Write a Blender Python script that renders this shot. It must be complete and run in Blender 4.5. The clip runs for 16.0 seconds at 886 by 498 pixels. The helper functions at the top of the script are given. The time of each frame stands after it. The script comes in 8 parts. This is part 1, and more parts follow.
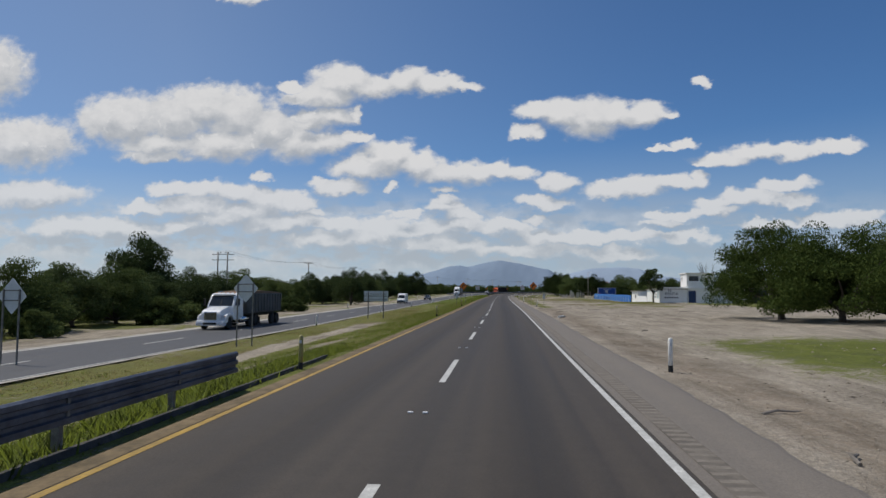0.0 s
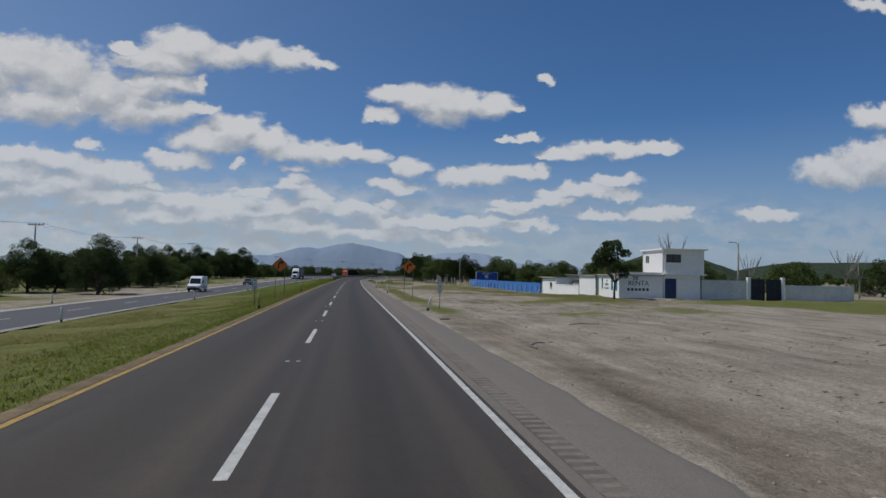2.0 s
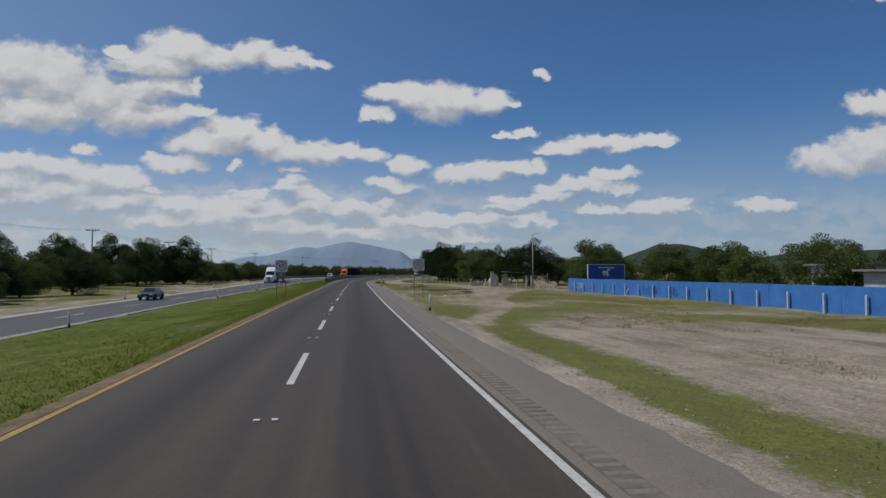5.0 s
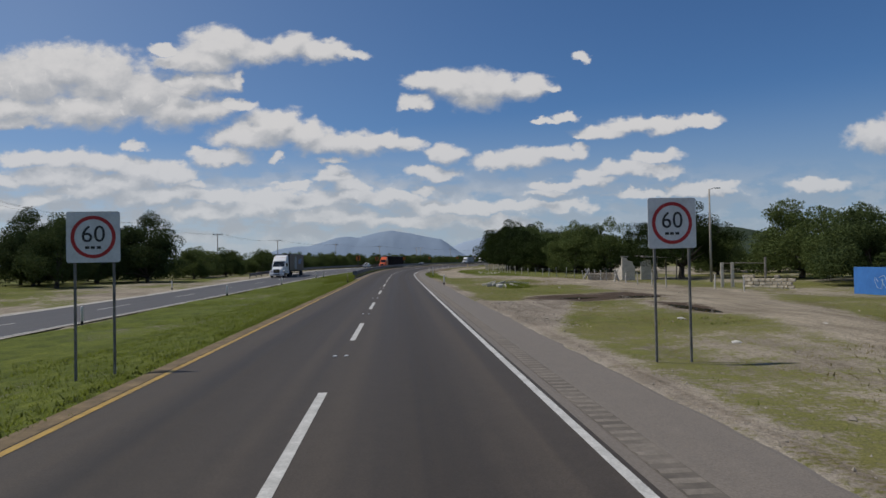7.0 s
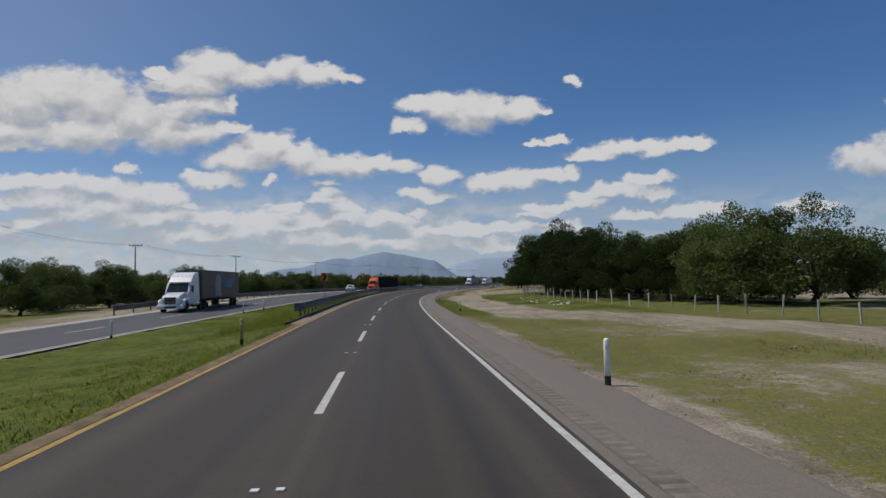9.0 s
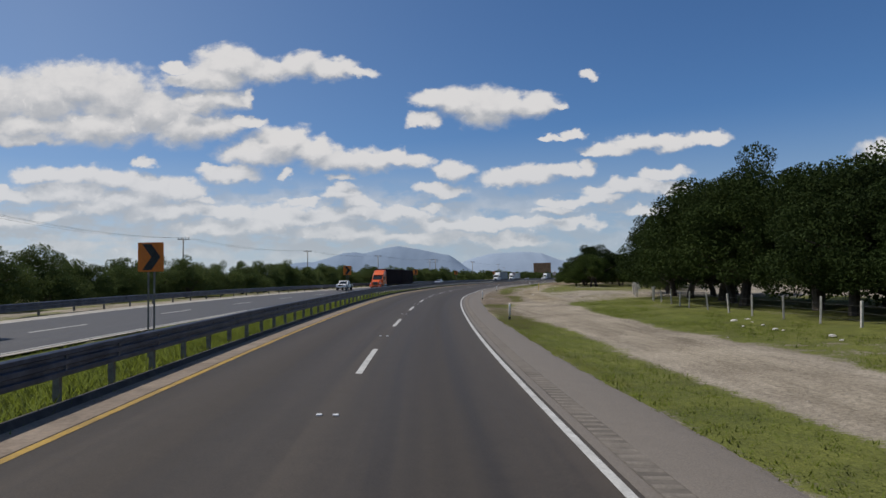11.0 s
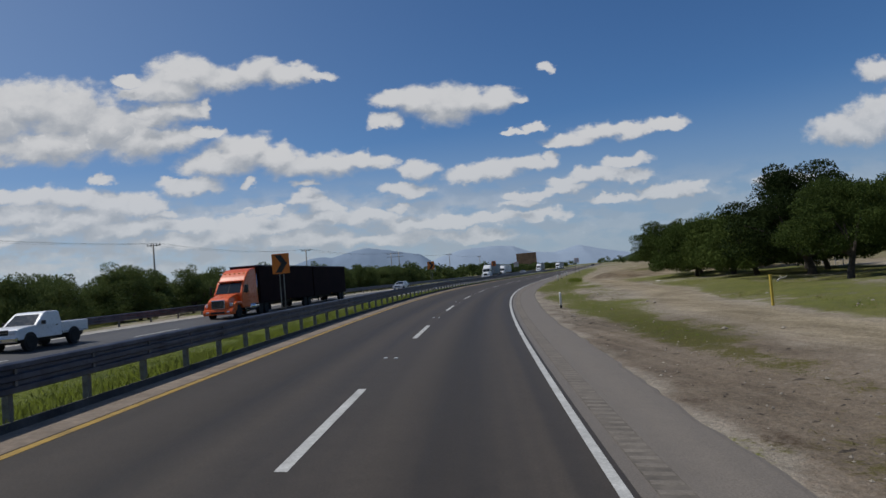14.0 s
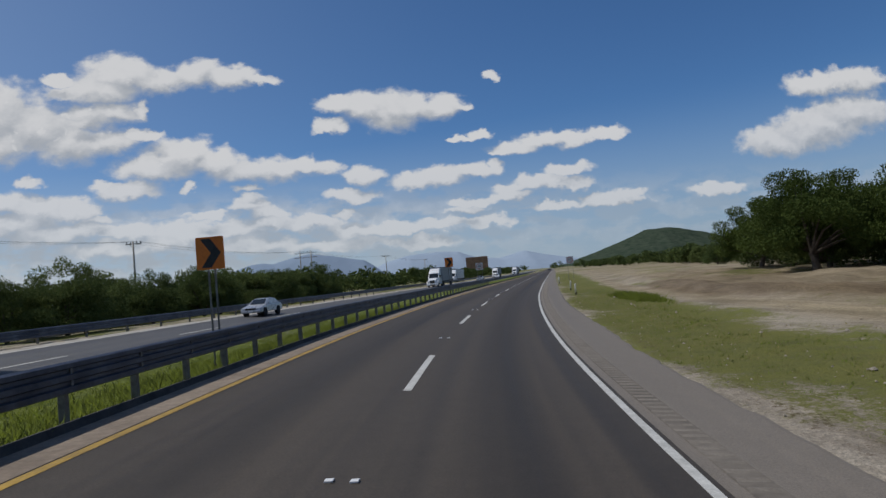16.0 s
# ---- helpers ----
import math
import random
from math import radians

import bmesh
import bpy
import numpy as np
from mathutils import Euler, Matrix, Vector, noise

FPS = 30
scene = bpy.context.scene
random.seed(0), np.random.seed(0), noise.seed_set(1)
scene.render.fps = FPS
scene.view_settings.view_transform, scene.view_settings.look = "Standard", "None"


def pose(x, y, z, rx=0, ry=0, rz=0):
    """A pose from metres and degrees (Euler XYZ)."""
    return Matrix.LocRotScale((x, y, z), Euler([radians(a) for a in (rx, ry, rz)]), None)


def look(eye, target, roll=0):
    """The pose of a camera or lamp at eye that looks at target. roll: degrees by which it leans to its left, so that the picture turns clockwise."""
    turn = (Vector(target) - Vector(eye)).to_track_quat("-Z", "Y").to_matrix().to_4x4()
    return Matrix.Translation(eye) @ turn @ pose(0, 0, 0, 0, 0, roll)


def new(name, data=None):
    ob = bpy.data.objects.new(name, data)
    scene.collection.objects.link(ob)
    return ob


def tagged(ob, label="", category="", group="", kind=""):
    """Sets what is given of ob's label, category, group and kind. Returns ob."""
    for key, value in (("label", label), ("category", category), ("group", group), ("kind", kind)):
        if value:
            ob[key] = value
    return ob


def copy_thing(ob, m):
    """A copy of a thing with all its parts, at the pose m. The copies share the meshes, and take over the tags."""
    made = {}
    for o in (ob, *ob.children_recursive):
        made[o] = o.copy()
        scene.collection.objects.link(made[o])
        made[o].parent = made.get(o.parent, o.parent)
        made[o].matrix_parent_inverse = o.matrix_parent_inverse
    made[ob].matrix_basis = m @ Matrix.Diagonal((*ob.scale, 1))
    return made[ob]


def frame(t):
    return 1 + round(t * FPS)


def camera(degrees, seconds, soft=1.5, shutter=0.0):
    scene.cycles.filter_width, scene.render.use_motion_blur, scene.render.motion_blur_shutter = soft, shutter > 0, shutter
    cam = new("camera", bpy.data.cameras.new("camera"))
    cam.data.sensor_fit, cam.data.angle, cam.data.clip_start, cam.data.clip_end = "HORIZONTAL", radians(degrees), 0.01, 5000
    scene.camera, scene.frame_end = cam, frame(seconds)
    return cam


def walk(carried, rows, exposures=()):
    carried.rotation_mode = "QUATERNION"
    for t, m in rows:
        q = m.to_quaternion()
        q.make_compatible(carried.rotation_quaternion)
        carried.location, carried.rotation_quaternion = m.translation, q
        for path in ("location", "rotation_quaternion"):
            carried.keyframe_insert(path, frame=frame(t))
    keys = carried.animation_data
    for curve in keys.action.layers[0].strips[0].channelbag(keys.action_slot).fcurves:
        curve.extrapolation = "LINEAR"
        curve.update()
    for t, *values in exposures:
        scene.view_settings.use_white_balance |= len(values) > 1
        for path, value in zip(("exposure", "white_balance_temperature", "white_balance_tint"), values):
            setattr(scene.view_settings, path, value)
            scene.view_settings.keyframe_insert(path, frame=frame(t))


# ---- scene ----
cam = camera(69.15, 16.0)
ROWS = [
    (0.0, pose(-0.00, 0.00, 2.34, 93.66, -0.29, 5.53)),
    (0.5, pose(-0.05, 13.09, 2.36, 93.04, -0.50, 4.04)),
    (1.0, pose(-0.06, 26.18, 2.36, 93.36, -1.33, 3.59)),
    (1.5, pose(-0.20, 39.22, 2.36, 92.81, -0.47, -3.80)),
    (2.0, pose(-0.30, 52.14, 2.37, 92.32, -1.07, -7.75)),
    (2.5, pose(-0.43, 64.91, 2.39, 93.38, 0.06, -8.22)),
    (3.0, pose(-0.51, 77.61, 2.34, 92.72, -0.41, -6.68)),
    (3.5, pose(-0.73, 90.36, 2.37, 93.81, 0.04, -8.24)),
    (4.0, pose(-0.86, 102.99, 2.38, 92.63, 0.52, -7.99)),
    (4.2, pose(-0.94, 107.96, 2.36, 92.97, -0.49, -7.95)),
    (6.3, pose(-1.22, 158.85, 2.38, 90.22, 1.73, -7.43)),
    (6.5, pose(-1.24, 163.70, 2.37, 91.28, 0.62, -6.86)),
    (7.0, pose(-1.33, 175.85, 2.36, 91.04, 1.08, -4.13)),
    (7.5, pose(-1.32, 188.01, 2.32, 90.93, 0.82, -5.27)),
    (8.0, pose(-1.36, 200.26, 2.33, 90.90, 1.03, -5.00)),
    (8.2, pose(-1.41, 205.23, 2.29, 93.15, 1.22, -4.70)),
    (10.3, pose(-0.98, 259.21, 2.26, 91.53, 1.20, -4.84)),
    (10.5, pose(-0.94, 264.45, 2.30, 91.32, 0.23, -4.53)),
    (11.0, pose(-0.79, 277.63, 2.38, 92.53, 0.88, -3.48)),
    (11.5, pose(-0.46, 290.93, 2.31, 91.48, 2.02, -2.53)),
    (12.0, pose(0.11, 304.41, 2.29, 93.98, 2.35, 0.02)),
    (12.5, pose(1.16, 317.98, 2.27, 92.79, 2.56, -1.83)),
    (13.0, pose(2.34, 331.64, 2.28, 93.46, 3.44, -3.64)),
    (13.5, pose(3.67, 345.37, 2.26, 94.20, 3.15, -3.96)),
    (14.0, pose(5.36, 359.17, 2.27, 92.30, 4.64, -6.01)),
    (14.5, pose(7.25, 373.00, 2.27, 92.80, 5.21, -6.48)),
    (15.0, pose(9.49, 386.81, 2.27, 93.97, 3.66, -8.04)),
    (15.5, pose(11.99, 400.56, 2.26, 91.50, 4.73, -9.66)),
    (16.0, pose(14.69, 414.26, 2.27, 92.45, 4.89, -10.84)),
]
# the film camera's own drift of exposure and white balance
DRIFT = [(0.0, -0.24, 6500.0, 10.0), (1.0, -0.42, 6420.0, 10.0), (2.5, -0.52, 6250.0, 10.0), (4.0, -0.49, 6300.0, 10.0), (6.5, -0.40, 6550.0, 11.0), (8.0, -0.39, 6550.0, 11.0),
         (10.5, -0.27, 6600.0, 11.0), (11.5, -0.20, 6600.0, 11.0), (12.0, -0.20, 6450.0, 10.0), (12.5, -0.38, 6400.0, 10.0), (14.5, -0.45, 6350.0, 10.0), (16.0, -0.40, 6350.0, 10.0)]
walk(cam, ROWS, DRIFT)

# ---- world: blue sky with banks of fair-weather cloud, one sun from the west ----
SUN_ELEVATION = 60.0
SUN_FROM = Vector((-1.0, 0.32, 0.0)).normalized()   # the side that the sun stands on
SKY_STRENGTH = 0.085
SKY_TINT = (0.655, 0.96, 1.22)

# cloud puffs as x/y, z/y of their direction and two radii
CLOUDS_BANK = [(-0.624, 0.278, 0.066, 0.043), (-0.545, 0.283, 0.074, 0.046), (-0.496, 0.298, 0.070, 0.037), (-0.439, 0.285, 0.070, 0.043), (-0.388,
    0.261, 0.066, 0.040), (-0.338, 0.236, 0.051, 0.032), (-0.459, 0.238, 0.096, 0.028), (-0.573, 0.238, 0.079, 0.025), (-0.658, 0.282, 0.061, 0.041),
    (-0.574, 0.217, 0.070, 0.010), (-0.882, 0.366, 0.079, 0.056), (-0.819, 0.244, 0.111, 0.046), (-0.789, 0.155, 0.098, 0.025), (-0.430, 0.485, 0.047,
    0.014), (-0.467, 0.485, 0.023, 0.008)]
CLOUDS_HIGH = [(-0.262, 0.336, 0.053, 0.027), (-0.289, 0.314, 0.061, 0.023), (-0.210, 0.324, 0.057, 0.021), (-0.157, 0.335, 0.039, 0.021), (-0.113,
    0.327, 0.044, 0.017), (-0.070, 0.321, 0.033, 0.008), (-0.348, 0.329, 0.025, 0.008), (-0.333, 0.311, 0.037, 0.012), (-0.278, 0.279, 0.039, 0.021),
    (-0.240, 0.280, 0.013, 0.016), (-0.313, 0.281, 0.035, 0.016), (-0.292, 0.237, 0.048, 0.021), (-0.240, 0.241, 0.035, 0.009), (-0.318, 0.265, 0.039,
    0.012)]
CLOUDS_ALONE = [(0.053, 0.280, 0.040, 0.015), (0.095, 0.275, 0.051, 0.024), (0.134, 0.268, 0.058, 0.032), (0.170, 0.271, 0.057, 0.023), (0.211, 0.273,
    0.042, 0.019), (0.244, 0.268, 0.019, 0.008), (0.034, 0.247, 0.025, 0.012), (0.301, 0.321, 0.016, 0.009), (0.235, 0.221, 0.021, 0.005), (0.271,
    0.225, 0.024, 0.008), (0.329, 0.201, 0.044, 0.012), (0.383, 0.211, 0.048, 0.015), (0.427, 0.213, 0.044, 0.013), (0.489, 0.219, 0.040, 0.010),
    (0.306, 0.197, 0.022, 0.007)]
CLOUDS_MIDDLE = [(-0.188, 0.209, 0.057, 0.027), (-0.224, 0.194, 0.058, 0.021), (-0.143, 0.200, 0.044, 0.021), (-0.102, 0.184, 0.053, 0.018), (-0.058,
    0.181, 0.053, 0.018), (-0.014, 0.188, 0.037, 0.013), (-0.170, 0.222, 0.026, 0.012), (-0.260, 0.164, 0.049, 0.014), (-0.295, 0.171, 0.018, 0.008),
    (-0.177, 0.161, 0.011, 0.009), (-0.092, 0.155, 0.024, 0.006), (-0.395, 0.183, 0.021, 0.010), (0.019, 0.181, 0.026, 0.012), (0.078, 0.168, 0.035,
    0.015), (0.061, 0.137, 0.040, 0.012), (0.049, 0.111, 0.024, 0.007)]
CLOUDS_RIGHT = [(0.160, 0.152, 0.040, 0.013), (0.205, 0.159, 0.053, 0.016), (0.256, 0.167, 0.044, 0.013), (0.291, 0.174, 0.019, 0.009), (0.318, 0.133,
    0.032, 0.009), (0.371, 0.141, 0.053, 0.014), (0.425, 0.136, 0.040, 0.012), (0.417, 0.160, 0.040, 0.011), (0.247, 0.116, 0.040, 0.010), (0.309,
    0.122, 0.044, 0.009), (0.387, 0.102, 0.053, 0.007), (0.237, 0.102, 0.037, 0.006), (0.458, 0.110, 0.037, 0.009), (0.510, 0.112, 0.044, 0.011)]
CLOUDS_SIDE = [(0.906, 0.486, 0.061, 0.013), (0.806, 0.189, 0.061, 0.024), (0.886, 0.199, 0.081, 0.033), (0.912, 0.289, 0.071, 0.021), (0.691, 0.111,
    0.055, 0.013), (0.495, 0.100, 0.070, 0.009), (0.822, 0.183, 0.078, 0.022), (0.913, 0.213, 0.104, 0.034), (0.984, 0.236, 0.094, 0.035), (0.989,
    0.294, 0.071, 0.025)]
CLOUDS_LOW = [(-0.507, 0.137, 0.079, 0.018), (-0.420, 0.124, 0.079, 0.018), (-0.346, 0.112, 0.061, 0.016), (-0.586, 0.131, 0.053, 0.012), (-0.271, 0.106, 0.053, 0.012),
    (-0.157, 0.119, 0.035, 0.007), (-0.549, 0.162, 0.040, 0.014), (-0.488, 0.162, 0.048, 0.015), (-0.436, 0.154, 0.053, 0.018), (-0.384, 0.143, 0.053, 0.019), (-0.338,
    0.140, 0.040, 0.016), (-0.306, 0.125, 0.028, 0.007), (-0.097, 0.132, 0.033, 0.015), (-0.069, 0.119, 0.030, 0.011), (-0.534, 0.105, 0.046, 0.012),
    (-0.631, 0.099, 0.088, 0.018), (-0.718, 0.100, 0.079, 0.018), (-0.464, 0.114, 0.070, 0.016), (-0.377, 0.105, 0.070, 0.018)]
CLOUDS_HORIZON = [(-0.184, 0.097, 0.061, 0.018), (-0.220, 0.084, 0.053, 0.016), (-0.123, 0.098, 0.053, 0.014), (-0.070, 0.104, 0.053, 0.012), (0.000,
    0.099, 0.053, 0.013), (0.061, 0.084, 0.061, 0.014), (0.131, 0.081, 0.053, 0.011), (0.193, 0.083, 0.046, 0.008), (0.263, 0.083, 0.053, 0.009),
    (-0.290, 0.082, 0.079, 0.016), (-0.106, 0.075, 0.105, 0.014), (0.034, 0.064, 0.105, 0.012), (0.157, 0.059, 0.079, 0.011)]


def nodes_of(tree):
    """Short-hand to add a node with settings and linked or plain inputs."""
    def add(kind, inputs=None, **settings):
        n = tree.nodes.new(kind)
        if "operation" in settings:
            n.operation = settings["operation"]
        if "gradient_type" in settings:
            n.gradient_type = settings["gradient_type"]
        if "interpolation_type" in settings:
            n.interpolation_type = settings["interpolation_type"]
        if "feature" in settings:
            n.feature = settings["feature"]
        if "data_type" in settings:
            n.data_type = settings["data_type"]
        if "blend_type" in settings:
            n.blend_type = settings["blend_type"]
        if "attribute_name" in settings:
            n.attribute_name = settings["attribute_name"]
        if "node_tree" in settings:
            n.node_tree = settings["node_tree"]
        for key, value in (inputs or {}).items():
            if isinstance(value, bpy.types.NodeSocket):
                tree.links.new(value, n.inputs[key])
            else:
                n.inputs[key].default_value = value
        return n
    return add


def cloud_group():
    """Cloud thickness over a direction given as x/y, z/y."""
    g = bpy.data.node_groups.new("cloud_field", "ShaderNodeTree")
    g.interface.new_socket("Place", in_out="INPUT", socket_type="NodeSocketVector")
    g.interface.new_socket("Thickness", in_out="OUTPUT", socket_type="NodeSocketFloat")
    add = nodes_of(g)
    place = add("NodeGroupInput").outputs["Place"]
    parts = add("ShaderNodeSeparateXYZ", {0: place})
    total, state = None, place
    for u, v, ru, rv in CLOUDS_BANK + CLOUDS_HIGH + CLOUDS_ALONE + CLOUDS_MIDDLE + CLOUDS_RIGHT + CLOUDS_SIDE + CLOUDS_LOW + CLOUDS_HORIZON:
        m = add("ShaderNodeVectorMath", {0: state, 1: (0.66 / ru, 0.66 / rv, 0), 2: (-0.66 * u / ru, -0.66 * v / rv, 0)}, operation="MULTIPLY_ADD")
        puff = add("ShaderNodeTexGradient", {"Vector": m.outputs[0]}, gradient_type="SPHERICAL").outputs["Fac"]
        if total is None:
            total = puff
        else:
            total = add("ShaderNodeMath", {0: total, 1: puff, 2: 0.12}, operation="SMOOTH_MAX").outputs[0]
        state = add("ShaderNodeCombineXYZ", {0: parts.outputs[0], 1: parts.outputs[1], 2: total}).outputs[0]
    out = add("NodeGroupOutput")
    g.links.new(total, out.inputs["Thickness"])
    return g


def make_world():
    world = bpy.data.worlds.new("sky")
    scene.world = world
    world.use_nodes = True
    t = world.node_tree
    t.nodes.clear()
    add = nodes_of(t)
    sky = add("ShaderNodeTexSky")
    sky.sky_type, sky.sun_disc, sky.sun_elevation = "NISHITA", False, radians(SUN_ELEVATION)
    sky.sun_rotation = math.atan2(SUN_FROM.x, SUN_FROM.y)
    sky.altitude, sky.air_density, sky.dust_density, sky.ozone_density = 1500.0, 1.0, 0.3, 3.0
    way = add("ShaderNodeTexCoord").outputs["Generated"]
    xyz = add("ShaderNodeSeparateXYZ", {0: way})
    ahead = add("ShaderNodeMath", {0: xyz.outputs["Y"], 1: 0.05}, operation="MAXIMUM").outputs[0]
    u = add("ShaderNodeMath", {0: xyz.outputs["X"], 1: ahead}, operation="DIVIDE").outputs[0]
    v = add("ShaderNodeMath", {0: xyz.outputs["Z"], 1: ahead}, operation="DIVIDE").outputs[0]
    flat = add("ShaderNodeCombineXYZ", {0: u, 1: v}).outputs[0]
    # billowing edges: shift the place by soft turbulence
    stretched = add("ShaderNodeVectorMath", {0: flat, 1: (1.0, 1.35, 1.0)}, operation="MULTIPLY").outputs[0]
    n1 = add("ShaderNodeTexNoise", {"Vector": stretched, "Scale": 30.0, "Detail": 5.0, "Roughness": 0.52})
    shift = add("ShaderNodeVectorMath", {0: n1.outputs["Color"], 1: (0.5, 0.5, 0.5)}, operation="SUBTRACT").outputs[0]
    shift = add("ShaderNodeVectorMath", {0: shift, 1: (0.050, 0.036, 0.0)}, operation="MULTIPLY").outputs[0]
    bent = add("ShaderNodeVectorMath", {0: flat, 1: shift}, operation="ADD").outputs[0]
    group = cloud_group()
    d1 = add("ShaderNodeGroup", node_tree=group)
    t.links.new(bent, d1.inputs["Place"])
    higher = add("ShaderNodeVectorMath", {0: bent, 1: (-0.006, 0.020, 0.0)}, operation="ADD").outputs[0]
    d2 = add("ShaderNodeGroup", node_tree=group)
    t.links.new(higher, d2.inputs["Place"])
    # billows: rounded cells of two sizes, and fine wisps
    cells = add("ShaderNodeTexVoronoi", {"Vector": bent, "Scale": 52.0, "Smoothness": 0.55, "Detail": 2.0, "Roughness": 0.55}, feature="SMOOTH_F1").outputs["Distance"]
    n2 = add("ShaderNodeTexNoise", {"Vector": stretched, "Scale": 44.0, "Detail": 6.0, "Roughness": 0.58}).outputs["Fac"]
    ragged = add("ShaderNodeMath", {0: n2, 1: 0.52, 2: -0.26}, operation="MULTIPLY_ADD").outputs[0]
    inside = add("ShaderNodeMapRange", {0: d1.outputs[0], 1: 0.0, 2: 0.25}).outputs[0]
    frayed = add("ShaderNodeMath", {0: ragged, 1: inside}, operation="MULTIPLY").outputs[0]
    thick = add("ShaderNodeMath", {0: d1.outputs[0], 1: frayed}, operation="ADD").outputs[0]
    # crisp tops, thin bases
    rim = add("ShaderNodeMath", {0: d1.outputs[0], 1: d2.outputs[0]}, operation="SUBTRACT").outputs[0]
    width = add("ShaderNodeMapRange", {0: rim, 1: -0.15, 2: 0.15, 3: 0.66, 4: 0.50}, interpolation_type="SMOOTHSTEP").outputs[0]
    cover = add("ShaderNodeMapRange", {0: thick, 1: 0.15, 2: width}, interpolation_type="SMOOTHSTEP").outputs[0]
    # elsewhere the same kind of cloud goes on, by chance
    wide = add("ShaderNodeTexNoise", {"Vector": way, "Scale": 5.0, "Detail": 6.0, "Roughness": 0.6}).outputs["Fac"]
    wide = add("ShaderNodeMapRange", {0: wide, 1: 0.55, 2: 0.68}, interpolation_type="SMOOTHSTEP").outputs[0]
    behind = add("ShaderNodeMapRange", {0: xyz.outputs["Y"], 1: 0.55, 2: 0.25}).outputs[0]
    wide = add("ShaderNodeMath", {0: wide, 1: behind}, operation="MULTIPLY").outputs[0]
    cover = add("ShaderNodeMath", {0: cover, 1: wide}, operation="MAXIMUM").outputs[0]
    # thin broken layer towards the horizon
    rows = add("ShaderNodeVectorMath", {0: flat, 1: (17.0, 40.0, 1.0)}, operation="MULTIPLY").outputs[0]
    puffs = add("ShaderNodeTexNoise", {"Vector": rows, "Scale": 1.0, "Detail": 6.0, "Roughness": 0.56}).outputs["Fac"]
    puffs = add("ShaderNodeMapRange", {0: puffs, 1: 0.36, 2: 0.56}, interpolation_type="SMOOTHSTEP").outputs[0]
    low_sky = add("ShaderNodeMapRange", {0: v, 1: 0.165, 2: 0.095}, interpolation_type="SMOOTHSTEP").outputs[0]
    puffs = add("ShaderNodeMath", {0: puffs, 1: low_sky}, operation="MULTIPLY").outputs[0]
    thinner = add("ShaderNodeMapRange", {0: xyz.outputs["X"], 1: 0.35, 2: -0.1, 3: 0.35, 4: 0.90}).outputs[0]
    puffs = add("ShaderNodeMath", {0: puffs, 1: thinner}, operation="MULTIPLY").outputs[0]
    cover = add("ShaderNodeMath", {0: cover, 1: puffs}, operation="MAXIMUM").outputs[0]
    over = add("ShaderNodeMapRange", {0: xyz.outputs["Z"], 1: 0.0, 2: 0.05}).outputs[0]
    cover = add("ShaderNodeMath", {0: cover, 1: over}, operation="MULTIPLY").outputs[0]
    # tops in the sun, bases grey, soft folds between the billows
    folds = add("ShaderNodeMapRange", {0: cells, 1: 0.15, 2: 0.65, 3: 0.13, 4: -0.15}).outputs[0]
    slope = add("ShaderNodeMath", {0: rim, 1: 0.62}, operation="MULTIPLY").outputs[0]
    lit = add("ShaderNodeMath", {0: slope, 1: folds}, operation="ADD").outputs[0]
    soft_rag = add("ShaderNodeMath", {0: ragged, 1: 0.8}, operation="MULTIPLY").outputs[0]
    lit = add("ShaderNodeMath", {0: lit, 1: soft_rag}, operation="ADD").outputs[0]
    lit = add("ShaderNodeMapRange", {0: lit, 1: -0.42, 2: 0.14}, interpolation_type="SMOOTHSTEP").outputs[0]
    white = add("ShaderNodeMix", {0: lit, 6: (5.6, 5.9, 6.3, 1), 7: (9.7, 9.6, 9.5, 1)}, data_type="RGBA").outputs[2]
    # far rows of cloud fade into the haze
    low = add("ShaderNodeMapRange", {0: xyz.outputs["Z"], 1: 0.03, 2: 0.20, 3: 0.66, 4: 0.95}).outputs[0]
    cover = add("ShaderNodeMath", {0: cover, 1: low}, operation="MULTIPLY").outputs[0]
    haze = add("ShaderNodeMapRange", {0: xyz.outputs["Z"], 1: 0.25, 2: 0.0}, interpolation_type="SMOOTHSTEP").outputs[0]
    haze = add("ShaderNodeMath", {0: haze, 1: 0.84}, operation="MULTIPLY").outputs[0]
    blue = add("ShaderNodeVectorMath", {0: sky.outputs[0], 1: SKY_TINT}, operation="MULTIPLY").outputs[0]
    sunward = add("ShaderNodeMapRange", {0: xyz.outputs["X"], 1: 0.55, 2: -0.45}).outputs[0]
    veil = add("ShaderNodeMix", {0: sunward, 6: (4.2, 5.3, 6.7, 1), 7: (6.4, 7.2, 8.1, 1)}, data_type="RGBA").outputs[2]
    glare = add("ShaderNodeMath", {0: sunward, 1: sunward}, operation="MULTIPLY").outputs[0]
    glare = add("ShaderNodeMath", {0: glare, 1: 0.22}, operation="MULTIPLY").outputs[0]
    haze = add("ShaderNodeMath", {0: haze, 1: glare}, operation="MAXIMUM").outputs[0]
    air = add("ShaderNodeMix", {0: haze, 6: blue, 7: veil}, data_type="RGBA").outputs[2]
    mixed = add("ShaderNodeMix", {0: cover, 6: air, 7: white}, data_type="RGBA").outputs[2]
    back = add("ShaderNodeBackground", {0: mixed, 1: SKY_STRENGTH})
    t.links.new(back.outputs[0], add("ShaderNodeOutputWorld").inputs[0])


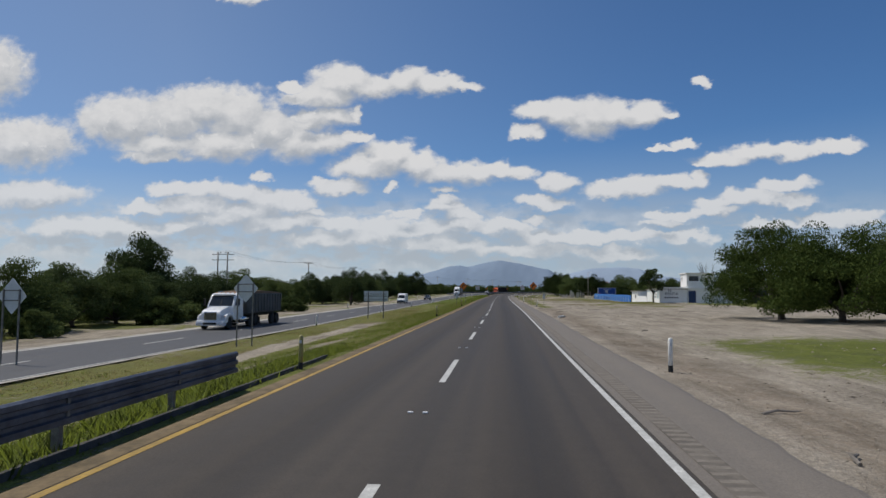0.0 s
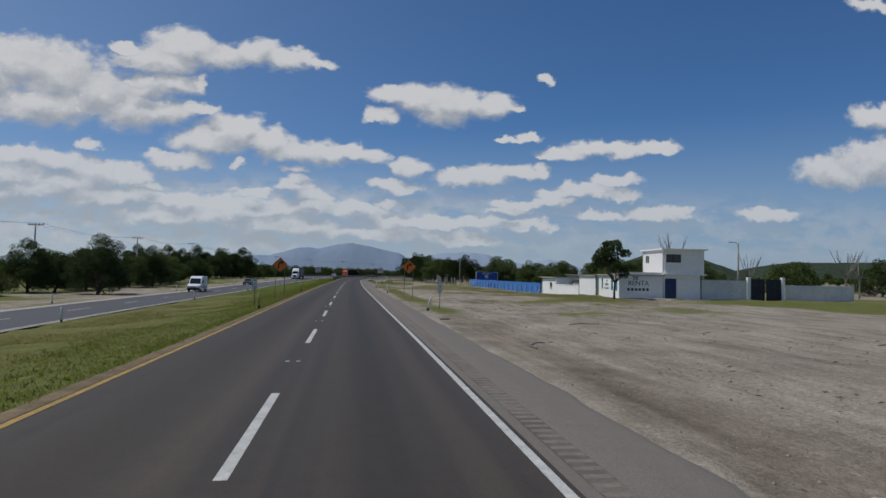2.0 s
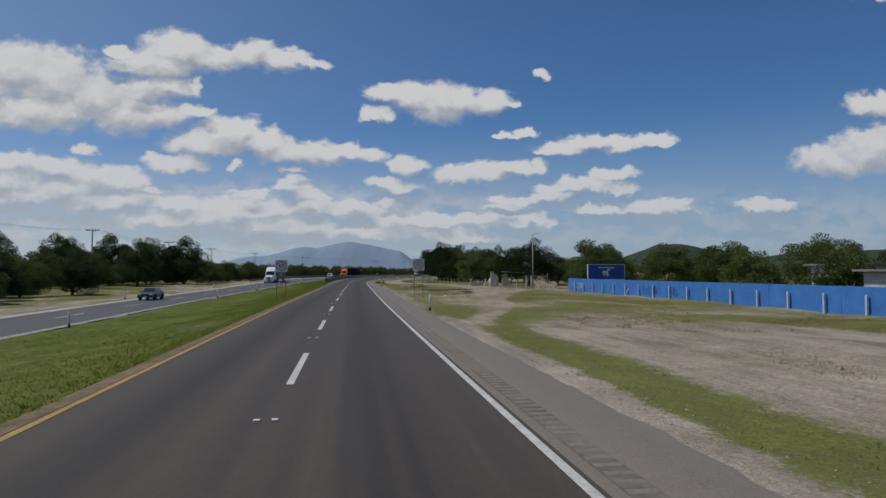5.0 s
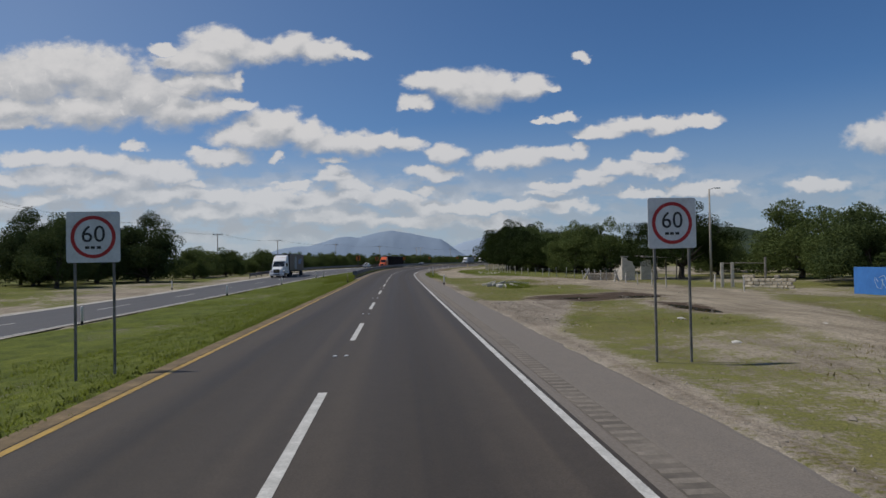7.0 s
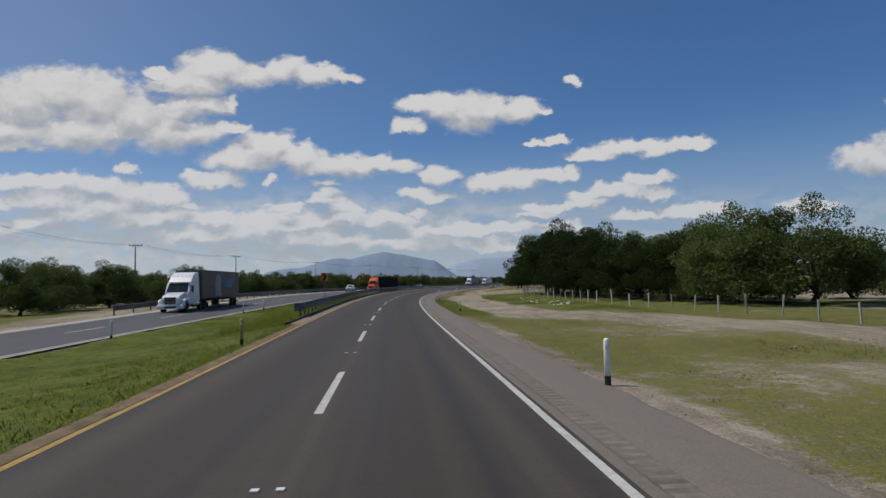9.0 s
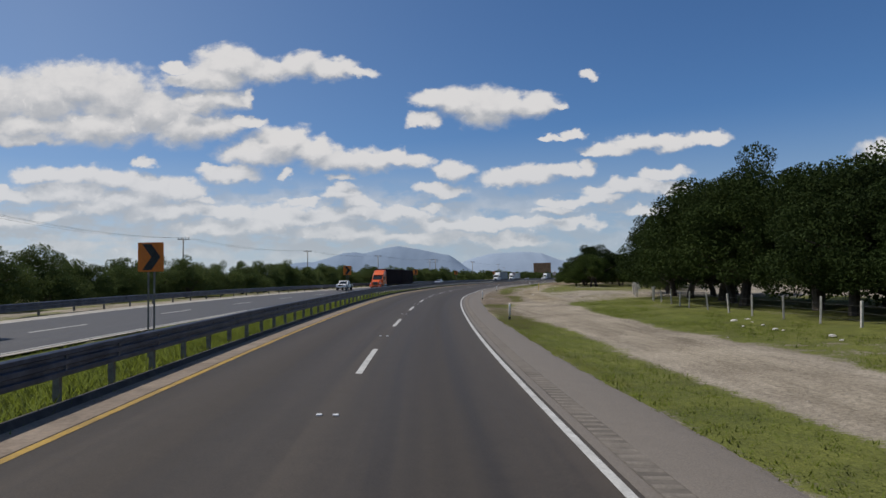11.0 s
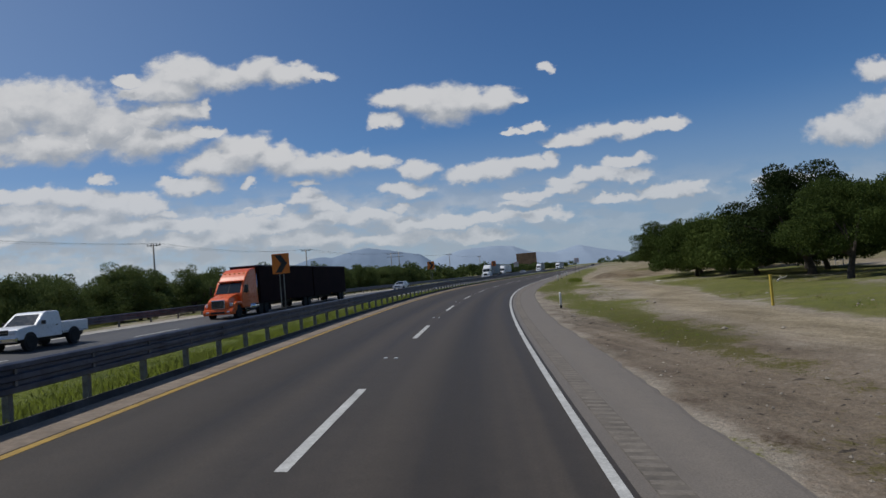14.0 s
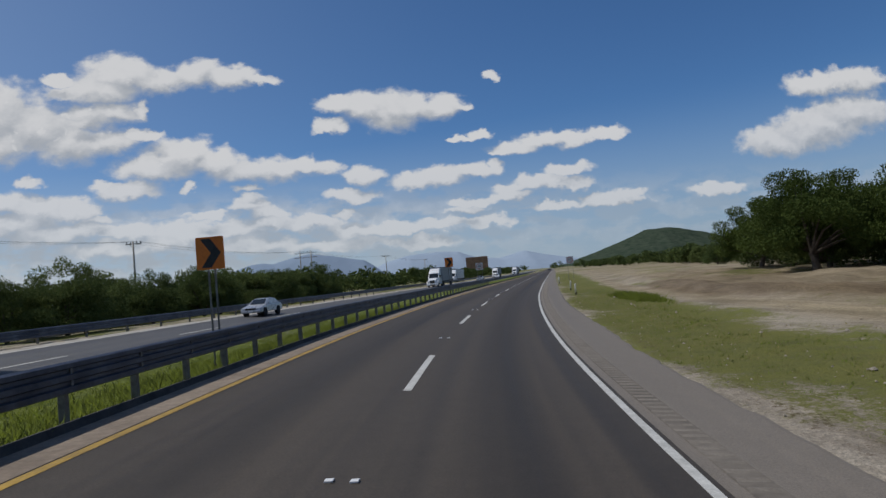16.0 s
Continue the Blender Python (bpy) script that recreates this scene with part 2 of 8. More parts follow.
make_world()
sun = new("sun", bpy.data.lights.new("sun", "SUN"))
sun.data.energy, sun.data.angle, sun.data.color = 4.1, radians(0.55), (1.0, 0.95, 0.87)
rise = radians(SUN_ELEVATION)
sun.matrix_basis = look(SUN_FROM * math.cos(rise) * 50 + Vector((0, 0, math.sin(rise) * 50)), (0, 0, 0))


# ---- materials ----
def surface(name, colours, scale=1.0, rough=0.8, bump=0.1, metal=0.0, fine=8.0, spread=0.35, per_object=0.0, spec=0.4, coat=0.0, mottle=0.22):
    """A noisy procedural surface: colours are mixed by coarse noise, then varied by fine grain, with relief."""
    m = bpy.data.materials.new(name)
    m.use_nodes = True
    t = m.node_tree
    add = nodes_of(t)
    bsdf = t.nodes["Principled BSDF"]
    where = add("ShaderNodeTexCoord").outputs["Object"]
    coarse = add("ShaderNodeTexNoise", {"Vector": where, "Scale": scale, "Detail": 5.0, "Roughness": 0.62}).outputs["Fac"]
    grain = add("ShaderNodeTexNoise", {"Vector": where, "Scale": scale * fine, "Detail": 4.0, "Roughness": 0.7}).outputs["Fac"]
    ramp = add("ShaderNodeValToRGB", {0: coarse})
    ramp.color_ramp.elements[0].position, ramp.color_ramp.elements[1].position = 0.5 - spread / 2, 0.5 + spread / 2
    ramp.color_ramp.elements[0].color, ramp.color_ramp.elements[-1].color = (*colours[0], 1), (*colours[-1], 1)
    for i, c in enumerate(colours[1:-1]):
        ramp.color_ramp.elements.new(0.5 - spread / 2 + spread * (i + 1) / (len(colours) - 1)).color = (*c, 1)
    shade = add("ShaderNodeMapRange", {0: grain, 1: 0.25, 2: 0.75, 3: 1 - mottle, 4: 1 + mottle}).outputs[0]
    if per_object:
        one = add("ShaderNodeObjectInfo").outputs["Random"]
        one = add("ShaderNodeMapRange", {0: one, 3: 1 - per_object, 4: 1 + per_object}).outputs[0]
        shade = add("ShaderNodeMath", {0: shade, 1: one}, operation="MULTIPLY").outputs[0]
    base = add("ShaderNodeVectorMath", {0: ramp.outputs[0], 3: shade}, operation="SCALE").outputs[0]
    t.links.new(base, bsdf.inputs["Base Color"])
    bsdf.inputs["Metallic"].default_value = metal
    bsdf.inputs["Specular IOR Level"].default_value = spec
    bsdf.inputs["Coat Weight"].default_value = coat
    r = add("ShaderNodeMapRange", {0: grain, 1: 0.2, 2: 0.8, 3: max(rough - 0.1, 0.02), 4: min(rough + 0.1, 1)}).outputs[0]
    t.links.new(r, bsdf.inputs["Roughness"])
    if bump:
        b = add("ShaderNodeBump", {"Height": grain, "Strength": min(bump * 4, 1), "Distance": bump / scale / fine})
        t.links.new(b.outputs[0], bsdf.inputs["Normal"])
    return m


def leaf_material(name, dark, light, through_light=0.25, flat=False):
    m = bpy.data.materials.new(name)
    m.use_nodes = True
    t = m.node_tree
    add = nodes_of(t)
    bsdf = t.nodes["Principled BSDF"]
    island = add("ShaderNodeNewGeometry").outputs["Random Per Island"]
    one = add("ShaderNodeObjectInfo").outputs["Random"]
    tone = add("ShaderNodeMath", {0: island, 1: one}, operation="ADD").outputs[0]
    tone = add("ShaderNodeMath", {0: tone, 1: 0.5}, operation="MULTIPLY").outputs[0]
    mix = add("ShaderNodeMix", {0: tone, 6: (*dark, 1), 7: (*light, 1)}, data_type="RGBA").outputs[2]
    t.links.new(mix, bsdf.inputs["Base Color"])
    bsdf.inputs["Roughness"].default_value = 0.8
    bsdf.inputs["Specular IOR Level"].default_value = 0.1
    glow = add("ShaderNodeBsdfTranslucent", {0: mix})
    if flat:    # short blades take the light of the sward that they stand in
        upward = add("ShaderNodeCombineXYZ", {0: 0.0, 1: 0.0, 2: 1.0}).outputs[0]
        t.links.new(upward, bsdf.inputs["Normal"])
    both = add("ShaderNodeMixShader", {0: through_light, 1: bsdf.outputs[0], 2: glow.outputs[0]})
    t.links.new(both.outputs[0], t.nodes["Material Output"].inputs[0])
    return m


def ground_material():
    """Bare gravelly soil with grass where the mask says so; the edge between the two is ragged."""
    m = bpy.data.materials.new("ground_soil_and_grass")
    m.use_nodes = True
    t = m.node_tree
    add = nodes_of(t)
    bsdf = t.nodes["Principled BSDF"]
    where = add("ShaderNodeTexCoord").outputs["Object"]
    big = add("ShaderNodeTexNoise", {"Vector": where, "Scale": 0.11, "Detail": 6.0, "Roughness": 0.65}).outputs["Fac"]
    drawn = add("ShaderNodeVectorMath", {0: where, 1: (0.9, 0.32, 1.0)}, operation="MULTIPLY").outputs[0]
    drift = add("ShaderNodeTexNoise", {"Vector": drawn, "Scale": 0.7, "Detail": 5.0, "Roughness": 0.6}).outputs["Fac"]
    ruts = add("ShaderNodeVectorMath", {0: where, 1: (2.6, 0.10, 1.0)}, operation="MULTIPLY").outputs[0]
    ruts = add("ShaderNodeTexNoise", {"Vector": ruts, "Scale": 0.9, "Detail": 5.0, "Roughness": 0.65, "Distortion": 0.4}).outputs["Fac"]
    big_soil = add("ShaderNodeMix", {0: 0.6, 2: big, 3: drift}).outputs[0]
    big_soil = add("ShaderNodeMix", {0: 0.26, 2: big_soil, 3: ruts}).outputs[0]
    mid = add("ShaderNodeTexNoise", {"Vector": where, "Scale": 0.9, "Detail": 6.0, "Roughness": 0.7}).outputs["Fac"]
    fine = add("ShaderNodeTexNoise", {"Vector": where, "Scale": 9.0, "Detail": 4.0, "Roughness": 0.7}).outputs["Fac"]
    stones = add("ShaderNodeTexVoronoi", {"Vector": where, "Scale": 13.0}).outputs["Color"]
    stones = add("ShaderNodeRGBToBW", {0: stones}).outputs[0]
    soil = add("ShaderNodeValToRGB", {0: big_soil})
    e = soil.color_ramp.elements
    e[0].position, e[1].position = 0.40, 0.60
    e[0].color, e[1].color = (0.192, 0.166, 0.132, 1), (0.372, 0.330, 0.270, 1)
    tan = add("ShaderNodeAttribute", attribute_name="sand").outputs["Fac"]
    sandy = add("ShaderNodeValToRGB", {0: big_soil})
    e = sandy.color_ramp.elements
    e[0].position, e[1].position = 0.38, 0.60
    e[0].color, e[1].color = (0.150, 0.120, 0.074, 1), (0.325, 0.268, 0.176, 1)
    soil = add("ShaderNodeMix", {0: tan, 6: soil.outputs[0], 7: sandy.outputs[0]}, data_type="RGBA").outputs[2]
    pebble = add("ShaderNodeMix", {0: 0.25, 6: soil, 7: stones}, data_type="RGBA", blend_type="SOFT_LIGHT").outputs[2]
    turf = add("ShaderNodeValToRGB", {0: mid})
    e = turf.color_ramp.elements
    e[0].position, e[1].position = 0.32, 0.70
    e[0].color, e[1].color = (0.040, 0.064, 0.009, 1), (0.138, 0.164, 0.026, 1)
    dry = add("ShaderNodeAttribute", attribute_name="dry").outputs["Fac"]
    dryness = add("ShaderNodeMath", {0: dry, 1: big}, operation="MULTIPLY").outputs[0]
    turf = add("ShaderNodeMix", {0: dryness, 6: turf.outputs[0], 7: (0.20, 0.17, 0.072, 1)}, data_type="RGBA").outputs[2]
    cover = add("ShaderNodeAttribute", attribute_name="grass").outputs["Fac"]
    rag = add("ShaderNodeMath", {0: mid, 1: fine}, operation="ADD").outputs[0]
    rag = add("ShaderNodeMath", {0: rag, 1: 1.3, 2: -1.3}, operation="MULTIPLY_ADD").outputs[0]
    cover = add("ShaderNodeMath", {0: cover, 1: rag}, operation="ADD").outputs[0]
    cover = add("ShaderNodeMapRange", {0: cover, 1: 0.32, 2: 0.68}, interpolation_type="SMOOTHSTEP").outputs[0]
    base = add("ShaderNodeMix", {0: cover, 6: pebble, 7: turf}, data_type="RGBA").outputs[2]
    loam_shade = add("ShaderNodeAttribute", attribute_name="loam_shade").outputs["Fac"]
    loam_shade = add("ShaderNodeMath", {0: rag, 1: 0.6, 2: loam_shade}, operation="MULTIPLY_ADD").outputs[0]
    loam_shade = add("ShaderNodeMapRange", {0: loam_shade, 1: 0.15, 2: 0.85}, interpolation_type="SMOOTHSTEP").outputs[0]
    brown = add("ShaderNodeVectorMath", {0: base, 1: (0.60, 0.545, 0.50)}, operation="MULTIPLY").outputs[0]
    base = add("ShaderNodeMix", {0: loam_shade, 6: base, 7: brown}, data_type="RGBA").outputs[2]
    damp = add("ShaderNodeAttribute", attribute_name="damp").outputs["Fac"]
    damp = add("ShaderNodeMath", {0: damp, 1: rag}, operation="ADD").outputs[0]
    damp = add("ShaderNodeMapRange", {0: damp, 1: 0.35, 2: 0.6}).outputs[0]
    base = add("ShaderNodeMix", {0: damp, 6: base, 7: (0.068, 0.048, 0.033, 1)}, data_type="RGBA").outputs[2]
    grit = add("ShaderNodeTexNoise", {"Vector": where, "Scale": 30.0, "Detail": 3.0, "Roughness": 0.75}).outputs["Fac"]
    both = add("ShaderNodeMath", {0: fine, 1: grit}, operation="ADD").outputs[0]
    shade = add("ShaderNodeMapRange", {0: both, 1: 0.6, 2: 1.4, 3: 0.45, 4: 1.50}).outputs[0]
    base = add("ShaderNodeVectorMath", {0: base, 3: shade}, operation="SCALE").outputs[0]
    t.links.new(base, bsdf.inputs["Base Color"])
    bsdf.inputs["Roughness"].default_value = 0.95
    bsdf.inputs["Specular IOR Level"].default_value = 0.15
    b = add("ShaderNodeBump", {"Height": rag, "Strength": 0.7, "Distance": 0.08})
    t.links.new(b.outputs[0], bsdf.inputs["Normal"])
    return m


def asphalt_material(name, colours, streak=1.0, oiled=()):
    """Worn asphalt: aggregate grain, broad patches, and wheel tracks that run along the lane (attribute 'across', metres);
    oiled: middles of lanes that years of oil drips have darkened."""
    m = bpy.data.materials.new(name)
    m.use_nodes = True
    t = m.node_tree
    add = nodes_of(t)
    bsdf = t.nodes["Principled BSDF"]
    where = add("ShaderNodeTexCoord").outputs["Object"]
    across = add("ShaderNodeAttribute", attribute_name="across").outputs["Fac"]
    along = add("ShaderNodeAttribute", attribute_name="along").outputs["Fac"]
    lane = add("ShaderNodeCombineXYZ", {0: across, 1: along}).outputs[0]
    strips = add("ShaderNodeVectorMath", {0: lane, 1: (1.1, 0.006, 1.0)}, operation="MULTIPLY").outputs[0]
    strip = add("ShaderNodeTexNoise", {"Vector": strips, "Scale": 1.0, "Detail": 4.0, "Roughness": 0.6}).outputs["Fac"]
    patch = add("ShaderNodeTexNoise", {"Vector": where, "Scale": 2.2, "Detail": 6.0, "Roughness": 0.7}).outputs["Fac"]
    grain = add("ShaderNodeTexNoise", {"Vector": where, "Scale": 38.0, "Detail": 3.0, "Roughness": 0.75}).outputs["Fac"]
    both = add("ShaderNodeMath", {0: strip, 1: streak * 1.1, 2: -0.55 * streak}, operation="MULTIPLY_ADD").outputs[0]
    patch = add("ShaderNodeMath", {0: patch, 1: 0.26, 2: 0.37}, operation="MULTIPLY_ADD").outputs[0]
    both = add("ShaderNodeMath", {0: patch, 1: both}, operation="ADD").outputs[0]
    ramp = add("ShaderNodeValToRGB", {0: both})
    e = ramp.color_ramp.elements
    e[0].position, e[1].position = 0.3, 0.7
    e[0].color, e[1].color = (*colours[0], 1), (*colours[1], 1)
    shade = add("ShaderNodeMapRange", {0: grain, 1: 0.25, 2: 0.75, 3: 0.65, 4: 1.35}).outputs[0]
    for middle in oiled:
        off = add("ShaderNodeMath", {0: across, 1: middle}, operation="SUBTRACT").outputs[0]
        off = add("ShaderNodeMath", {0: off}, operation="ABSOLUTE").outputs[0]
        off = add("ShaderNodeMath", {0: strip, 1: -0.7, 2: off}, operation="MULTIPLY_ADD").outputs[0]
        stain = add("ShaderNodeMapRange", {0: off, 1: -0.35, 2: 0.75, 3: 0.72, 4: 1.0}, interpolation_type="SMOOTHSTEP").outputs[0]
        shade = add("ShaderNodeMath", {0: shade, 1: stain}, operation="MULTIPLY").outputs[0]
    base = add("ShaderNodeVectorMath", {0: ramp.outputs[0], 3: shade}, operation="SCALE").outputs[0]
    t.links.new(base, bsdf.inputs["Base Color"])
    r = add("ShaderNodeMapRange", {0: strip, 1: 0.3, 2: 0.7, 3: 0.58, 4: 0.76}).outputs[0]
    t.links.new(r, bsdf.inputs["Roughness"])
    bsdf.inputs["Specular IOR Level"].default_value = 0.28
    b = add("ShaderNodeBump", {"Height": grain, "Strength": 0.35, "Distance": 0.006})
    t.links.new(b.outputs[0], bsdf.inputs["Normal"])
    return m


GROUND = ground_material()
STRIP_TAN = surface("dusty_tan_paving", ((0.165, 0.130, 0.098), (0.25, 0.200, 0.152)), 1.2, 0.95, 0.1)
ASPHALT = asphalt_material("dark_asphalt", ((0.037, 0.0303, 0.0236), (0.073, 0.0597, 0.0466)), oiled=(1.95, -1.9))
ASPHALT_OLD = asphalt_material("grey_asphalt", ((0.058, 0.058, 0.061), (0.095, 0.094, 0.094)))
SHOULDER = asphalt_material("shoulder_asphalt", ((0.134, 0.116, 0.095), (0.198, 0.172, 0.142)), 0.5)
RIB = surface("worn_asphalt_ribs", ((0.140, 0.122, 0.100), (0.205, 0.179, 0.148)), 3.0, 0.9, 0.05)
PAINT_WHITE = surface("white_road_paint", ((0.34, 0.335, 0.305), (0.56, 0.555, 0.52)), 3.0, 0.6, 0.05, spread=0.5)
PAINT_YELLOW = surface("yellow_road_paint", ((0.22, 0.145, 0.040), (0.44, 0.275, 0.045)), 2.0, 0.6, 0.05, spread=0.5)
CONCRETE = surface("weathered_concrete", ((0.26, 0.24, 0.21), (0.42, 0.39, 0.34)), 1.2, 0.9, 0.1)
GALVANISED = surface("galvanised_steel", ((0.070, 0.080, 0.105), (0.150, 0.162, 0.198)), 1.5, 0.5, 0.02, metal=0.75)
POST_STEEL = surface("dull_steel", ((0.13, 0.125, 0.115), (0.24, 0.23, 0.21)), 4.0, 0.6, 0.02, metal=0.4)
WOOD_GREY = surface("grey_weathered_wood", ((0.15, 0.13, 0.11), (0.30, 0.27, 0.23)), 3.0, 0.9, 0.1, per_object=0.2)
BARK = surface("dark_bark", ((0.045, 0.036, 0.028), (0.11, 0.09, 0.07)), 5.0, 0.95, 0.3)
LEAF = leaf_material("mesquite_leaves", (0.046, 0.070, 0.021), (0.135, 0.170, 0.054), 0.3)
LEAF_FINE = leaf_material("fine_mesquite_leaves", (0.028, 0.047, 0.010), (0.092, 0.124, 0.028), 0.2)
# fine leaves much darkened: the dense crowns' own shade is put into the colour
LEAF_SHADED = leaf_material("shaded_green_leaves", (0.012, 0.022, 0.005), (0.040, 0.060, 0.013), 0.12)
LEAF_DARK = leaf_material("dark_leaves", (0.030, 0.048, 0.017), (0.084, 0.112, 0.039), 0.25)
LEAF_LIGHT = leaf_material("light_leaves", (0.030, 0.052, 0.010), (0.094, 0.125, 0.028), 0.18)
GRASS_BLADE = leaf_material("grass_blades", (0.062, 0.092, 0.011), (0.150, 0.184, 0.030), 0.2, True)
GRASS_DRY = leaf_material("dry_grass", (0.13, 0.115, 0.045), (0.25, 0.215, 0.095), 0.1, True)
WALL_WHITE = surface("whitewashed_wall", ((0.82, 0.81, 0.78), (0.88, 0.87, 0.85)), 0.7, 0.9, 0.01, fine=3.0, spread=0.6, mottle=0.07)
WALL_GREY = surface("grey_plaster", ((0.36, 0.35, 0.33), (0.50, 0.49, 0.46)), 0.8, 0.9, 0.08)
WALL_PALE = surface("dusty_white_plaster", ((0.58, 0.57, 0.54), (0.72, 0.71, 0.68)), 0.8, 0.9, 0.04, mottle=0.1)
WALL_BLUE = surface("blue_painted_wall", ((0.035, 0.14, 0.42), (0.055, 0.21, 0.55)), 0.9, 0.8, 0.06, spread=0.5, mottle=0.07)
PLASTIC_WHITE = surface("white_plastic", ((0.62, 0.61, 0.57), (0.78, 0.77, 0.73)), 6.0, 0.5, 0.02, per_object=0.08, mottle=0.07)
BLACK = surface("black_paint", ((0.012, 0.012, 0.012), (0.03, 0.03, 0.03)), 4.0, 0.5, 0.02)
SIGN_ORANGE = surface("orange_sign_sheet", ((0.62, 0.15, 0.012), (0.74, 0.20, 0.018)), 2.0, 0.45, 0.0, mottle=0.07)
SIGN_WHITE = surface("white_sign_sheet", ((0.55, 0.56, 0.56), (0.70, 0.71, 0.71)), 2.0, 0.45, 0.0, mottle=0.07)
SIGN_RED = surface("red_sign_sheet", ((0.34, 0.014, 0.018), (0.44, 0.026, 0.026)), 2.0, 0.45, 0.0, mottle=0.07)
SIGN_BACK = surface("bare_aluminium_sheet", ((0.50, 0.54, 0.53), (0.62, 0.65, 0.64)), 1.5, 0.6, 0.0, mottle=0.07)


# ---- the plan: the road's middle dashes as a curve, heights of the land on both sides ----
LINE_Y = [-600, -60, -30, 0, 30, 74, 114, 168, 208, 240, 280, 300, 317, 339, 360, 375, 390, 405, 420, 434, 448, 464, 500, 550, 640, 800, 1000, 1300, 5000]
LINE_X = [-1.4, -1.45, -1.5, -1.6, -1.72, -1.9, -2.32, -2.74, -2.74, -2.65, -2.3, -1.75, -0.85, 0.75, 3.0, 5.35, 7.98, 10.95, 14.40, 18.12, 22.45, 27.85, 41.0, 59.8, 93.8, 154.6, 229.6, 342.6, 1737.0]


def smooth_curve(ys, xs, step=1.0):
    """Cubic interpolation of x over y with slopes taken from the neighbours."""
    ys, xs = np.array(ys, float), np.array(xs, float)
    slope = np.gradient(xs, ys)
    out = np.arange(ys[0], ys[-1] + 0.01, step)
    i = np.clip(np.searchsorted(ys, out, side="right") - 1, 0, len(ys) - 2)
    h = ys[i + 1] - ys[i]
    t = (out - ys[i]) / h
    x = ((2 * t**3 - 3 * t**2 + 1) * xs[i] + (t**3 - 2 * t**2 + t) * h * slope[i]
         + (-2 * t**3 + 3 * t**2) * xs[i + 1] + (t**3 - t**2) * h * slope[i + 1])
    for _ in range(6):
        x[1:-1] = 0.25 * x[:-2] + 0.5 * x[1:-1] + 0.25 * x[2:]
    return np.stack([x, out], 1)


LINE = smooth_curve(LINE_Y, LINE_X)
ALONG = np.r_[0, np.cumsum(np.hypot(*np.diff(LINE, axis=0).T))]
ALONG -= np.interp(0.0, LINE[:, 1], ALONG)          # 0 abreast of the start
AHEAD = np.gradient(LINE, axis=0)
AHEAD /= np.hypot(*AHEAD.T)[:, None]


def at(s, l):
    """Plan position s metres along the road and l metres to the right of the middle dashes."""
    x, y = np.interp(s, ALONG, LINE[:, 0]), np.interp(s, ALONG, LINE[:, 1])
    ax, ay = np.interp(s, ALONG, AHEAD[:, 0]), np.interp(s, ALONG, AHEAD[:, 1])
    return np.stack([x + ay * l, y - ax * l], -1)


def heading(s):
    """Degrees by which the road's direction is turned from the y axis, to the left."""
    return math.degrees(math.atan2(-np.interp(s, ALONG, AHEAD[:, 0]), np.interp(s, ALONG, AHEAD[:, 1])))


def road_place(x, y):
    """s and l of plan positions."""
    x, y = np.asarray(x, float), np.asarray(y, float)
    lx, ax, ay = np.interp(y, LINE[:, 1], LINE[:, 0]), np.interp(y, LINE[:, 1], AHEAD[:, 0]), np.interp(y, LINE[:, 1], AHEAD[:, 1])
    s, l = np.interp(y, LINE[:, 1], ALONG), (x - lx) * ay
    s = s + (x - lx) * ax
    for _ in range(3):
        p = at(s, 0 * s)
        ax, ay = np.interp(s, ALONG, AHEAD[:, 0]), np.interp(s, ALONG, AHEAD[:, 1])
        s = s + (x - p[..., 0]) * ax + (y - p[..., 1]) * ay
        l = (x - p[..., 0]) * ay - (y - p[..., 1]) * ax
    return s, l


def bank(s):
    return np.interp(s, [-100, 240, 275, 325, 350, 440, 520, 640], [0, 0, 0.026, 0.070, 0.080, 0.080, 0.05, 0.0])


def left_near(s):    # near edge of the other carriageway
    return np.interp(s, [-60, 60, 100, 145, 200, 240, 290, 340, 1400], [-15.8, -15.8, -17.0, -17.6, -16.4, -15.0, -13.4, -13.2, -13.2])


def left_height(s):
    return np.interp(s, [-60, 60, 100, 145, 165, 210, 290, 330, 400, 460, 560, 1400], [-1.0, -1.02, -1.12, -1.2, -1.15, -0.75, -0.25, -0.12, -0.12, -0.12, 0.0, 0.0])


LEFT_WIDE = 9.2


def height_at(s, l):
    s, l = np.asarray(s, float), np.asarray(l, float)
    b, ln, lh = bank(s), left_near(s), left_height(s)
    bl = b * 0.85
    road = -b * (l - 1.6)
    edge_l, edge_r = -b * (-4.4 - 1.6), -b * (6.1 - 1.6)
    far = lh + bl * LEFT_WIDE
    wide = np.where(s < 230, lh - 0.1, 0.0)
    z = np.where(l > -4.4, np.where(l < 6.1, road, 0), 0)
    t = np.clip((l - 6.1) / 14, 0, 1)
    z = np.where(l >= 6.1, edge_r * (1 - t) - 0.10 * np.minimum((l - 6.1) / 2, 1) * (1 - t), z)
    t = np.clip((-4.4 - l) / (-4.4 - ln), 0, 1)
    dip = -0.28 * np.sin(np.pi * t)
    z = np.where((l <= -4.4) & (l > ln), edge_l * (1 - t) + lh * t + dip, z)
    on = (l <= ln) & (l > ln - LEFT_WIDE)
    z = np.where(on, lh + bl * (ln - l), z)
    t = np.clip((ln - LEFT_WIDE - l) / 16, 0, 1)
    z = np.where(l <= ln - LEFT_WIDE, far * (1 - t) + wide * t, z)
    lot = np.interp(s, [85, 108, 122, 150, 230, 262, 275], [0, 0.32, 0.32, -0.2, -0.35, -0.2, 0]) * np.clip((l - 17) / 8, 0, 1) * np.clip((90 - l) / 30, 0, 1)
    return z + lot


def ground_z(x, y):
    s, l = road_place(x, y)
    return height_at(s, l)


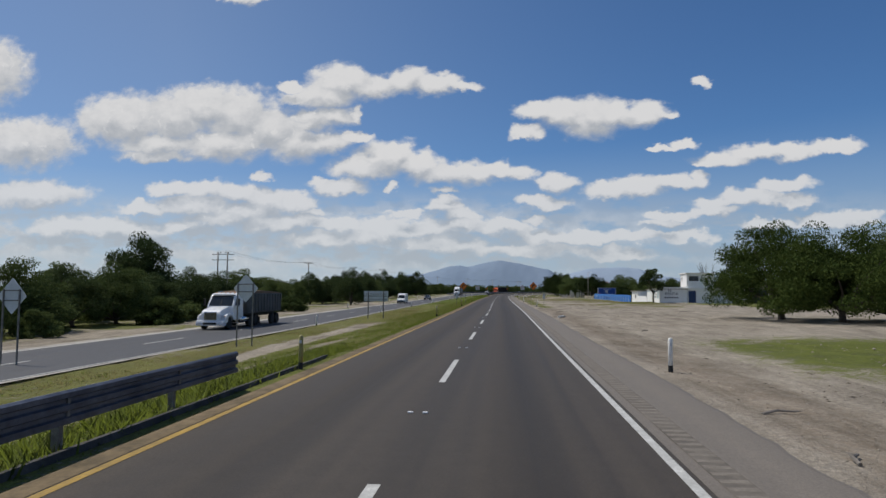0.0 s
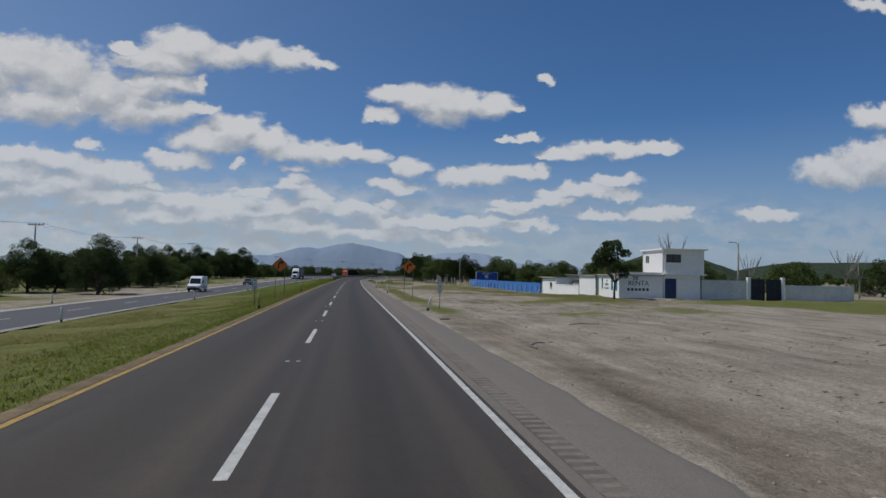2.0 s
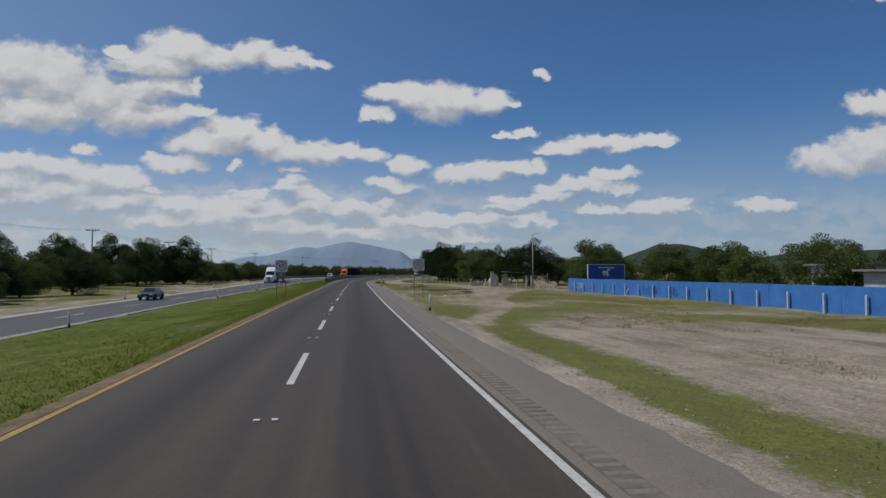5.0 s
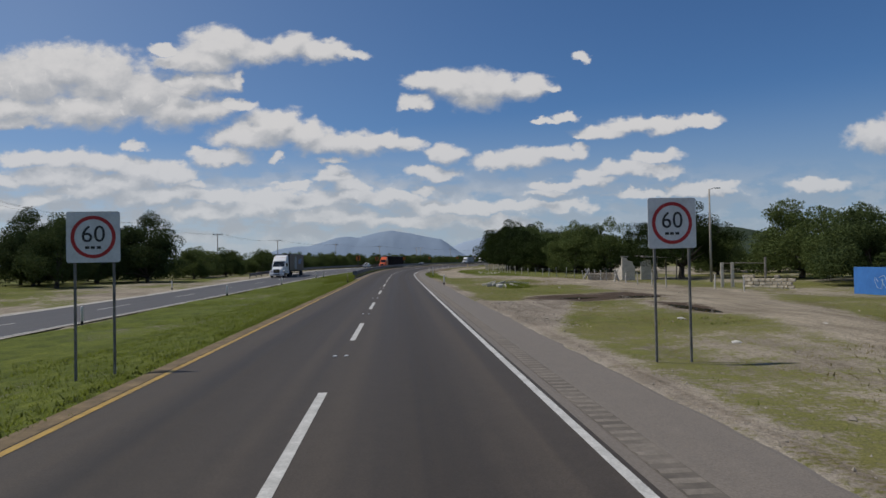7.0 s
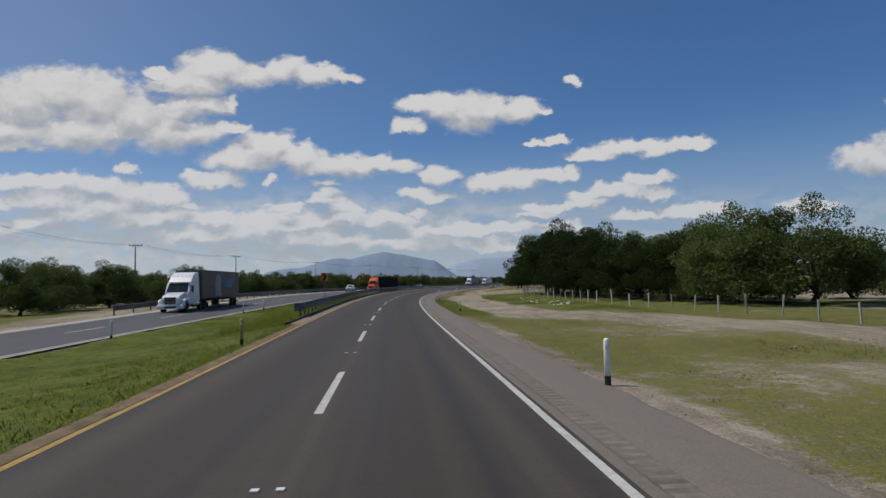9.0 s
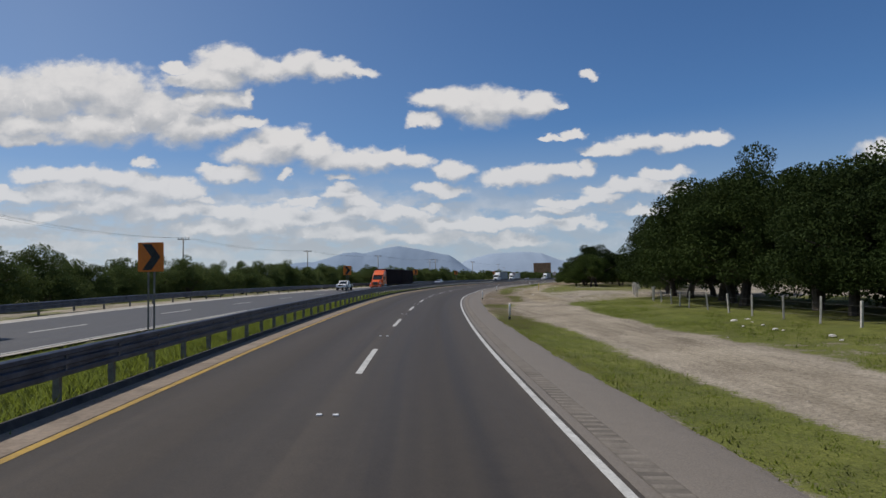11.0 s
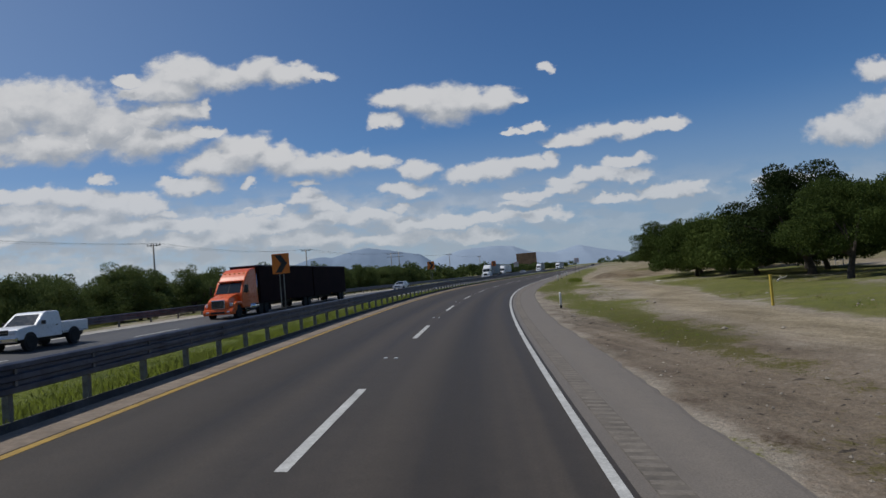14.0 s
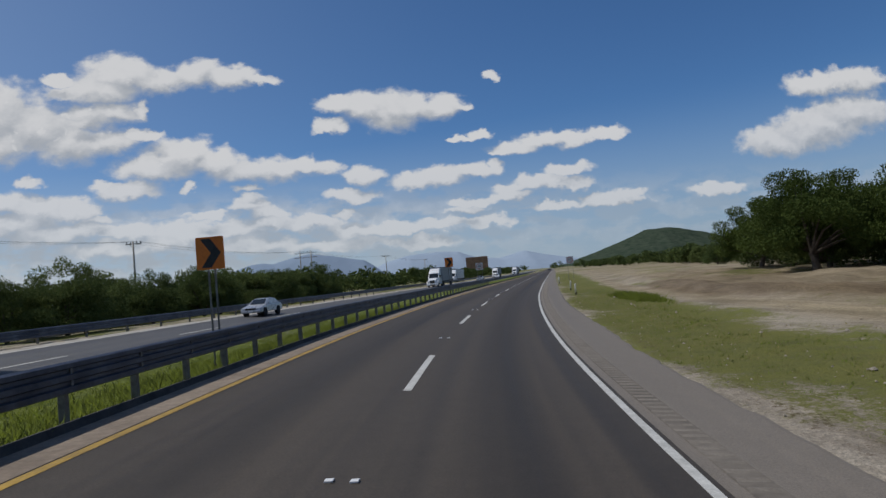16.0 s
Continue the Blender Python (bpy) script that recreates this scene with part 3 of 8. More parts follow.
def spot(s, l, up=0.0):
    """A point on the land's surface beside the road."""
    p = at(s, l)
    return Vector((p[0], p[1], float(height_at(s, l)) + up))


def stand(x, y, turn=0.0, up=0.0):
    """An upright pose on the ground."""
    return pose(x, y, float(ground_z(x, y)) + up, 0, 0, turn)


# ---- building helpers ----
def mesh_from(name, verts, faces, material=None, smooth=False):
    me = bpy.data.meshes.new(name)
    me.from_pydata([tuple(v) for v in verts], [], [tuple(f) for f in faces])
    me.update()
    if smooth:
        me.shade_smooth()
    if material:
        me.materials.append(material)
    return me


def quick_mesh(name, verts, loops_per_face, material):
    """A mesh from a vertex array whose faces follow one another."""
    me = bpy.data.meshes.new(name)
    n = len(verts)
    f = n // loops_per_face
    me.vertices.add(n)
    me.loops.add(n)
    me.polygons.add(f)
    me.vertices.foreach_set("co", np.asarray(verts, np.float32).ravel())
    me.loops.foreach_set("vertex_index", np.arange(n, dtype=np.int32))
    me.polygons.foreach_set("loop_start", np.arange(0, n, loops_per_face, dtype=np.int32))
    me.update(calc_edges=True)
    me.materials.append(material)
    return me


def thing(name, label, category, m=None, group="", kind=""):
    """An empty at a thing's base, to carry its parts."""
    ob = new(name)
    ob.empty_display_size = 0.2
    if m is not None:
        ob.matrix_basis = m
    return tagged(ob, label, category, group, kind)


def part(name, bm, material, parent, label="", smooth=False, m=None):
    """Link a bmesh (or a ready mesh) as one object under a thing or part."""
    if isinstance(bm, bpy.types.Mesh):
        me = bm
    else:
        me = bpy.data.meshes.new(name)
        bm.normal_update()
        bm.to_mesh(me)
        bm.free()
        if smooth:
            me.shade_smooth()
    if material and not me.materials:
        me.materials.append(material)
    ob = new(name, me)
    ob.parent = parent
    if m is not None:
        ob.matrix_basis = m
    return tagged(ob, label)


def box(sx, sy, sz, x=0.0, y=0.0, z=0.0, bevel=0.0, bm=None, m=None):
    """A box of that size, whose base centre is at x, y, z."""
    bm = bm or bmesh.new()
    made = bmesh.ops.create_cube(bm, size=1.0)["verts"]
    for v in made:
        v.co = Vector((v.co.x * sx + x, v.co.y * sy + y, (v.co.z + 0.5) * sz + z))
    if bevel:
        edges = list({e for v in made for e in v.link_edges})
        made = bmesh.ops.bevel(bm, geom=edges, offset=bevel, segments=2, affect="EDGES", profile=0.6)["verts"]
    if m is not None:
        for v in made:
            v.co = m @ v.co
    return bm


def tube(points, radii, sides=8, bm=None):
    """A round tube along points with the given radii, closed at its ends."""
    bm = bm or bmesh.new()
    rings = []
    pts = [Vector(p) for p in points]
    for i, p in enumerate(pts):
        way = (pts[min(i + 1, len(pts) - 1)] - pts[max(i - 1, 0)]).normalized()
        side = way.orthogonal().normalized()
        other = way.cross(side)
        r = radii[i] if isinstance(radii, (list, tuple)) else radii
        rings.append([bm.verts.new(p + (side * math.cos(a) + other * math.sin(a)) * r) for a in (2 * math.pi * k / sides for k in range(sides))])
    for a, b in zip(rings, rings[1:]):
        for k in range(sides):
            bm.faces.new((a[k], a[(k + 1) % sides], b[(k + 1) % sides], b[k]))
    bm.faces.new(rings[0][::-1])
    bm.faces.new(rings[-1])
    return bm


def prism(outline, depth, bm=None, axis="y"):
    """An outline in x, z pushed to a depth along y (or, for 'z', an outline in x, y pushed up)."""
    bm = bm or bmesh.new()
    if axis == "y":
        a, b = [bm.verts.new((x, -depth / 2, z)) for x, z in outline], [bm.verts.new((x, depth / 2, z)) for x, z in outline]
    elif axis == "x":
        a, b = [bm.verts.new((depth / 2, y, z)) for y, z in outline], [bm.verts.new((-depth / 2, y, z)) for y, z in outline]
    else:
        a, b = [bm.verts.new((x, y, depth)) for x, y in outline], [bm.verts.new((x, y, 0)) for x, y in outline]
    bm.faces.new(a)
    bm.faces.new(b[::-1])
    n = len(a)
    for i in range(n):
        bm.faces.new((a[i], b[i], b[(i + 1) % n], a[(i + 1) % n]))
    bmesh.ops.recalc_face_normals(bm, faces=bm.faces)
    return bm


def sweep(name, s0, s1, step, section, material, closed=False, smooth=False, up_from=None):
    """A section of (l, height above the land) drawn along the road, as a mesh; up_from fixes the l where the land's height is read."""
    n = max(2, int(round((s1 - s0) / step)) + 1)
    ss = np.linspace(s0, s1, n)
    verts, k = [], len(section)
    for l, h in section:
        p = at(ss, np.full(n, l))
        z = height_at(ss, np.full(n, l if up_from is None else up_from)) + h
        verts.append(np.c_[p, z])
    verts = np.stack(verts, 1).reshape(-1, 3)
    faces = []
    for i in range(n - 1):
        for j in range(k if closed else k - 1):
            a, b = i * k + j, i * k + (j + 1) % k
            faces.append((a, b, b + k, a + k))
    if closed:
        faces += [tuple(range(k))[::-1], tuple((n - 1) * k + j for j in range(k))]
    me = mesh_from(name, verts, faces, material, smooth)
    for key, values in (("across", np.tile([l for l, h in section], n)), ("along", np.repeat(ss, k))):
        me.attributes.new(key, "FLOAT", "POINT").data.foreach_set("value", values.astype(np.float32))
    return me


# ---- the ground: one sheet to the horizon ----
def soft(v, a, b):
    t = np.clip((v - a) / (b - a), 0, 1)
    return t * t * (3 - 2 * t)


def band(v, a, b, edge=1.0):
    return soft(v, a - edge, a + edge) * (1 - soft(v, b - edge, b + edge))


def lumps(x, y, scale, seed):
    """Smooth random field in 0..1 from a few turned waves."""
    rng = np.random.RandomState(seed)
    out = 0 * x
    for i in range(7):
        a, k, p = rng.rand() * 6.28, scale * (0.6 + 1.4 * rng.rand()), rng.rand() * 6.28
        out = out + np.sin((x * math.cos(a) + y * math.sin(a)) * k + p + 1.3 * np.sin((x * math.sin(a) - y * math.cos(a)) * k * 0.7 + p * 2))
    return np.clip(0.5 + out / 7, 0, 1)


def patch(x, y, cx, cy, rx, ry):
    """A soft-edged oval."""
    return np.exp(-(((x - cx) / rx) ** 2 + ((y - cy) / ry) ** 2) ** 2)


def bank_line(s):
    """Foot of the dug-over bank along the far edge of the dirt track."""
    return np.interp(s, [430, 441, 450, 456, 465, 480, 560], [15.9, 15.6, 14.3, 13.6, 13.2, 13.6, 15.0])


def earth_bank(s, l):
    """The broken, dark face of that bank."""
    return band(s, 445, 478, 4.0) * np.exp(-((l - bank_line(s) - 1.1 - 1.6 * soft(s, 455, 447)) / 1.3) ** 2)


PUDDLES = ((13.3, 214.0, 1.1, 1.0), (12.3, 205.2, 0.55, 2.6), (9.9, 214.8, 1.2, 0.45))


def land_cover(x, y, s, l):
    """Shares of grass, of sandy colour and of dryness."""
    n = lumps(x, y, 0.35, 3)
    away = soft(np.abs(x - 8), 46, 62)          # open land, too far off for small patches
    n = n * (1 - away) + away * lumps(x, y, 0.012, 4)
    grass = np.full_like(x, 0.34)
    sand = np.full_like(x, 0.15)
    dry = np.full_like(x, 0.5)
    ln = left_near(s)
    median = (l < -3.9) & (l > ln)
    worn = 1.3 * band(l, -11.6, -9.6, 0.5) * (1 - soft(s, 48, 66)) + band(l, -7.9, -7.3, 0.3) * (1 - soft(s, 36, 52)) * 0.9
    grass = np.where(median, 0.93 - 0.65 * worn - 0.28 * (1 - soft(s, 30, 70)) * soft(-l, 7, 12), grass)
    dry = np.where(median, 0.15 + (0.45 + 0.35 * soft(-l, 8, 14)) * (1 - soft(s, 110, 180)), dry)
    far_left = l < ln - LEFT_WIDE
    grass = np.where(far_left, 0.62 - 0.35 * band(l, ln - 14, ln - LEFT_WIDE, 1.0) - 0.2 * band(s, 70, 190, 20) * band(l, ln - 24, ln - 11, 2.0), grass)
    sand = np.where(far_left, 0.25, sand)
    right = l > 5.9
    lot = 1 - soft(s, 84, 96)
    g = 0.06 + 0.72 * band(s, 18, 34, 4) * band(l, 10.5, 24, 2.5) + 0.30 * soft(l, 26, 30) * band(s, 28, 60, 6)
    g2 = 0.72 * band(l, 6.4, 9.0, 0.7) + 0.10 + 0.36 * soft(lumps(x, y, 0.20, 14), 0.42, 0.62) * soft(l, 11, 15) + 0.20 * soft(l, 13, 21) * soft(s, 104, 122) + 0.46 * band(l, 22.5, 28, 2.0) + 0.55 * soft(l, 30, 40)
    g3 = 0.62 + 0.12 * band(l, 6.2, 9.5, 1)
    g4 = 0.84 * band(l, 5.7, 8.6, 0.5) * (1 - 0.55 * soft(s, 308, 322)) + 0.78 * band(l, 13.0, 40, 1.0) + 0.16
    strip_l = np.interp(s, [340, 347, 355, 363, 370, 376, 391, 398, 420, 432, 460], [9.0, 9.9, 10.3, 10.3, 9.6, 8.9, 8.8, 8.5, 7.9, 8.1, 8.6])
    strip_w = np.interp(s, [345, 360, 376, 397, 420, 432, 460], [0.9, 0.9, 0.9, 1.1, 1.5, 2.1, 2.6])
    strip = np.exp(-((l - strip_l) / strip_w) ** 4) * (1 + 0.4 * band(s, 340, 364, 2)) * (1 - 0.5 * band(s, 366, 371, 2))
    g5 = 0.14 + 0.60 * strip + (0.30 - 0.12 * soft(s, 412, 428)) * soft(s, 372, 384) * soft(l, 8.2, 9.2) * (1 - soft(l, 13.5, 15)) + 0.16 * soft(s, 422, 436) * band(l, 6.0, 14.0, 0.4)
    g5 = g5 + 0.62 * band(l, 14.6, 36, 1.0) * band(s, 374, 441, 5) + 0.30 * soft(lumps(x, y, 0.25, 15), 0.50, 0.64) * soft(l, 17, 20) * soft(s, 440, 450)
    w2, w3, w4, w5 = band(s, 90, 158, 6), band(s, 158, 268, 8), band(s, 268, 344, 8), soft(s, 336, 352)
    gr = g * lot + g2 * w2 + g3 * w3 + g4 * w4 + g5 * w5
    # the dirt track that leaves the road, passes the wall and runs on beside the fence
    track_x = np.interp(y, [150, 160, 167, 173, 178, 184, 191, 200, 215, 235, 250, 262, 272, 284], [3, 5.2, 7.4, 9.0, 10.2, 11.2, 12.7, 14.8, 18.4, 19.8, 19.0, 14.5, 9.6, 8.6])
    track_w = np.interp(y, [150, 167, 178, 184, 191, 200, 215, 245, 268, 284], [0.8, 1.0, 0.95, 1.0, 1.5, 2.3, 4.0, 4.8, 2.0, 1.9])
    track = np.exp(-(((x - track_x) / track_w) ** 4)) * band(y, 156, 288, 5)
    track_l = np.interp(s, [268, 285, 303, 325, 335, 347, 362, 393, 410, 437, 450, 480, 560], [10.6, 10.4, 10.6, 10.6, 11.2, 13.2, 12.9, 12.9, 15.2, 14.6, 13.2, 11.9, 13.0])
    track_w = np.interp(s, [268, 303, 335, 347, 362, 393, 410, 437, 450], [1.9, 1.9, 2.4, 2.0, 1.6, 1.6, 1.9, 1.6, 1.1])
    second = np.exp(-(((l - 9.2 - 0.02 * (s - 335)) / 1.0) ** 2)) * band(s, 322, 335, 4)
    track = np.maximum(np.maximum(track, np.exp(-((l - track_l) / track_w) ** 4) * soft(s, 280, 288)), second)
    track = np.where((l > 10.4) & (l < 11.4) & (s > 332) & (s < 352), track * 0.35, track)
    gr = gr - 0.75 * track
    gravel = 1.5 * band(s, 197, 213.4, 1.2) * (1 - soft(l - 8.2 - 0.30 * (s - 202), -0.5, 0.5)) + 0.7 * band(l, 5.9, 6.5, 0.25) * (1 - w4) * (1 - soft(s, 420, 434))
    gr = gr - 0.6 * gravel + 0.22 * band(s, 197, 236, 3) * band(l, 7.0, 13.5, 1.0)
    open_land = soft(l, 45, 75)
    gr = gr * (1 - open_land) + 0.5 * open_land
    grass = np.where(right, gr, grass)
    sand = np.where(right, 0.12 * lot + 0.15 * w2 + 0.35 * w3 + 0.2 * w4 + 0.2 * w5 + (0.16 + 0.5 * w5) * track + 0.7 * w5 * soft(l, 13, 17) * soft(s, 425, 445), sand)
    sand = sand - right * 0.45 * np.clip(gravel, 0, 1)
    dry = np.where(right, 0.35 + 0.35 * w2 + 0.55 * w3 + 0.15 * w4 + 0.45 * w5, dry)
    grass = grass + (n - 0.5) * 0.55 * np.where(right, 1 - 0.75 * lot, 1)
    damp = 0.85 * np.maximum(np.maximum(patch(x, y, 9.9, 214.6, 3.8, 2.8), patch(x, y, 13.6, 216.2, 2.4, 2.8)), np.maximum(patch(x, y, 12.4, 206.2, 0.9, 4.6), patch(x, y, 13.2, 214.0, 1.5, 1.4)))
    grass = grass - 1.1 * damp
    damp = damp + right * 0.24 * (band(l, 5.9, 7.5, 0.4) * band(s, 312, 352, 6) + 1.3 * band(l, 5.9, 6.9, 0.3) * soft(s, 345, 360))   # dark grit beside the shoulder
    # brown soil; its last band also paints in shade beneath the trees
    loam_shade = right * (0.75 * w5 * (1 - soft(l, 9.5, 13.5)) * (1 - 0.5 * soft(s, 378, 402)) + 0.5 * w4 * band(l, 5.8, 6.6, 0.3) + 0.7 * band(s, 310, 350, 6) * band(l, 5.8, 8.2, 0.6) + w3 * np.maximum(0.55 * (1 - soft(l, 6.3, 7.0)), 0.45 * np.clip(gravel, 0, 1)) + 0.35 * w2 * (1 - soft(l, 6.4, 7.6)) + 0.55 * lot * band(l, 5.8, 9.0, 1.2) + 1.4 * earth_bank(s, l) + 0.5 * band(s, 444, 505, 5) * band(l, 15, 27, 2.5))
    return np.clip(grass, 0, 1), np.clip(sand, 0, 1), np.clip(dry, 0, 1), np.clip(damp, 0, 1), np.clip(loam_shade, 0, 1)


def make_ground():
    xs = np.r_[-3400, -2200, -1400, -900, -600, -400, -280, -200, -150, -115, np.arange(-90, -46, 3), np.arange(-46, 62, 0.8), np.arange(62, 120, 4), 140, 180, 240, 340, 480, 700, 1000, 1500, 2300, 3400]
    ys = np.r_[-600, -300, -150, -90, -60, np.arange(-40, -4, 4), np.arange(-4, 480, 1.0), np.arange(480, 600, 5), np.arange(600, 1000, 25), 1050, 1150, 1300, 1600, 2000, 2600, 3300, 4100, 4700]
    X, Y = np.meshgrid(xs, ys)
    s, l = road_place(X, Y)
    z = height_at(s, l)
    ln = left_near(s)
    paved = ((l > -4.25) & (l < 5.95)) | ((l < ln - 0.05) & (l > ln - LEFT_WIDE + 0.05))
    near = (np.abs(X) < 130) & (Y < 700)
    rough = (lumps(X, Y, 0.5, 8) - 0.5) * 0.16 * soft(np.abs(l - 1), 7.5, 12) + (lumps(X, Y, 1.7, 9) - 0.5) * 0.07 * soft(np.abs(l - 1), 6.5, 9)
    mound = (np.exp(-((l - 24) / 7) ** 2) * band(s, 372, 520, 10) * lumps(X, Y, 0.30, 21) * 0.25 + band(l, 16.5, 30, 2.0) * band(s, 450, 540, 6) * ((lumps(X, Y, 0.7, 22) - 0.5) * 0.30 + (lumps(X, Y, 2.1, 24) - 0.5) * 0.16)) + earth_bank(s, l) * (0.06 + 0.30 * lumps(X, Y, 2.3, 23)) + 0.30 * soft(l - bank_line(s), 0.0, 1.6) * (1 - soft(l, 34, 48)) * band(s, 444, 540, 5)
    for cx, cy, rx, ry in PUDDLES:
        hollow = patch(X, Y, cx, cy, rx, ry)
        rough = rough * (1 - patch(X, Y, cx, cy, rx * 1.5, ry * 1.5)) - 0.07 * hollow
    z = np.where(paved, z - 0.07, z + np.where(near, rough + mound, 0))
    n, k = X.shape
    idx = np.arange(n * k).reshape(n, k)
    faces = np.stack([idx[:-1, :-1], idx[:-1, 1:], idx[1:, 1:], idx[1:, :-1]], -1).reshape(-1, 4)
    me = mesh_from("ground", np.stack([X, Y, z], -1).reshape(-1, 3).tolist(), faces.tolist(), GROUND, True)
    for key, values in zip(("grass", "sand", "dry", "damp", "loam_shade"), land_cover(X, Y, s, l)):
        me.attributes.new(key, "FLOAT", "POINT").data.foreach_set("value", values.astype(np.float32).ravel())
    return tagged(new("ground", me), "dry gravelly soil with patches of green roadside grass", "ground", kind="structure")


make_ground()


# ---- carriageways ----
def road(name, label, s0, s1, section, material, step=2.0):
    return tagged(new(name, sweep(name, s0, s1, step, section, material)), label, "road", kind="structure")


S0, S1 = -50.0, 1500.0
road_near = road("road", "two-lane dark asphalt carriageway of a divided highway", S0, S1, [(-3.86, 0.02), (-2.6, 0.02), (-1.3, 0.02), (0, 0.02), (1.3, 0.02), (2.6, 0.02), (4.02, 0.02)], ASPHALT)


def crumbled_shoulder():
    """The paved shoulder; its outer edge wanders and breaks off."""
    ss = np.r_[np.arange(S0, 500, 0.6), np.arange(500, S1, 4.0)]
    edge = 5.92 + 0.07 * (lumps(ss, 0 * ss, 0.9, 41) - 0.5) + 0.13 * (lumps(ss, 0 * ss, 5.5, 42) - 0.5) + 0.22 * (lumps(ss, 0 * ss, 0.12, 43) - 0.5)
    rows = [(np.full(len(ss), 4.02), 0.016), (np.full(len(ss), 5.0), 0.012), (edge - 0.10, 0.004), (edge, -0.012), (edge + 0.10, -0.10)]
    verts = np.stack([np.c_[at(ss, l), height_at(ss, l) + h] for l, h in rows], 1).reshape(-1, 3)
    k = len(rows)
    faces = [(i * k + j, i * k + j + 1, i * k + k + j + 1, i * k + k + j) for i in range(len(ss) - 1) for j in range(k - 1)]
    me = mesh_from("road_shoulder", verts, faces, SHOULDER)
    for key, values in (("across", np.stack([l for l, h in rows], 1).ravel()), ("along", np.repeat(ss, k))):
        me.attributes.new(key, "FLOAT", "POINT").data.foreach_set("value", values.astype(np.float32))
    return tagged(new("road_shoulder", me), "greyish tan paved shoulder with a crumbling edge", "road", kind="structure")


shoulder = crumbled_shoulder()


def along_left(name, s0, s1, offs, material, step=4.0, up=0.02):
    """A strip along the other carriageway; offs are metres left of its near edge."""
    n = int((s1 - s0) / step) + 1
    ss = np.linspace(s0, s1, n)
    verts = []
    for o in offs:
        l = left_near(ss) - o
        verts.append(np.c_[at(ss, l), height_at(ss, l) + up])
    k = len(offs)
    verts = np.stack(verts, 1).reshape(-1, 3)
    faces = [(i * k + j, i * k + k + j, i * k + k + j + 1, i * k + j + 1) for i in range(n - 1) for j in range(k - 1)]
    me = mesh_from(name, verts, faces, material)
    for key, values in (("across", np.tile(offs, n)), ("along", np.repeat(ss, k))):
        me.attributes.new(key, "FLOAT", "POINT").data.foreach_set("value", values.astype(np.float32))
    return me


road_far = tagged(new("road", along_left("road", S0, S1, (0.25, 2, 4, 6, 8.1), ASPHALT_OLD)), "grey worn asphalt carriageway for the opposite direction", "road", kind="structure")
tagged(new("road_shoulder", along_left("road_shoulder", S0, S1, (8.1, 8.6, LEFT_WIDE), CONCRETE, up=0.016)), "pale narrow shoulder of the opposite carriageway", "shoulder", kind="structure")
tagged(new("kerb", along_left("kerb", S0, S1, (-0.05, 0.0, 0.22, 0.25), CONCRETE, up=0.035)), "low yellowish concrete edge of the opposite carriageway", "kerb", kind="structure")


def strip(name, parent, s0, s1, l, wide, material, label, step=4.0):
    me = sweep(name, s0, s1, step, [(l - wide / 2, 0.025), (l + wide / 2, 0.025)], material)
    return part(name, me, material, parent, label)


strip("edge_line", road_near, S0, S1, 3.87, 0.14, PAINT_WHITE, "solid white edge line", 2.0)
strip("edge_line", road_near, S0, S1, -3.58, 0.14, PAINT_YELLOW, "solid yellow edge line", 2.0)
DASH_COUNT = [-6, 0, 1, 2, 3, 4, 5, 6, 7, 8, 11, 12, 13, 14, 15, 19, 20, 21, 22, 23, 24, 25, 26, 27, 29, 30, 60]
DASH_START = [-67, 16.3, 30.5, 45.1, 59.7, 74.1, 87.6, 99.9, 114.3, 128.3, 167.7, 182.3, 195.3, 207.9, 223.0, 278.9, 293.4, 308.2, 322.7, 337.5, 351.7, 367.2, 382.2, 397.8, 428.2, 444.2, 874.0]


def dash_start(n):
    return float(np.interp(n, DASH_COUNT, DASH_START))


stud_mesh = mesh_from("road_stud", *(lambda b: ([tuple(v.co) for v in b.verts], [[v.index for v in f.verts] for f in b.faces]))(box(0.1, 0.1, 0.025, bevel=0.01)), SIGN_WHITE)
for n in range(-5, 60):
    a = dash_start(n)
    strip("lane_dash", road_near, a, a + 5.3, 0.07, 0.16, PAINT_WHITE, "", 1.3)
    if n < 45:
        for d in (-0.14, 0.14):
            part("road_stud", stud_mesh, None, road_near, m=Matrix.Translation(spot(a + 9.8, d, 0.02)) @ pose(0, 0, 0, 0, 0, heading(a + 9.8)))
# dashes of the other carriageway
for k in range(60):
    a = -20 + 14.3 * k
    part("lane_dash", along_left("lane_dash", a, a + 5.0, (4.12, 4.28), PAINT_WHITE, 2.5, 0.026), None, road_far)
part("edge_line", along_left("edge_line", S0, S1, (8.02, 8.16), PAINT_WHITE, up=0.026), None, road_far, "solid white edge line")
part("edge_line", along_left("edge_line", S0, S1, (0.42, 0.54), PAINT_WHITE, up=0.026), None, road_far, "faded edge line")

# tan paved strip, kerb and drain along the barrier in the bend
DIRT_EDGE = surface("dusty_broken_edge", ((0.085, 0.064, 0.034), (0.20, 0.145, 0.078)), 1.5, 0.95, 0.15)
tagged(new("road_verge", sweep("road_verge", 262, 760, 2.0, [(-4.4, 0.024), (-3.68, 0.026)], STRIP_TAN)), "tan paved strip between the yellow line and the kerb", "verge", kind="structure")
tagged(new("road_verge", sweep("road_verge", S0, 262, 2.0, [(-4.25, -0.06), (-4.08, 0.010), (-3.95, 0.024), (-3.68, 0.026)], DIRT_EDGE)), "narrow tan broken strip along the asphalt edge", "verge", kind="structure")
# the shade on the kerb below the barrier beam is put into its colour
KERB_DARK = surface("dark_shaded_kerb", ((0.028, 0.026, 0.024), (0.075, 0.07, 0.062)), 1.5, 0.9, 0.1)
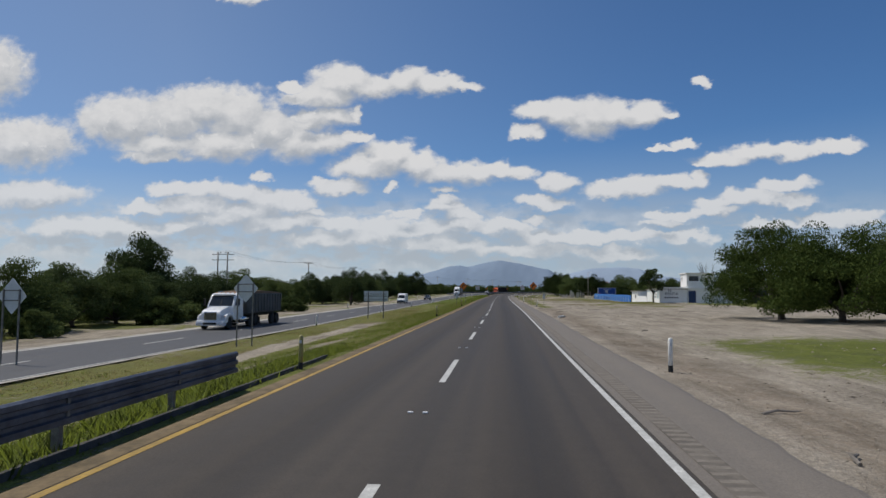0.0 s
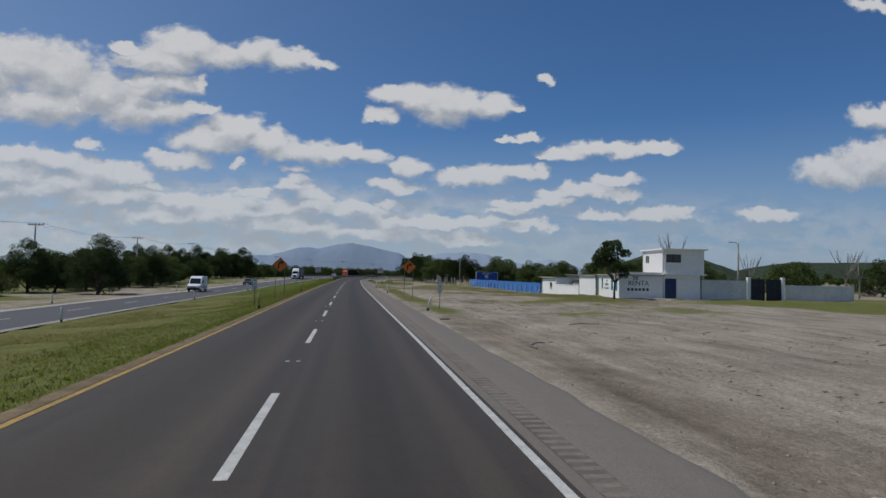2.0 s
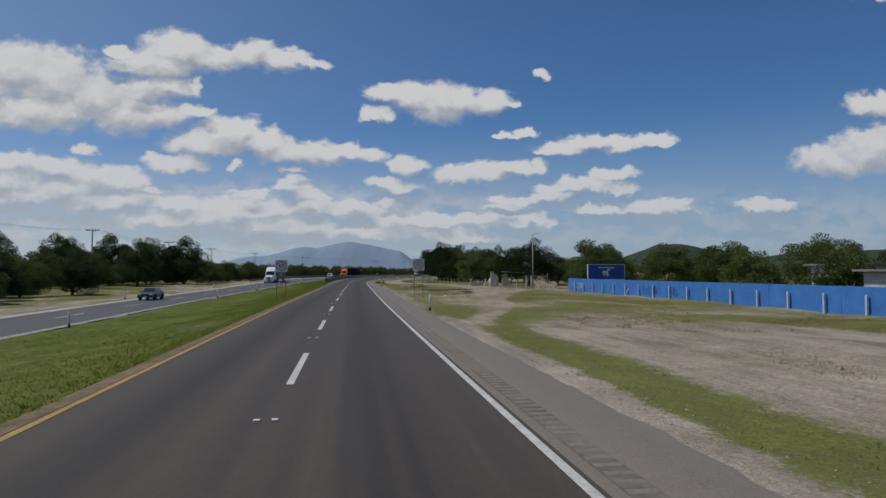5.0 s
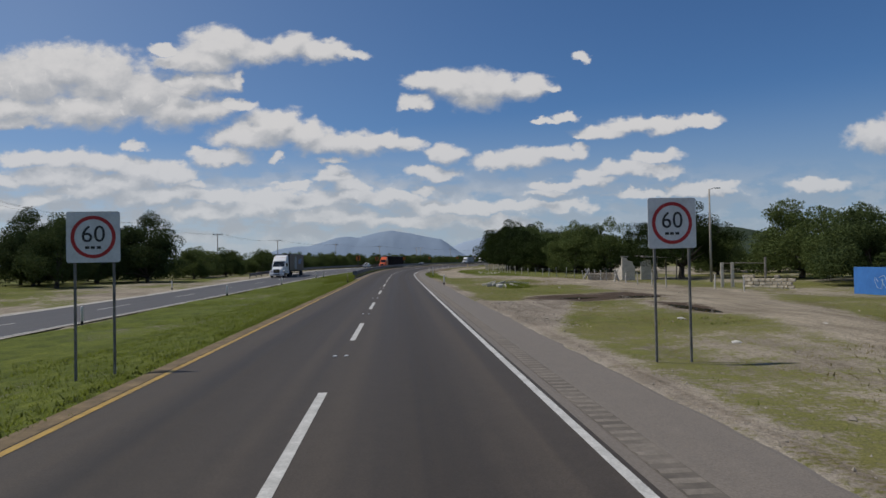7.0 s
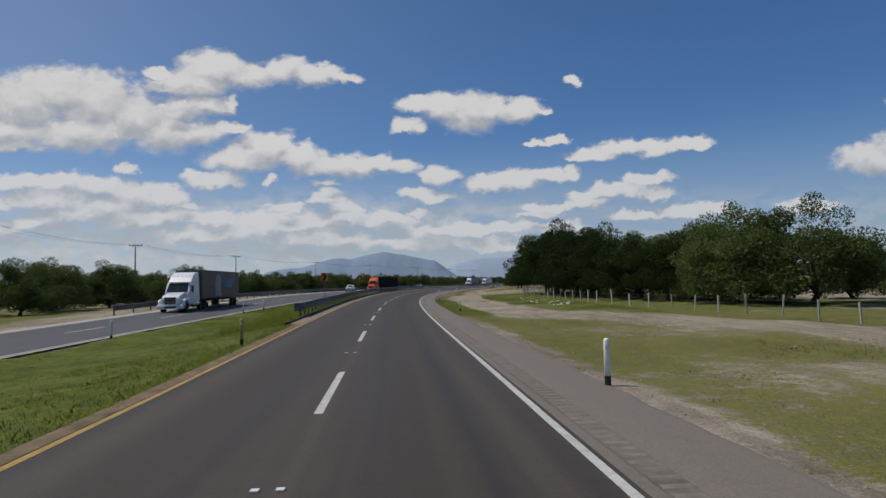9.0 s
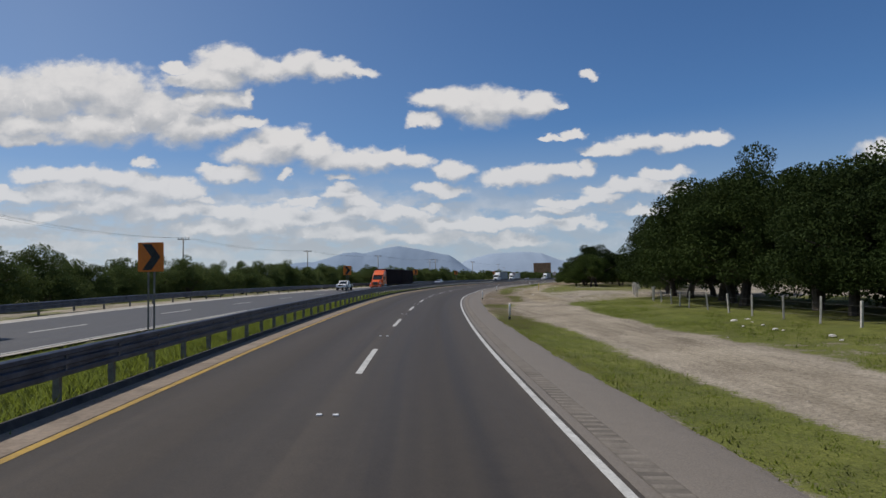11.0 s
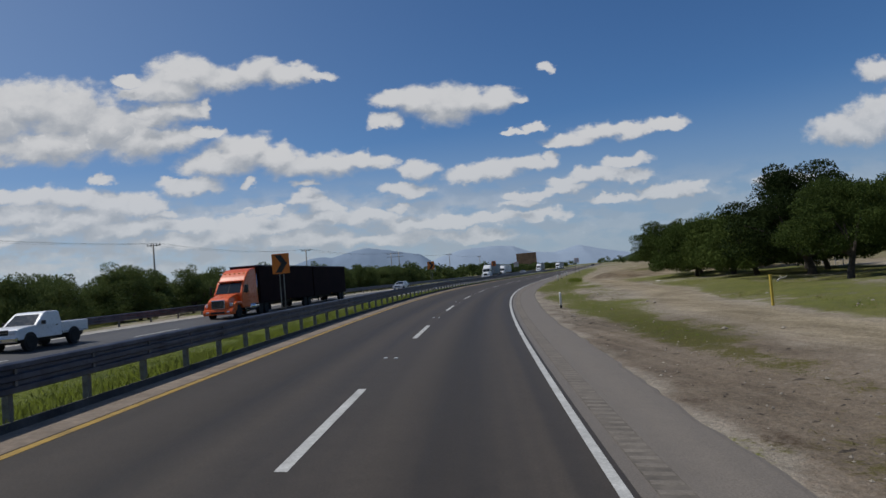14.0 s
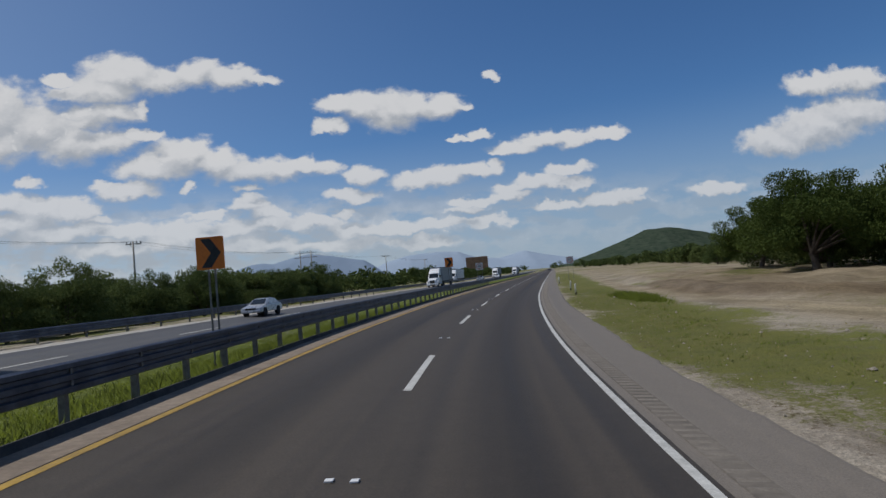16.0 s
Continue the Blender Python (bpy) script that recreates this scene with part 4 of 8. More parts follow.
tagged(new("kerb", sweep("kerb", 262, 760, 2.0, [(-4.62, -0.1), (-4.60, 0.15), (-4.46, 0.15), (-4.38, -0.02)], KERB_DARK)), "low kerb below the crash barrier, coloured dark as in shade", "kerb", kind="structure")
tagged(new("kerb", sweep("kerb", S0, 22, 2.0, [(-4.62, -0.1), (-4.60, 0.10), (-4.44, 0.10), (-4.40, -0.02)], KERB_DARK)), "low kerb below the crash barrier, coloured dark as in shade", "kerb", kind="structure")


def rumble():
    """Low ribs across the shoulder beside the white line, laid on its slope."""
    verts, faces = [], []
    s = -10.0
    while s < 520:
        k = len(verts)
        for ds, h in ((0.0, 0.0165), (0.05, 0.026), (0.13, 0.026), (0.18, 0.0165)):
            for l in (4.24, 4.60):
                p = at(s + ds, l)
                verts.append((p[0], p[1], float(height_at(s + ds, l)) + h - 0.002 * (l - 4.02) * 2))
        faces += [(k, k + 1, k + 3, k + 2), (k + 2, k + 3, k + 5, k + 4), (k + 4, k + 5, k + 7, k + 6)]
        s += 0.32
    ob = part("rumble_strip", mesh_from("rumble_strip", verts, faces, RIB), None, shoulder, "ribbed rumble strip of the shoulder")
    ob["kind"] = "stuff"


rumble()
RUT = surface("dark_milled_asphalt", ((0.090, 0.078, 0.064), (0.165, 0.144, 0.119)), 0.7, 0.95, 0.1)
part("rumble_bed", sweep("rumble_bed", -10, 520, 2.0, [(4.22, 0.0190), (4.62, 0.0175)], RUT), None, shoulder, "dark milled bed of the rumble strip")


# ---- hills and mountains ----
def ridge(name, label, x0, x1, y, depth, profile, material, seed, base=0.0, carved=0.28):
    """A long hill: heights over its length from profile (0..1, metres), falling off in front and behind, with gullies."""
    nx, ny = 150, 26
    us, vs = np.linspace(0, 1, nx), np.linspace(-1, 1, ny)
    U, Vv = np.meshgrid(us, vs)
    top = np.interp(U, [p[0] for p in profile], [p[1] for p in profile])
    for _ in range(2):
        top[:, 1:-1] = 0.25 * top[:, :-2] + 0.5 * top[:, 1:-1] + 0.25 * top[:, 2:]
    X, Y = x0 + (x1 - x0) * U, y + depth * Vv
    gully = lumps(X, Y, 18.0 / (x1 - x0), seed) - 0.5 + 0.5 * (lumps(X, Y, 60.0 / (x1 - x0), seed + 1) - 0.5)
    fall = np.clip(1 - np.abs(Vv) ** 1.4, 0, 1)
    z = base + top * fall * (1 + carved * gully * np.abs(Vv)) + top * 0.03 * gully * fall
    idx = np.arange(nx * ny).reshape(ny, nx)
    faces = np.stack([idx[:-1, :-1], idx[:-1, 1:], idx[1:, 1:], idx[1:, :-1]], -1).reshape(-1, 4)
    me = mesh_from(name, np.stack([X, Y, z], -1).reshape(-1, 3).tolist(), faces.tolist(), material, True)
    return tagged(new(name, me), label, "hill", kind="structure")


# aerial haze over the mountains is put into these two pale blue colours
HAZE_FAR = surface("far_mountain_haze_tint", ((0.205, 0.265, 0.345), (0.220, 0.280, 0.360)), 0.004, 1.0, 0.0, spec=0.0, mottle=0.03)
HAZE_FAR2 = surface("farther_mountain_haze_tint", ((0.280, 0.345, 0.430), (0.295, 0.360, 0.445)), 0.003, 1.0, 0.0, spec=0.0, mottle=0.03)
SCRUB = surface("hill_scrub", ((0.028, 0.044, 0.030), (0.056, 0.070, 0.050)), 0.05, 1.0, 0.0, fine=14.0, spec=0.0)

# ---- trees ----
def leaf_cloud(rng, centres, radii, each, size, droop=0.0):
    """Leaf sprays in clumps: small blades, thicker towards the outside of each clump; three corners each."""
    n = len(centres) * each
    c = np.repeat(centres, each, 0)
    r = np.repeat(radii, each, 0)
    d = rng.normal(size=(n, 3))
    d /= np.linalg.norm(d, axis=1)[:, None]
    p = c + d * r * (0.35 + 0.65 * rng.rand(n, 1) ** 0.5)
    a = rng.normal(size=(n, 3))
    if droop:
        a = a * (1 - droop) + np.array([0, 0, -2.0]) * droop
    a /= np.linalg.norm(a, axis=1)[:, None]
    b = np.cross(a, rng.normal(size=(n, 3)))
    b /= np.linalg.norm(b, axis=1)[:, None]
    w = size * (0.6 + 0.8 * rng.rand(n, 1))
    a, b = a * w * (1.0 + 0.8 * droop), b * w * 0.5
    return np.stack([p - a * 0.8 + b, p - a * 0.8 - b, p + a], 1).reshape(-1, 3)


def crown_mesh(rng, wide, tall, base, clumps, each, size, leaf, shape="round", droop=0.0, puff=1.0):
    """A crown over a trunk: clumps spread through a lumpy dome, with gaps."""
    pts, rad = [], []
    while len(pts) < clumps:
        a, e = rng.rand() * 6.283, math.asin(rng.rand() ** 0.9)
        k = 0.55 + 0.45 * rng.rand()
        x, y = math.cos(a) * math.cos(e) * wide / 2 * k, math.sin(a) * math.cos(e) * wide / 2 * k
        z = base + math.sin(e) * (tall - base) * k
        if shape == "flat":
            z = base + (tall - base) * (0.35 + 0.6 * math.sin(e) * k) - 0.12 * (x * x + y * y) / wide
        if shape == "bush":
            z = tall * (0.08 + 0.85 * math.sin(e) * k)
        pts.append((x, y, z))
        rad.append([puff * wide * (0.10 + 0.07 * rng.rand())] * 2 + [puff * wide * (0.07 + 0.05 * rng.rand())])
    return quick_mesh("crown", leaf_cloud(rng, np.array(pts), np.array(rad), each, size, droop), 3, leaf), pts


def trunk_mesh(rng, pts, base, girth, lean=0.3):
    """A forked, tapering trunk whose limbs reach into the clumps."""
    bm = bmesh.new()
    fork = Vector((rng.uniform(-lean, lean), rng.uniform(-lean, lean), base * 0.75))
    tube([(0, 0, -0.25), (fork.x * 0.2, fork.y * 0.3, base * 0.3), fork], [girth * 1.25, girth, girth * 0.85], 8, bm)
    for p in pts[:9]:
        p = Vector(p)
        mid = fork.lerp(p, 0.5) + Vector((rng.uniform(-0.3, 0.3), rng.uniform(-0.3, 0.3), rng.uniform(-0.1, 0.35)))
        tube([fork - Vector((0, 0, 0.15)), mid, p], [girth * 0.55, girth * 0.32, girth * 0.1], 6, bm)
    return bm


def tree(name, label, m, seed, wide=7.0, tall=6.0, base=1.8, clumps=34, each=110, size=0.2, leaf=None, girth=0.2, shape="round", droop=0.0, group="", puff=1.0):
    rng = np.random.RandomState(seed)
    root = thing(name, label, "tree" if shape != "bush" else "bush", m, group)
    crown, pts = crown_mesh(rng, wide, tall, base, clumps, each, size, leaf or LEAF, shape, droop, puff)
    part("trunk", trunk_mesh(rng, pts, base if shape != "bush" else tall * 0.3, girth), BARK, root)
    part("crown", crown, None, root)
    return root


rough = random.Random(5)


def kin(models, x, y, tall, wide=1.0, label=""):
    """A further tree of a kind, of that height, turned and widened by chance."""
    model, stated = rough.choice(models)
    ob = copy_thing(model, stand(x, y, rough.uniform(0, 360)))
    k = tall / stated
    ob.scale = (k * wide * rough.uniform(0.95, 1.1), k * wide * rough.uniform(0.95, 1.1), k)
    return tagged(ob, label)


def models(name, label, count, x, seed, wide, tall, base, clumps, each, size, leaf, girth, shape="round", droop=0.0, puff=1.0):
    return [(tree(name, label, stand(x + 11 * i, -70 - 3 * i), seed + i, wide, tall, base, clumps, each, size, leaf, girth, shape, droop, "roadside trees", puff), tall) for i in range(count)]


MESQUITE = models("mesquite_tree", "green feathery mesquite tree with a spreading crown", 3, -75, 11, 8.6, 7.0, 0.9, 80, 360, 0.105, LEAF, 0.22)
DARK_TREE = models("mesquite_tree", "dark green dense tree with a broad crown", 3, -40, 31, 8.6, 7.5, 0.9, 80, 360, 0.11, LEAF_DARK, 0.25)
FINE = models("mesquite_tree", "tall fine-leaved mesquite tree with a dense crown", 3, 5, 71, 9.2, 7.4, 1.7, 70, 640, 0.07, LEAF_SHADED, 0.24, "round", 0.25, 0.82)
TALL_BASE = models("mesquite_tree", "fine-leaved mesquite tree with bare dark trunks under its crown", 2, 5, 171, 9.2, 7.6, 2.3, 70, 540, 0.075, LEAF_FINE, 0.24, "round", 0.2, 0.82)
PEPPER = models("pepper_tree", "drooping fine-leaved pepper tree", 2, 40, 41, 9.4, 7.6, 1.5, 100, 420, 0.09, LEAF_LIGHT, 0.24, "round", 0.5, 0.85)
SPREADING = models("mesquite_tree", "spreading mesquite tree with low-hanging feathery branches", 2, 30, 271, 11.0, 7.8, 1.3, 110, 460, 0.085, LEAF_LIGHT, 0.26, "round", 0.35, 0.8)
BUSH = models("bush", "low green roadside bush", 3, 65, 51, 4.2, 2.6, 0.5, 34, 300, 0.10, LEAF, 0.05, "bush")
SPARSE = models("young_tree", "thin dark tree with sparse tufts of leaves", 1, 105, 61, 4.4, 5.2, 2.0, 26, 200, 0.11, LEAF_DARK, 0.11)

FAR_TREE = models("mesquite_tree", "distant green scrub tree with a low round crown", 2, -20, 91, 8.6, 7.0, 0.8, 64, 170, 0.165, LEAF, 0.2)

# ---- trees: the belt beyond the other carriageway ----
def belt(y0, y1, step, rows, kinds, tall, first=20.0, gap=7.0, skip=0.0):
    y = y0
    while y < y1:
        s = float(road_place(0.0, y)[0])
        for row in range(rows):
            if rough.random() < skip:
                continue
            l = float(left_near(s)) - LEFT_WIDE - first - gap * row - rough.uniform(0, 4)
            p = at(s + rough.uniform(-2.5, 2.5), l)
            kin(kinds if row == 0 else FAR_TREE, float(p[0]), float(p[1]), tall * rough.uniform(0.8, 1.12), 1.05)
        y += step


belt(34, 80, 6.5, 2, DARK_TREE + MESQUITE, 5.2, 9.0, 6.0, 0.05)
belt(80, 120, 6.5, 2, DARK_TREE + MESQUITE, 5.4, 21.0, 6.0, 0.05)
belt(120, 240, 9.0, 2, MESQUITE + DARK_TREE, 6.6, 14.0, 8.0, 0.25)
belt(240, 300, 9.0, 2, MESQUITE, 4.6, 24.0, 8.0, 0.3)
belt(290, 400, 6.5, 2, MESQUITE, 5.2,9.0, 8.0, 0.05)
belt(400, 540, 5.5, 2, MESQUITE, 5.3, 9.0, 8.0, 0.1)
for x, y, tall in ((-46.2, 76.9, 10.2), (-38.2, 274.0, 9.6), (-44.0, 271.0, 9.6), (-41.5, 279.0, 7.4), (-47.0, 277.0, 7.6), (-55.0, 272.0, 8.0), (-50.0, 266.0, 9.6), (-42.0, 256.0, 8.6), (-57.0, 258.0, 9.2), (-64.0, 250.0, 9.0), (-50.0, 246.0, 8.0), (-36.0, 148.0, 7.8), (-47.0, 152.0, 7.2), (-40.0, 186.0, 7.5), (-52.0, 196.0, 7.6)):
    kin(DARK_TREE, x, y, tall, 0.85)
for k in range(26):
    kin(BUSH, rough.uniform(-44, -31), rough.uniform(30, 120), rough.uniform(1.5, 2.8))
# ---- trees on the near side ----
for x, y, tall in ((23.4, 57.4, 8.0), (25.6, 52.0, 7.3), (31.5, 56.0, 7.6), (36.0, 50.0, 7.0)):
    kin(SPREADING if x < 30 else MESQUITE, x, y, tall, 1.0)
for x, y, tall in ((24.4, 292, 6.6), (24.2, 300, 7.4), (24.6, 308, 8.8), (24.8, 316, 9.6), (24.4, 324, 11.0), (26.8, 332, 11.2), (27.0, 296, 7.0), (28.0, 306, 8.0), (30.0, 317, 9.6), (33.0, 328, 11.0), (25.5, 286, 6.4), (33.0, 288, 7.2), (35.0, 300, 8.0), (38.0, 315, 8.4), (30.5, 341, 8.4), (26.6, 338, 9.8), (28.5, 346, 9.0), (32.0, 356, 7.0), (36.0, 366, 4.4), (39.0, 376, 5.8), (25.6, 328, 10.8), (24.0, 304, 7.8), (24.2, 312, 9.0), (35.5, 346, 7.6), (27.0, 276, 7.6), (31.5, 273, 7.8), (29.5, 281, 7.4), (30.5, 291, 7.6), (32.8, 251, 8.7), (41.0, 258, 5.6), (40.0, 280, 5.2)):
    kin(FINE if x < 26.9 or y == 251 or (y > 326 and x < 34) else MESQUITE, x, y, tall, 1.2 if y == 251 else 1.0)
for x, y, tall in ((38.0, 226, 7.6), (42.0, 233, 8.0), (47.0, 222, 7.8), (52.0, 214, 8.2), (60.0, 206, 8.4), (66.0, 196, 8.0), (44.0, 245, 10.2), (52.0, 262, 6.8), (58.0, 268, 6.8), (47.0, 268, 6.2), (58.0, 226, 8.0), (70.0, 214, 8.4)):
    kin(MESQUITE + DARK_TREE, x, y, tall * 0.84, 1.15)
for x, y, tall in ((45, 160, 6.4), (55, 152, 6.8), (62, 164, 7.0), (70, 150, 6.5), (78, 158, 7.0), (50, 175, 7.0), (88, 150, 7.0), (99, 146, 6.6), (110, 150, 7.0), (124, 142, 7.0), (60, 185, 7.2), (44, 196, 6.0), (140, 150, 7.2), (156, 146, 7.0), (172, 152, 7.4), (36, 172, 4.6)):
    kin(FAR_TREE, x, y, tall * 0.86, 1.15)
kin(SPARSE, 25.2, 113.2, 6.2, 0.78, "small dark tree with sparse tufts beside the house corner")
for x, y, tall in ((45.0, 412, 6.8), (49.0, 408, 7.6), (42.5, 390, 6.6), (47.5, 398, 7.2), (46.5, 384, 6.8), (41.0, 374, 5.6), (53.0, 405, 7.4), (52.5, 458, 7.7), (41.5, 427.5, 6.2), (38.6, 423.0, 6.0), (39.4, 417.5, 6.0), (36.8, 409.5, 5.8), (37.4, 403.5, 9.0), (33.8, 395.2, 6.6), (57.7, 471, 7.0), (54.0, 446, 7.4), (50.0, 432, 6.8), (56.0, 452, 6.8), (60.0, 440, 8.0), (48.0, 419, 6.6), (66.0, 470, 7.0), (66.0, 455, 8.0), (56.5, 461, 6.8), (61.0, 466, 7.4), (59.0, 457, 7.4), (63.0, 474, 7.2), (49.8, 454.5, 7.8), (56.5, 449, 6.4), (62.0, 452, 6.8)):
    kin(FINE if y == 403.5 else TALL_BASE if y == 395.2 else PEPPER if y < 436 and x < 53 else TALL_BASE if x < 57 or y == 471 else MESQUITE, x, y, tall, 0.85 if y == 395.2 else 1.15 if y in (409.5, 417.5, 423.0) else 1.0)


# a loose row behind the sandy ground
for k in range(34):
    p = at(540 + 7.0 * k, 34 + 0.10 * 7.0 * k + rough.uniform(0, 16))
    kin(FAR_TREE, float(p[0]), float(p[1]), rough.uniform(3.8, 5.6), 1.1)


def far_woods(places):
    """Trees too far off to tell apart, as one mesh of loose leaf clumps and short trunks."""
    rng = np.random.RandomState(77)
    centres, radii = [], []
    for x, y, tall in places:
        g = float(ground_z(x, y))
        for _ in range(9):
            a, k = rng.rand() * 6.283, rng.rand() ** 0.5
            centres.append((x + math.cos(a) * tall * 0.62 * k, y + math.sin(a) * tall * 0.62 * k, g + tall * (0.25 + 0.68 * (1 - k * k) * (0.6 + 0.4 * rng.rand()))))
            radii.append((tall * 0.26, tall * 0.26, tall * 0.2))
    me = quick_mesh("far_trees", leaf_cloud(rng, np.array(centres), np.array(radii), 60, 0.45), 3, LEAF)
    tagged(new("far_trees", me), "distant belt of dark green scrub trees", "trees", kind="stuff")


places = []
for k in range(40):
    y = 462 + 16 * k
    s = float(road_place(0.0, y)[0])
    for extra in (0, 8):
        p = at(s, 62 - 30 * min(k / 26, 1) + extra + rough.uniform(0, 8))
        places.append((float(p[0]), float(p[1]), rough.uniform(4.4, 6.2)))
    for row in range(3):
        p = at(s + 40, float(left_near(s)) - LEFT_WIDE - 9 - 9 * row - rough.uniform(0, 5))
        places.append((float(p[0]), float(p[1]), rough.uniform(4.2, 6.4)))
for k in range(90):
    places.append((rough.uniform(90, 460), rough.uniform(330, 900), rough.uniform(4.5, 6.5)))
for k in range(150):
    places.append((rough.uniform(-330, -75), rough.uniform(140, 900), rough.uniform(3.8, 5.2)))
for k in range(60):
    places.append((rough.uniform(-260, 330), rough.uniform(1050, 1500), rough.uniform(6, 9)))
far_woods(places)
for x, y in ((24.0, 287.0),):
    kin(BUSH, x, y, rough.uniform(0.45, 0.75), 1.1)

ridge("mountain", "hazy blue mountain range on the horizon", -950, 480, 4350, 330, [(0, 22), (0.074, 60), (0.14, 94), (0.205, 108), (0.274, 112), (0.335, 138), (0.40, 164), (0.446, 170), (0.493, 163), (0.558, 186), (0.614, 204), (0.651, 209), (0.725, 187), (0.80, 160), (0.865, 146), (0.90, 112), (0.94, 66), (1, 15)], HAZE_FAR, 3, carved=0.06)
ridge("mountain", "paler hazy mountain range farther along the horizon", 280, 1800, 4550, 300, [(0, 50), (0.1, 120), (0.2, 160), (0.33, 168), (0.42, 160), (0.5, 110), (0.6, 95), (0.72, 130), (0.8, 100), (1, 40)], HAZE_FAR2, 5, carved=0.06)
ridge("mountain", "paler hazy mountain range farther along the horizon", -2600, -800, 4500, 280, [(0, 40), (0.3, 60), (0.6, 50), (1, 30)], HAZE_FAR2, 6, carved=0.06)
ridge("hill", "green scrub-covered hill", 980, 1790, 2800, 300, [(0, 0), (0.12, 40), (0.28, 80), (0.42, 122), (0.55, 124), (0.7, 100), (0.85, 60), (1, 20)], SCRUB, 7)
ridge("hill", "green scrub-covered hill", 1560, 2900, 2750, 300, [(0, 0), (0.15, 60), (0.3, 88), (0.5, 95), (0.7, 105), (0.85, 80), (1, 20)], SCRUB, 9)


# ---- crash barriers ----
BEAM = [(0.0, 0.55), (0.05, 0.57), (0.05, 0.65), (0.0, 0.675), (0.0, 0.73), (0.05, 0.755), (0.05, 0.835), (0.0, 0.86), (0.0, 0.915), (0.05, 0.94), (0.05, 1.01), (0.0, 1.04)]


def barrier(s0, s1, l, side, label, spacing=2.0, until=None, left=False, lift=0.0):
    """A three-wave steel barrier: beam sections of 4 m and a post every few metres. side: +1 when its face looks right."""
    root = thing("crash_barrier", label, "crash barrier", pose(0, 0, 0))
    place = (lambda s, d: (at(s, left_near(s) - l + d * side), float(height_at(s, left_near(s) - l)))) if left else (lambda s, d: (at(s, l + d * side), float(height_at(s, l))))
    a = s0
    while a < s1 - 0.1:
        b = min(a + (4.0 if a < (until or s1) else 24.0), s1)
        n = 2 if b - a < 5 else 6
        verts, faces, k = [], [], len(BEAM)
        for s in np.linspace(a - 0.06, b + 0.06, n + 1):
            for front in (0.0, -0.012):
                for d, z in BEAM:
                    p, g = place(float(s), d + front + (0.004 if int(a / 4) % 2 else 0.0))
                    verts.append((p[0], p[1], g + z + lift))
        for i in range(n):
            o, q = i * 2 * k, (i + 1) * 2 * k
            for j in range(k - 1):
                faces += [(o + j, o + j + 1, q + j + 1, q + j), (o + k + j, q + k + j, q + k + j + 1, o + k + j + 1)]
            faces += [(o + k - 1, o + 2 * k - 1, q + 2 * k - 1, q + k - 1), (o, q, q + k, o + k)]
        part("beam", mesh_from("beam", verts, faces, GALVANISED), None, root)
        a = b
    bm = box(0.12, 0.10, 1.16, 0, 0, -0.2, 0.008)
    box(0.14, 0.06, 0.40, 0.10 * side, 0, 0.60, 0.006, bm)
    me = bpy.data.meshes.new("post")
    bm.to_mesh(me)
    bm.free()
    me.materials.append(POST_STEEL)
    s = s0 + 0.4
    while s < min(s1, until or s1):
        p, g = place(s, -0.14)
        part("post", me, None, root, m=pose(p[0], p[1], g + lift, 0, 0, heading(s)))
        s += spacing
    return root


barrier(-30.0, 14.6, -4.62, 1, "dark galvanised steel crash barrier ending at the grassy median", 3.2, lift=-0.12)
barrier(269.0, 760.0, -4.72, 1, "long dark galvanised steel crash barrier along the bend", 2.0, 520.0)
barrier(284.0, 760.0, LEFT_WIDE + 0.6, 1, "steel crash barrier on the far side of the opposite carriageway", 3.8, 520.0, True, -0.15)
# the bent-down nose where the barrier in the bend begins
nose = thing("barrier_end", "flared steel end of the crash barrier", "crash barrier", pose(*spot(268.6, -4.85), 0, 0, heading(268.6)))
part("end_plate", prism([(-0.28, 0.52), (0.30, 0.52), (0.34, 0.7), (0.30, 1.04), (-0.28, 1.04)], 0.05), GALVANISED, nose)
part("post", box(0.1, 0.07, 0.9, 0.1, 0.1, -0.1, 0.008), POST_STEEL, nose)


# ---- delineator posts ----
def marker_post(name, label, m, tall=0.98, lean=0.0):
    root = thing(name, label, "marker post", m @ pose(0, 0, 0, 0, lean, 0), "roadside marker posts")
    n = 12
    part("shaft", tube([(0, 0, -0.1), (0, 0, tall - 0.06), (0, 0, tall - 0.015), (0, 0, tall)], [0.068, 0.066, 0.05, 0.02], n), PLASTIC_WHITE, root, smooth=True)
    part("band", tube([(0, 0, 0.0), (0, 0, 0.2)], 0.0705, n), BLACK, root, "black base band")
    part("reflector", box(0.07, 0.02, 0.09, 0, -0.064, tall - 0.24, 0.004), SIGN_WHITE, root, "small pale reflector")
    return root


WHITE_POST = "white plastic marker post with a black foot"
OLIVE = surface("faded_yellow_plastic", ((0.27, 0.24, 0.09), (0.40, 0.35, 0.14)), 6.0, 0.6, 0.02)
first = marker_post("marker_post", WHITE_POST, stand(4.8, 19.5), 1.0)
marker_post("marker_post", "white plastic marker post leaning over beside the gravel", stand(4.5, 94.8), 0.95, 14.0)
for x, y in [(3.7, 132.5), (3.45, 167.2), (3.3, 239.0), (4.45, 278.6), (5.7, 317.2), (8.7, 355.3), (16.6, 398.0), (36.7, 467.8), (40.4, 478.1), (49.5, 505.0)]:
    copy_thing(first, stand(x, y, rough.uniform(-20, 20)) @ pose(0, 0, 0, rough.uniform(-2, 2), rough.uniform(-2, 2), 0))
olive = marker_post("marker_post", "faded yellow marker post in the median grass", stand(-6.0, 18.6), 1.0)
for part_ob in olive.children:
    if part_ob.name.startswith("shaft"):
        part_ob.data.materials.clear()
        part_ob.data.materials.append(OLIVE)
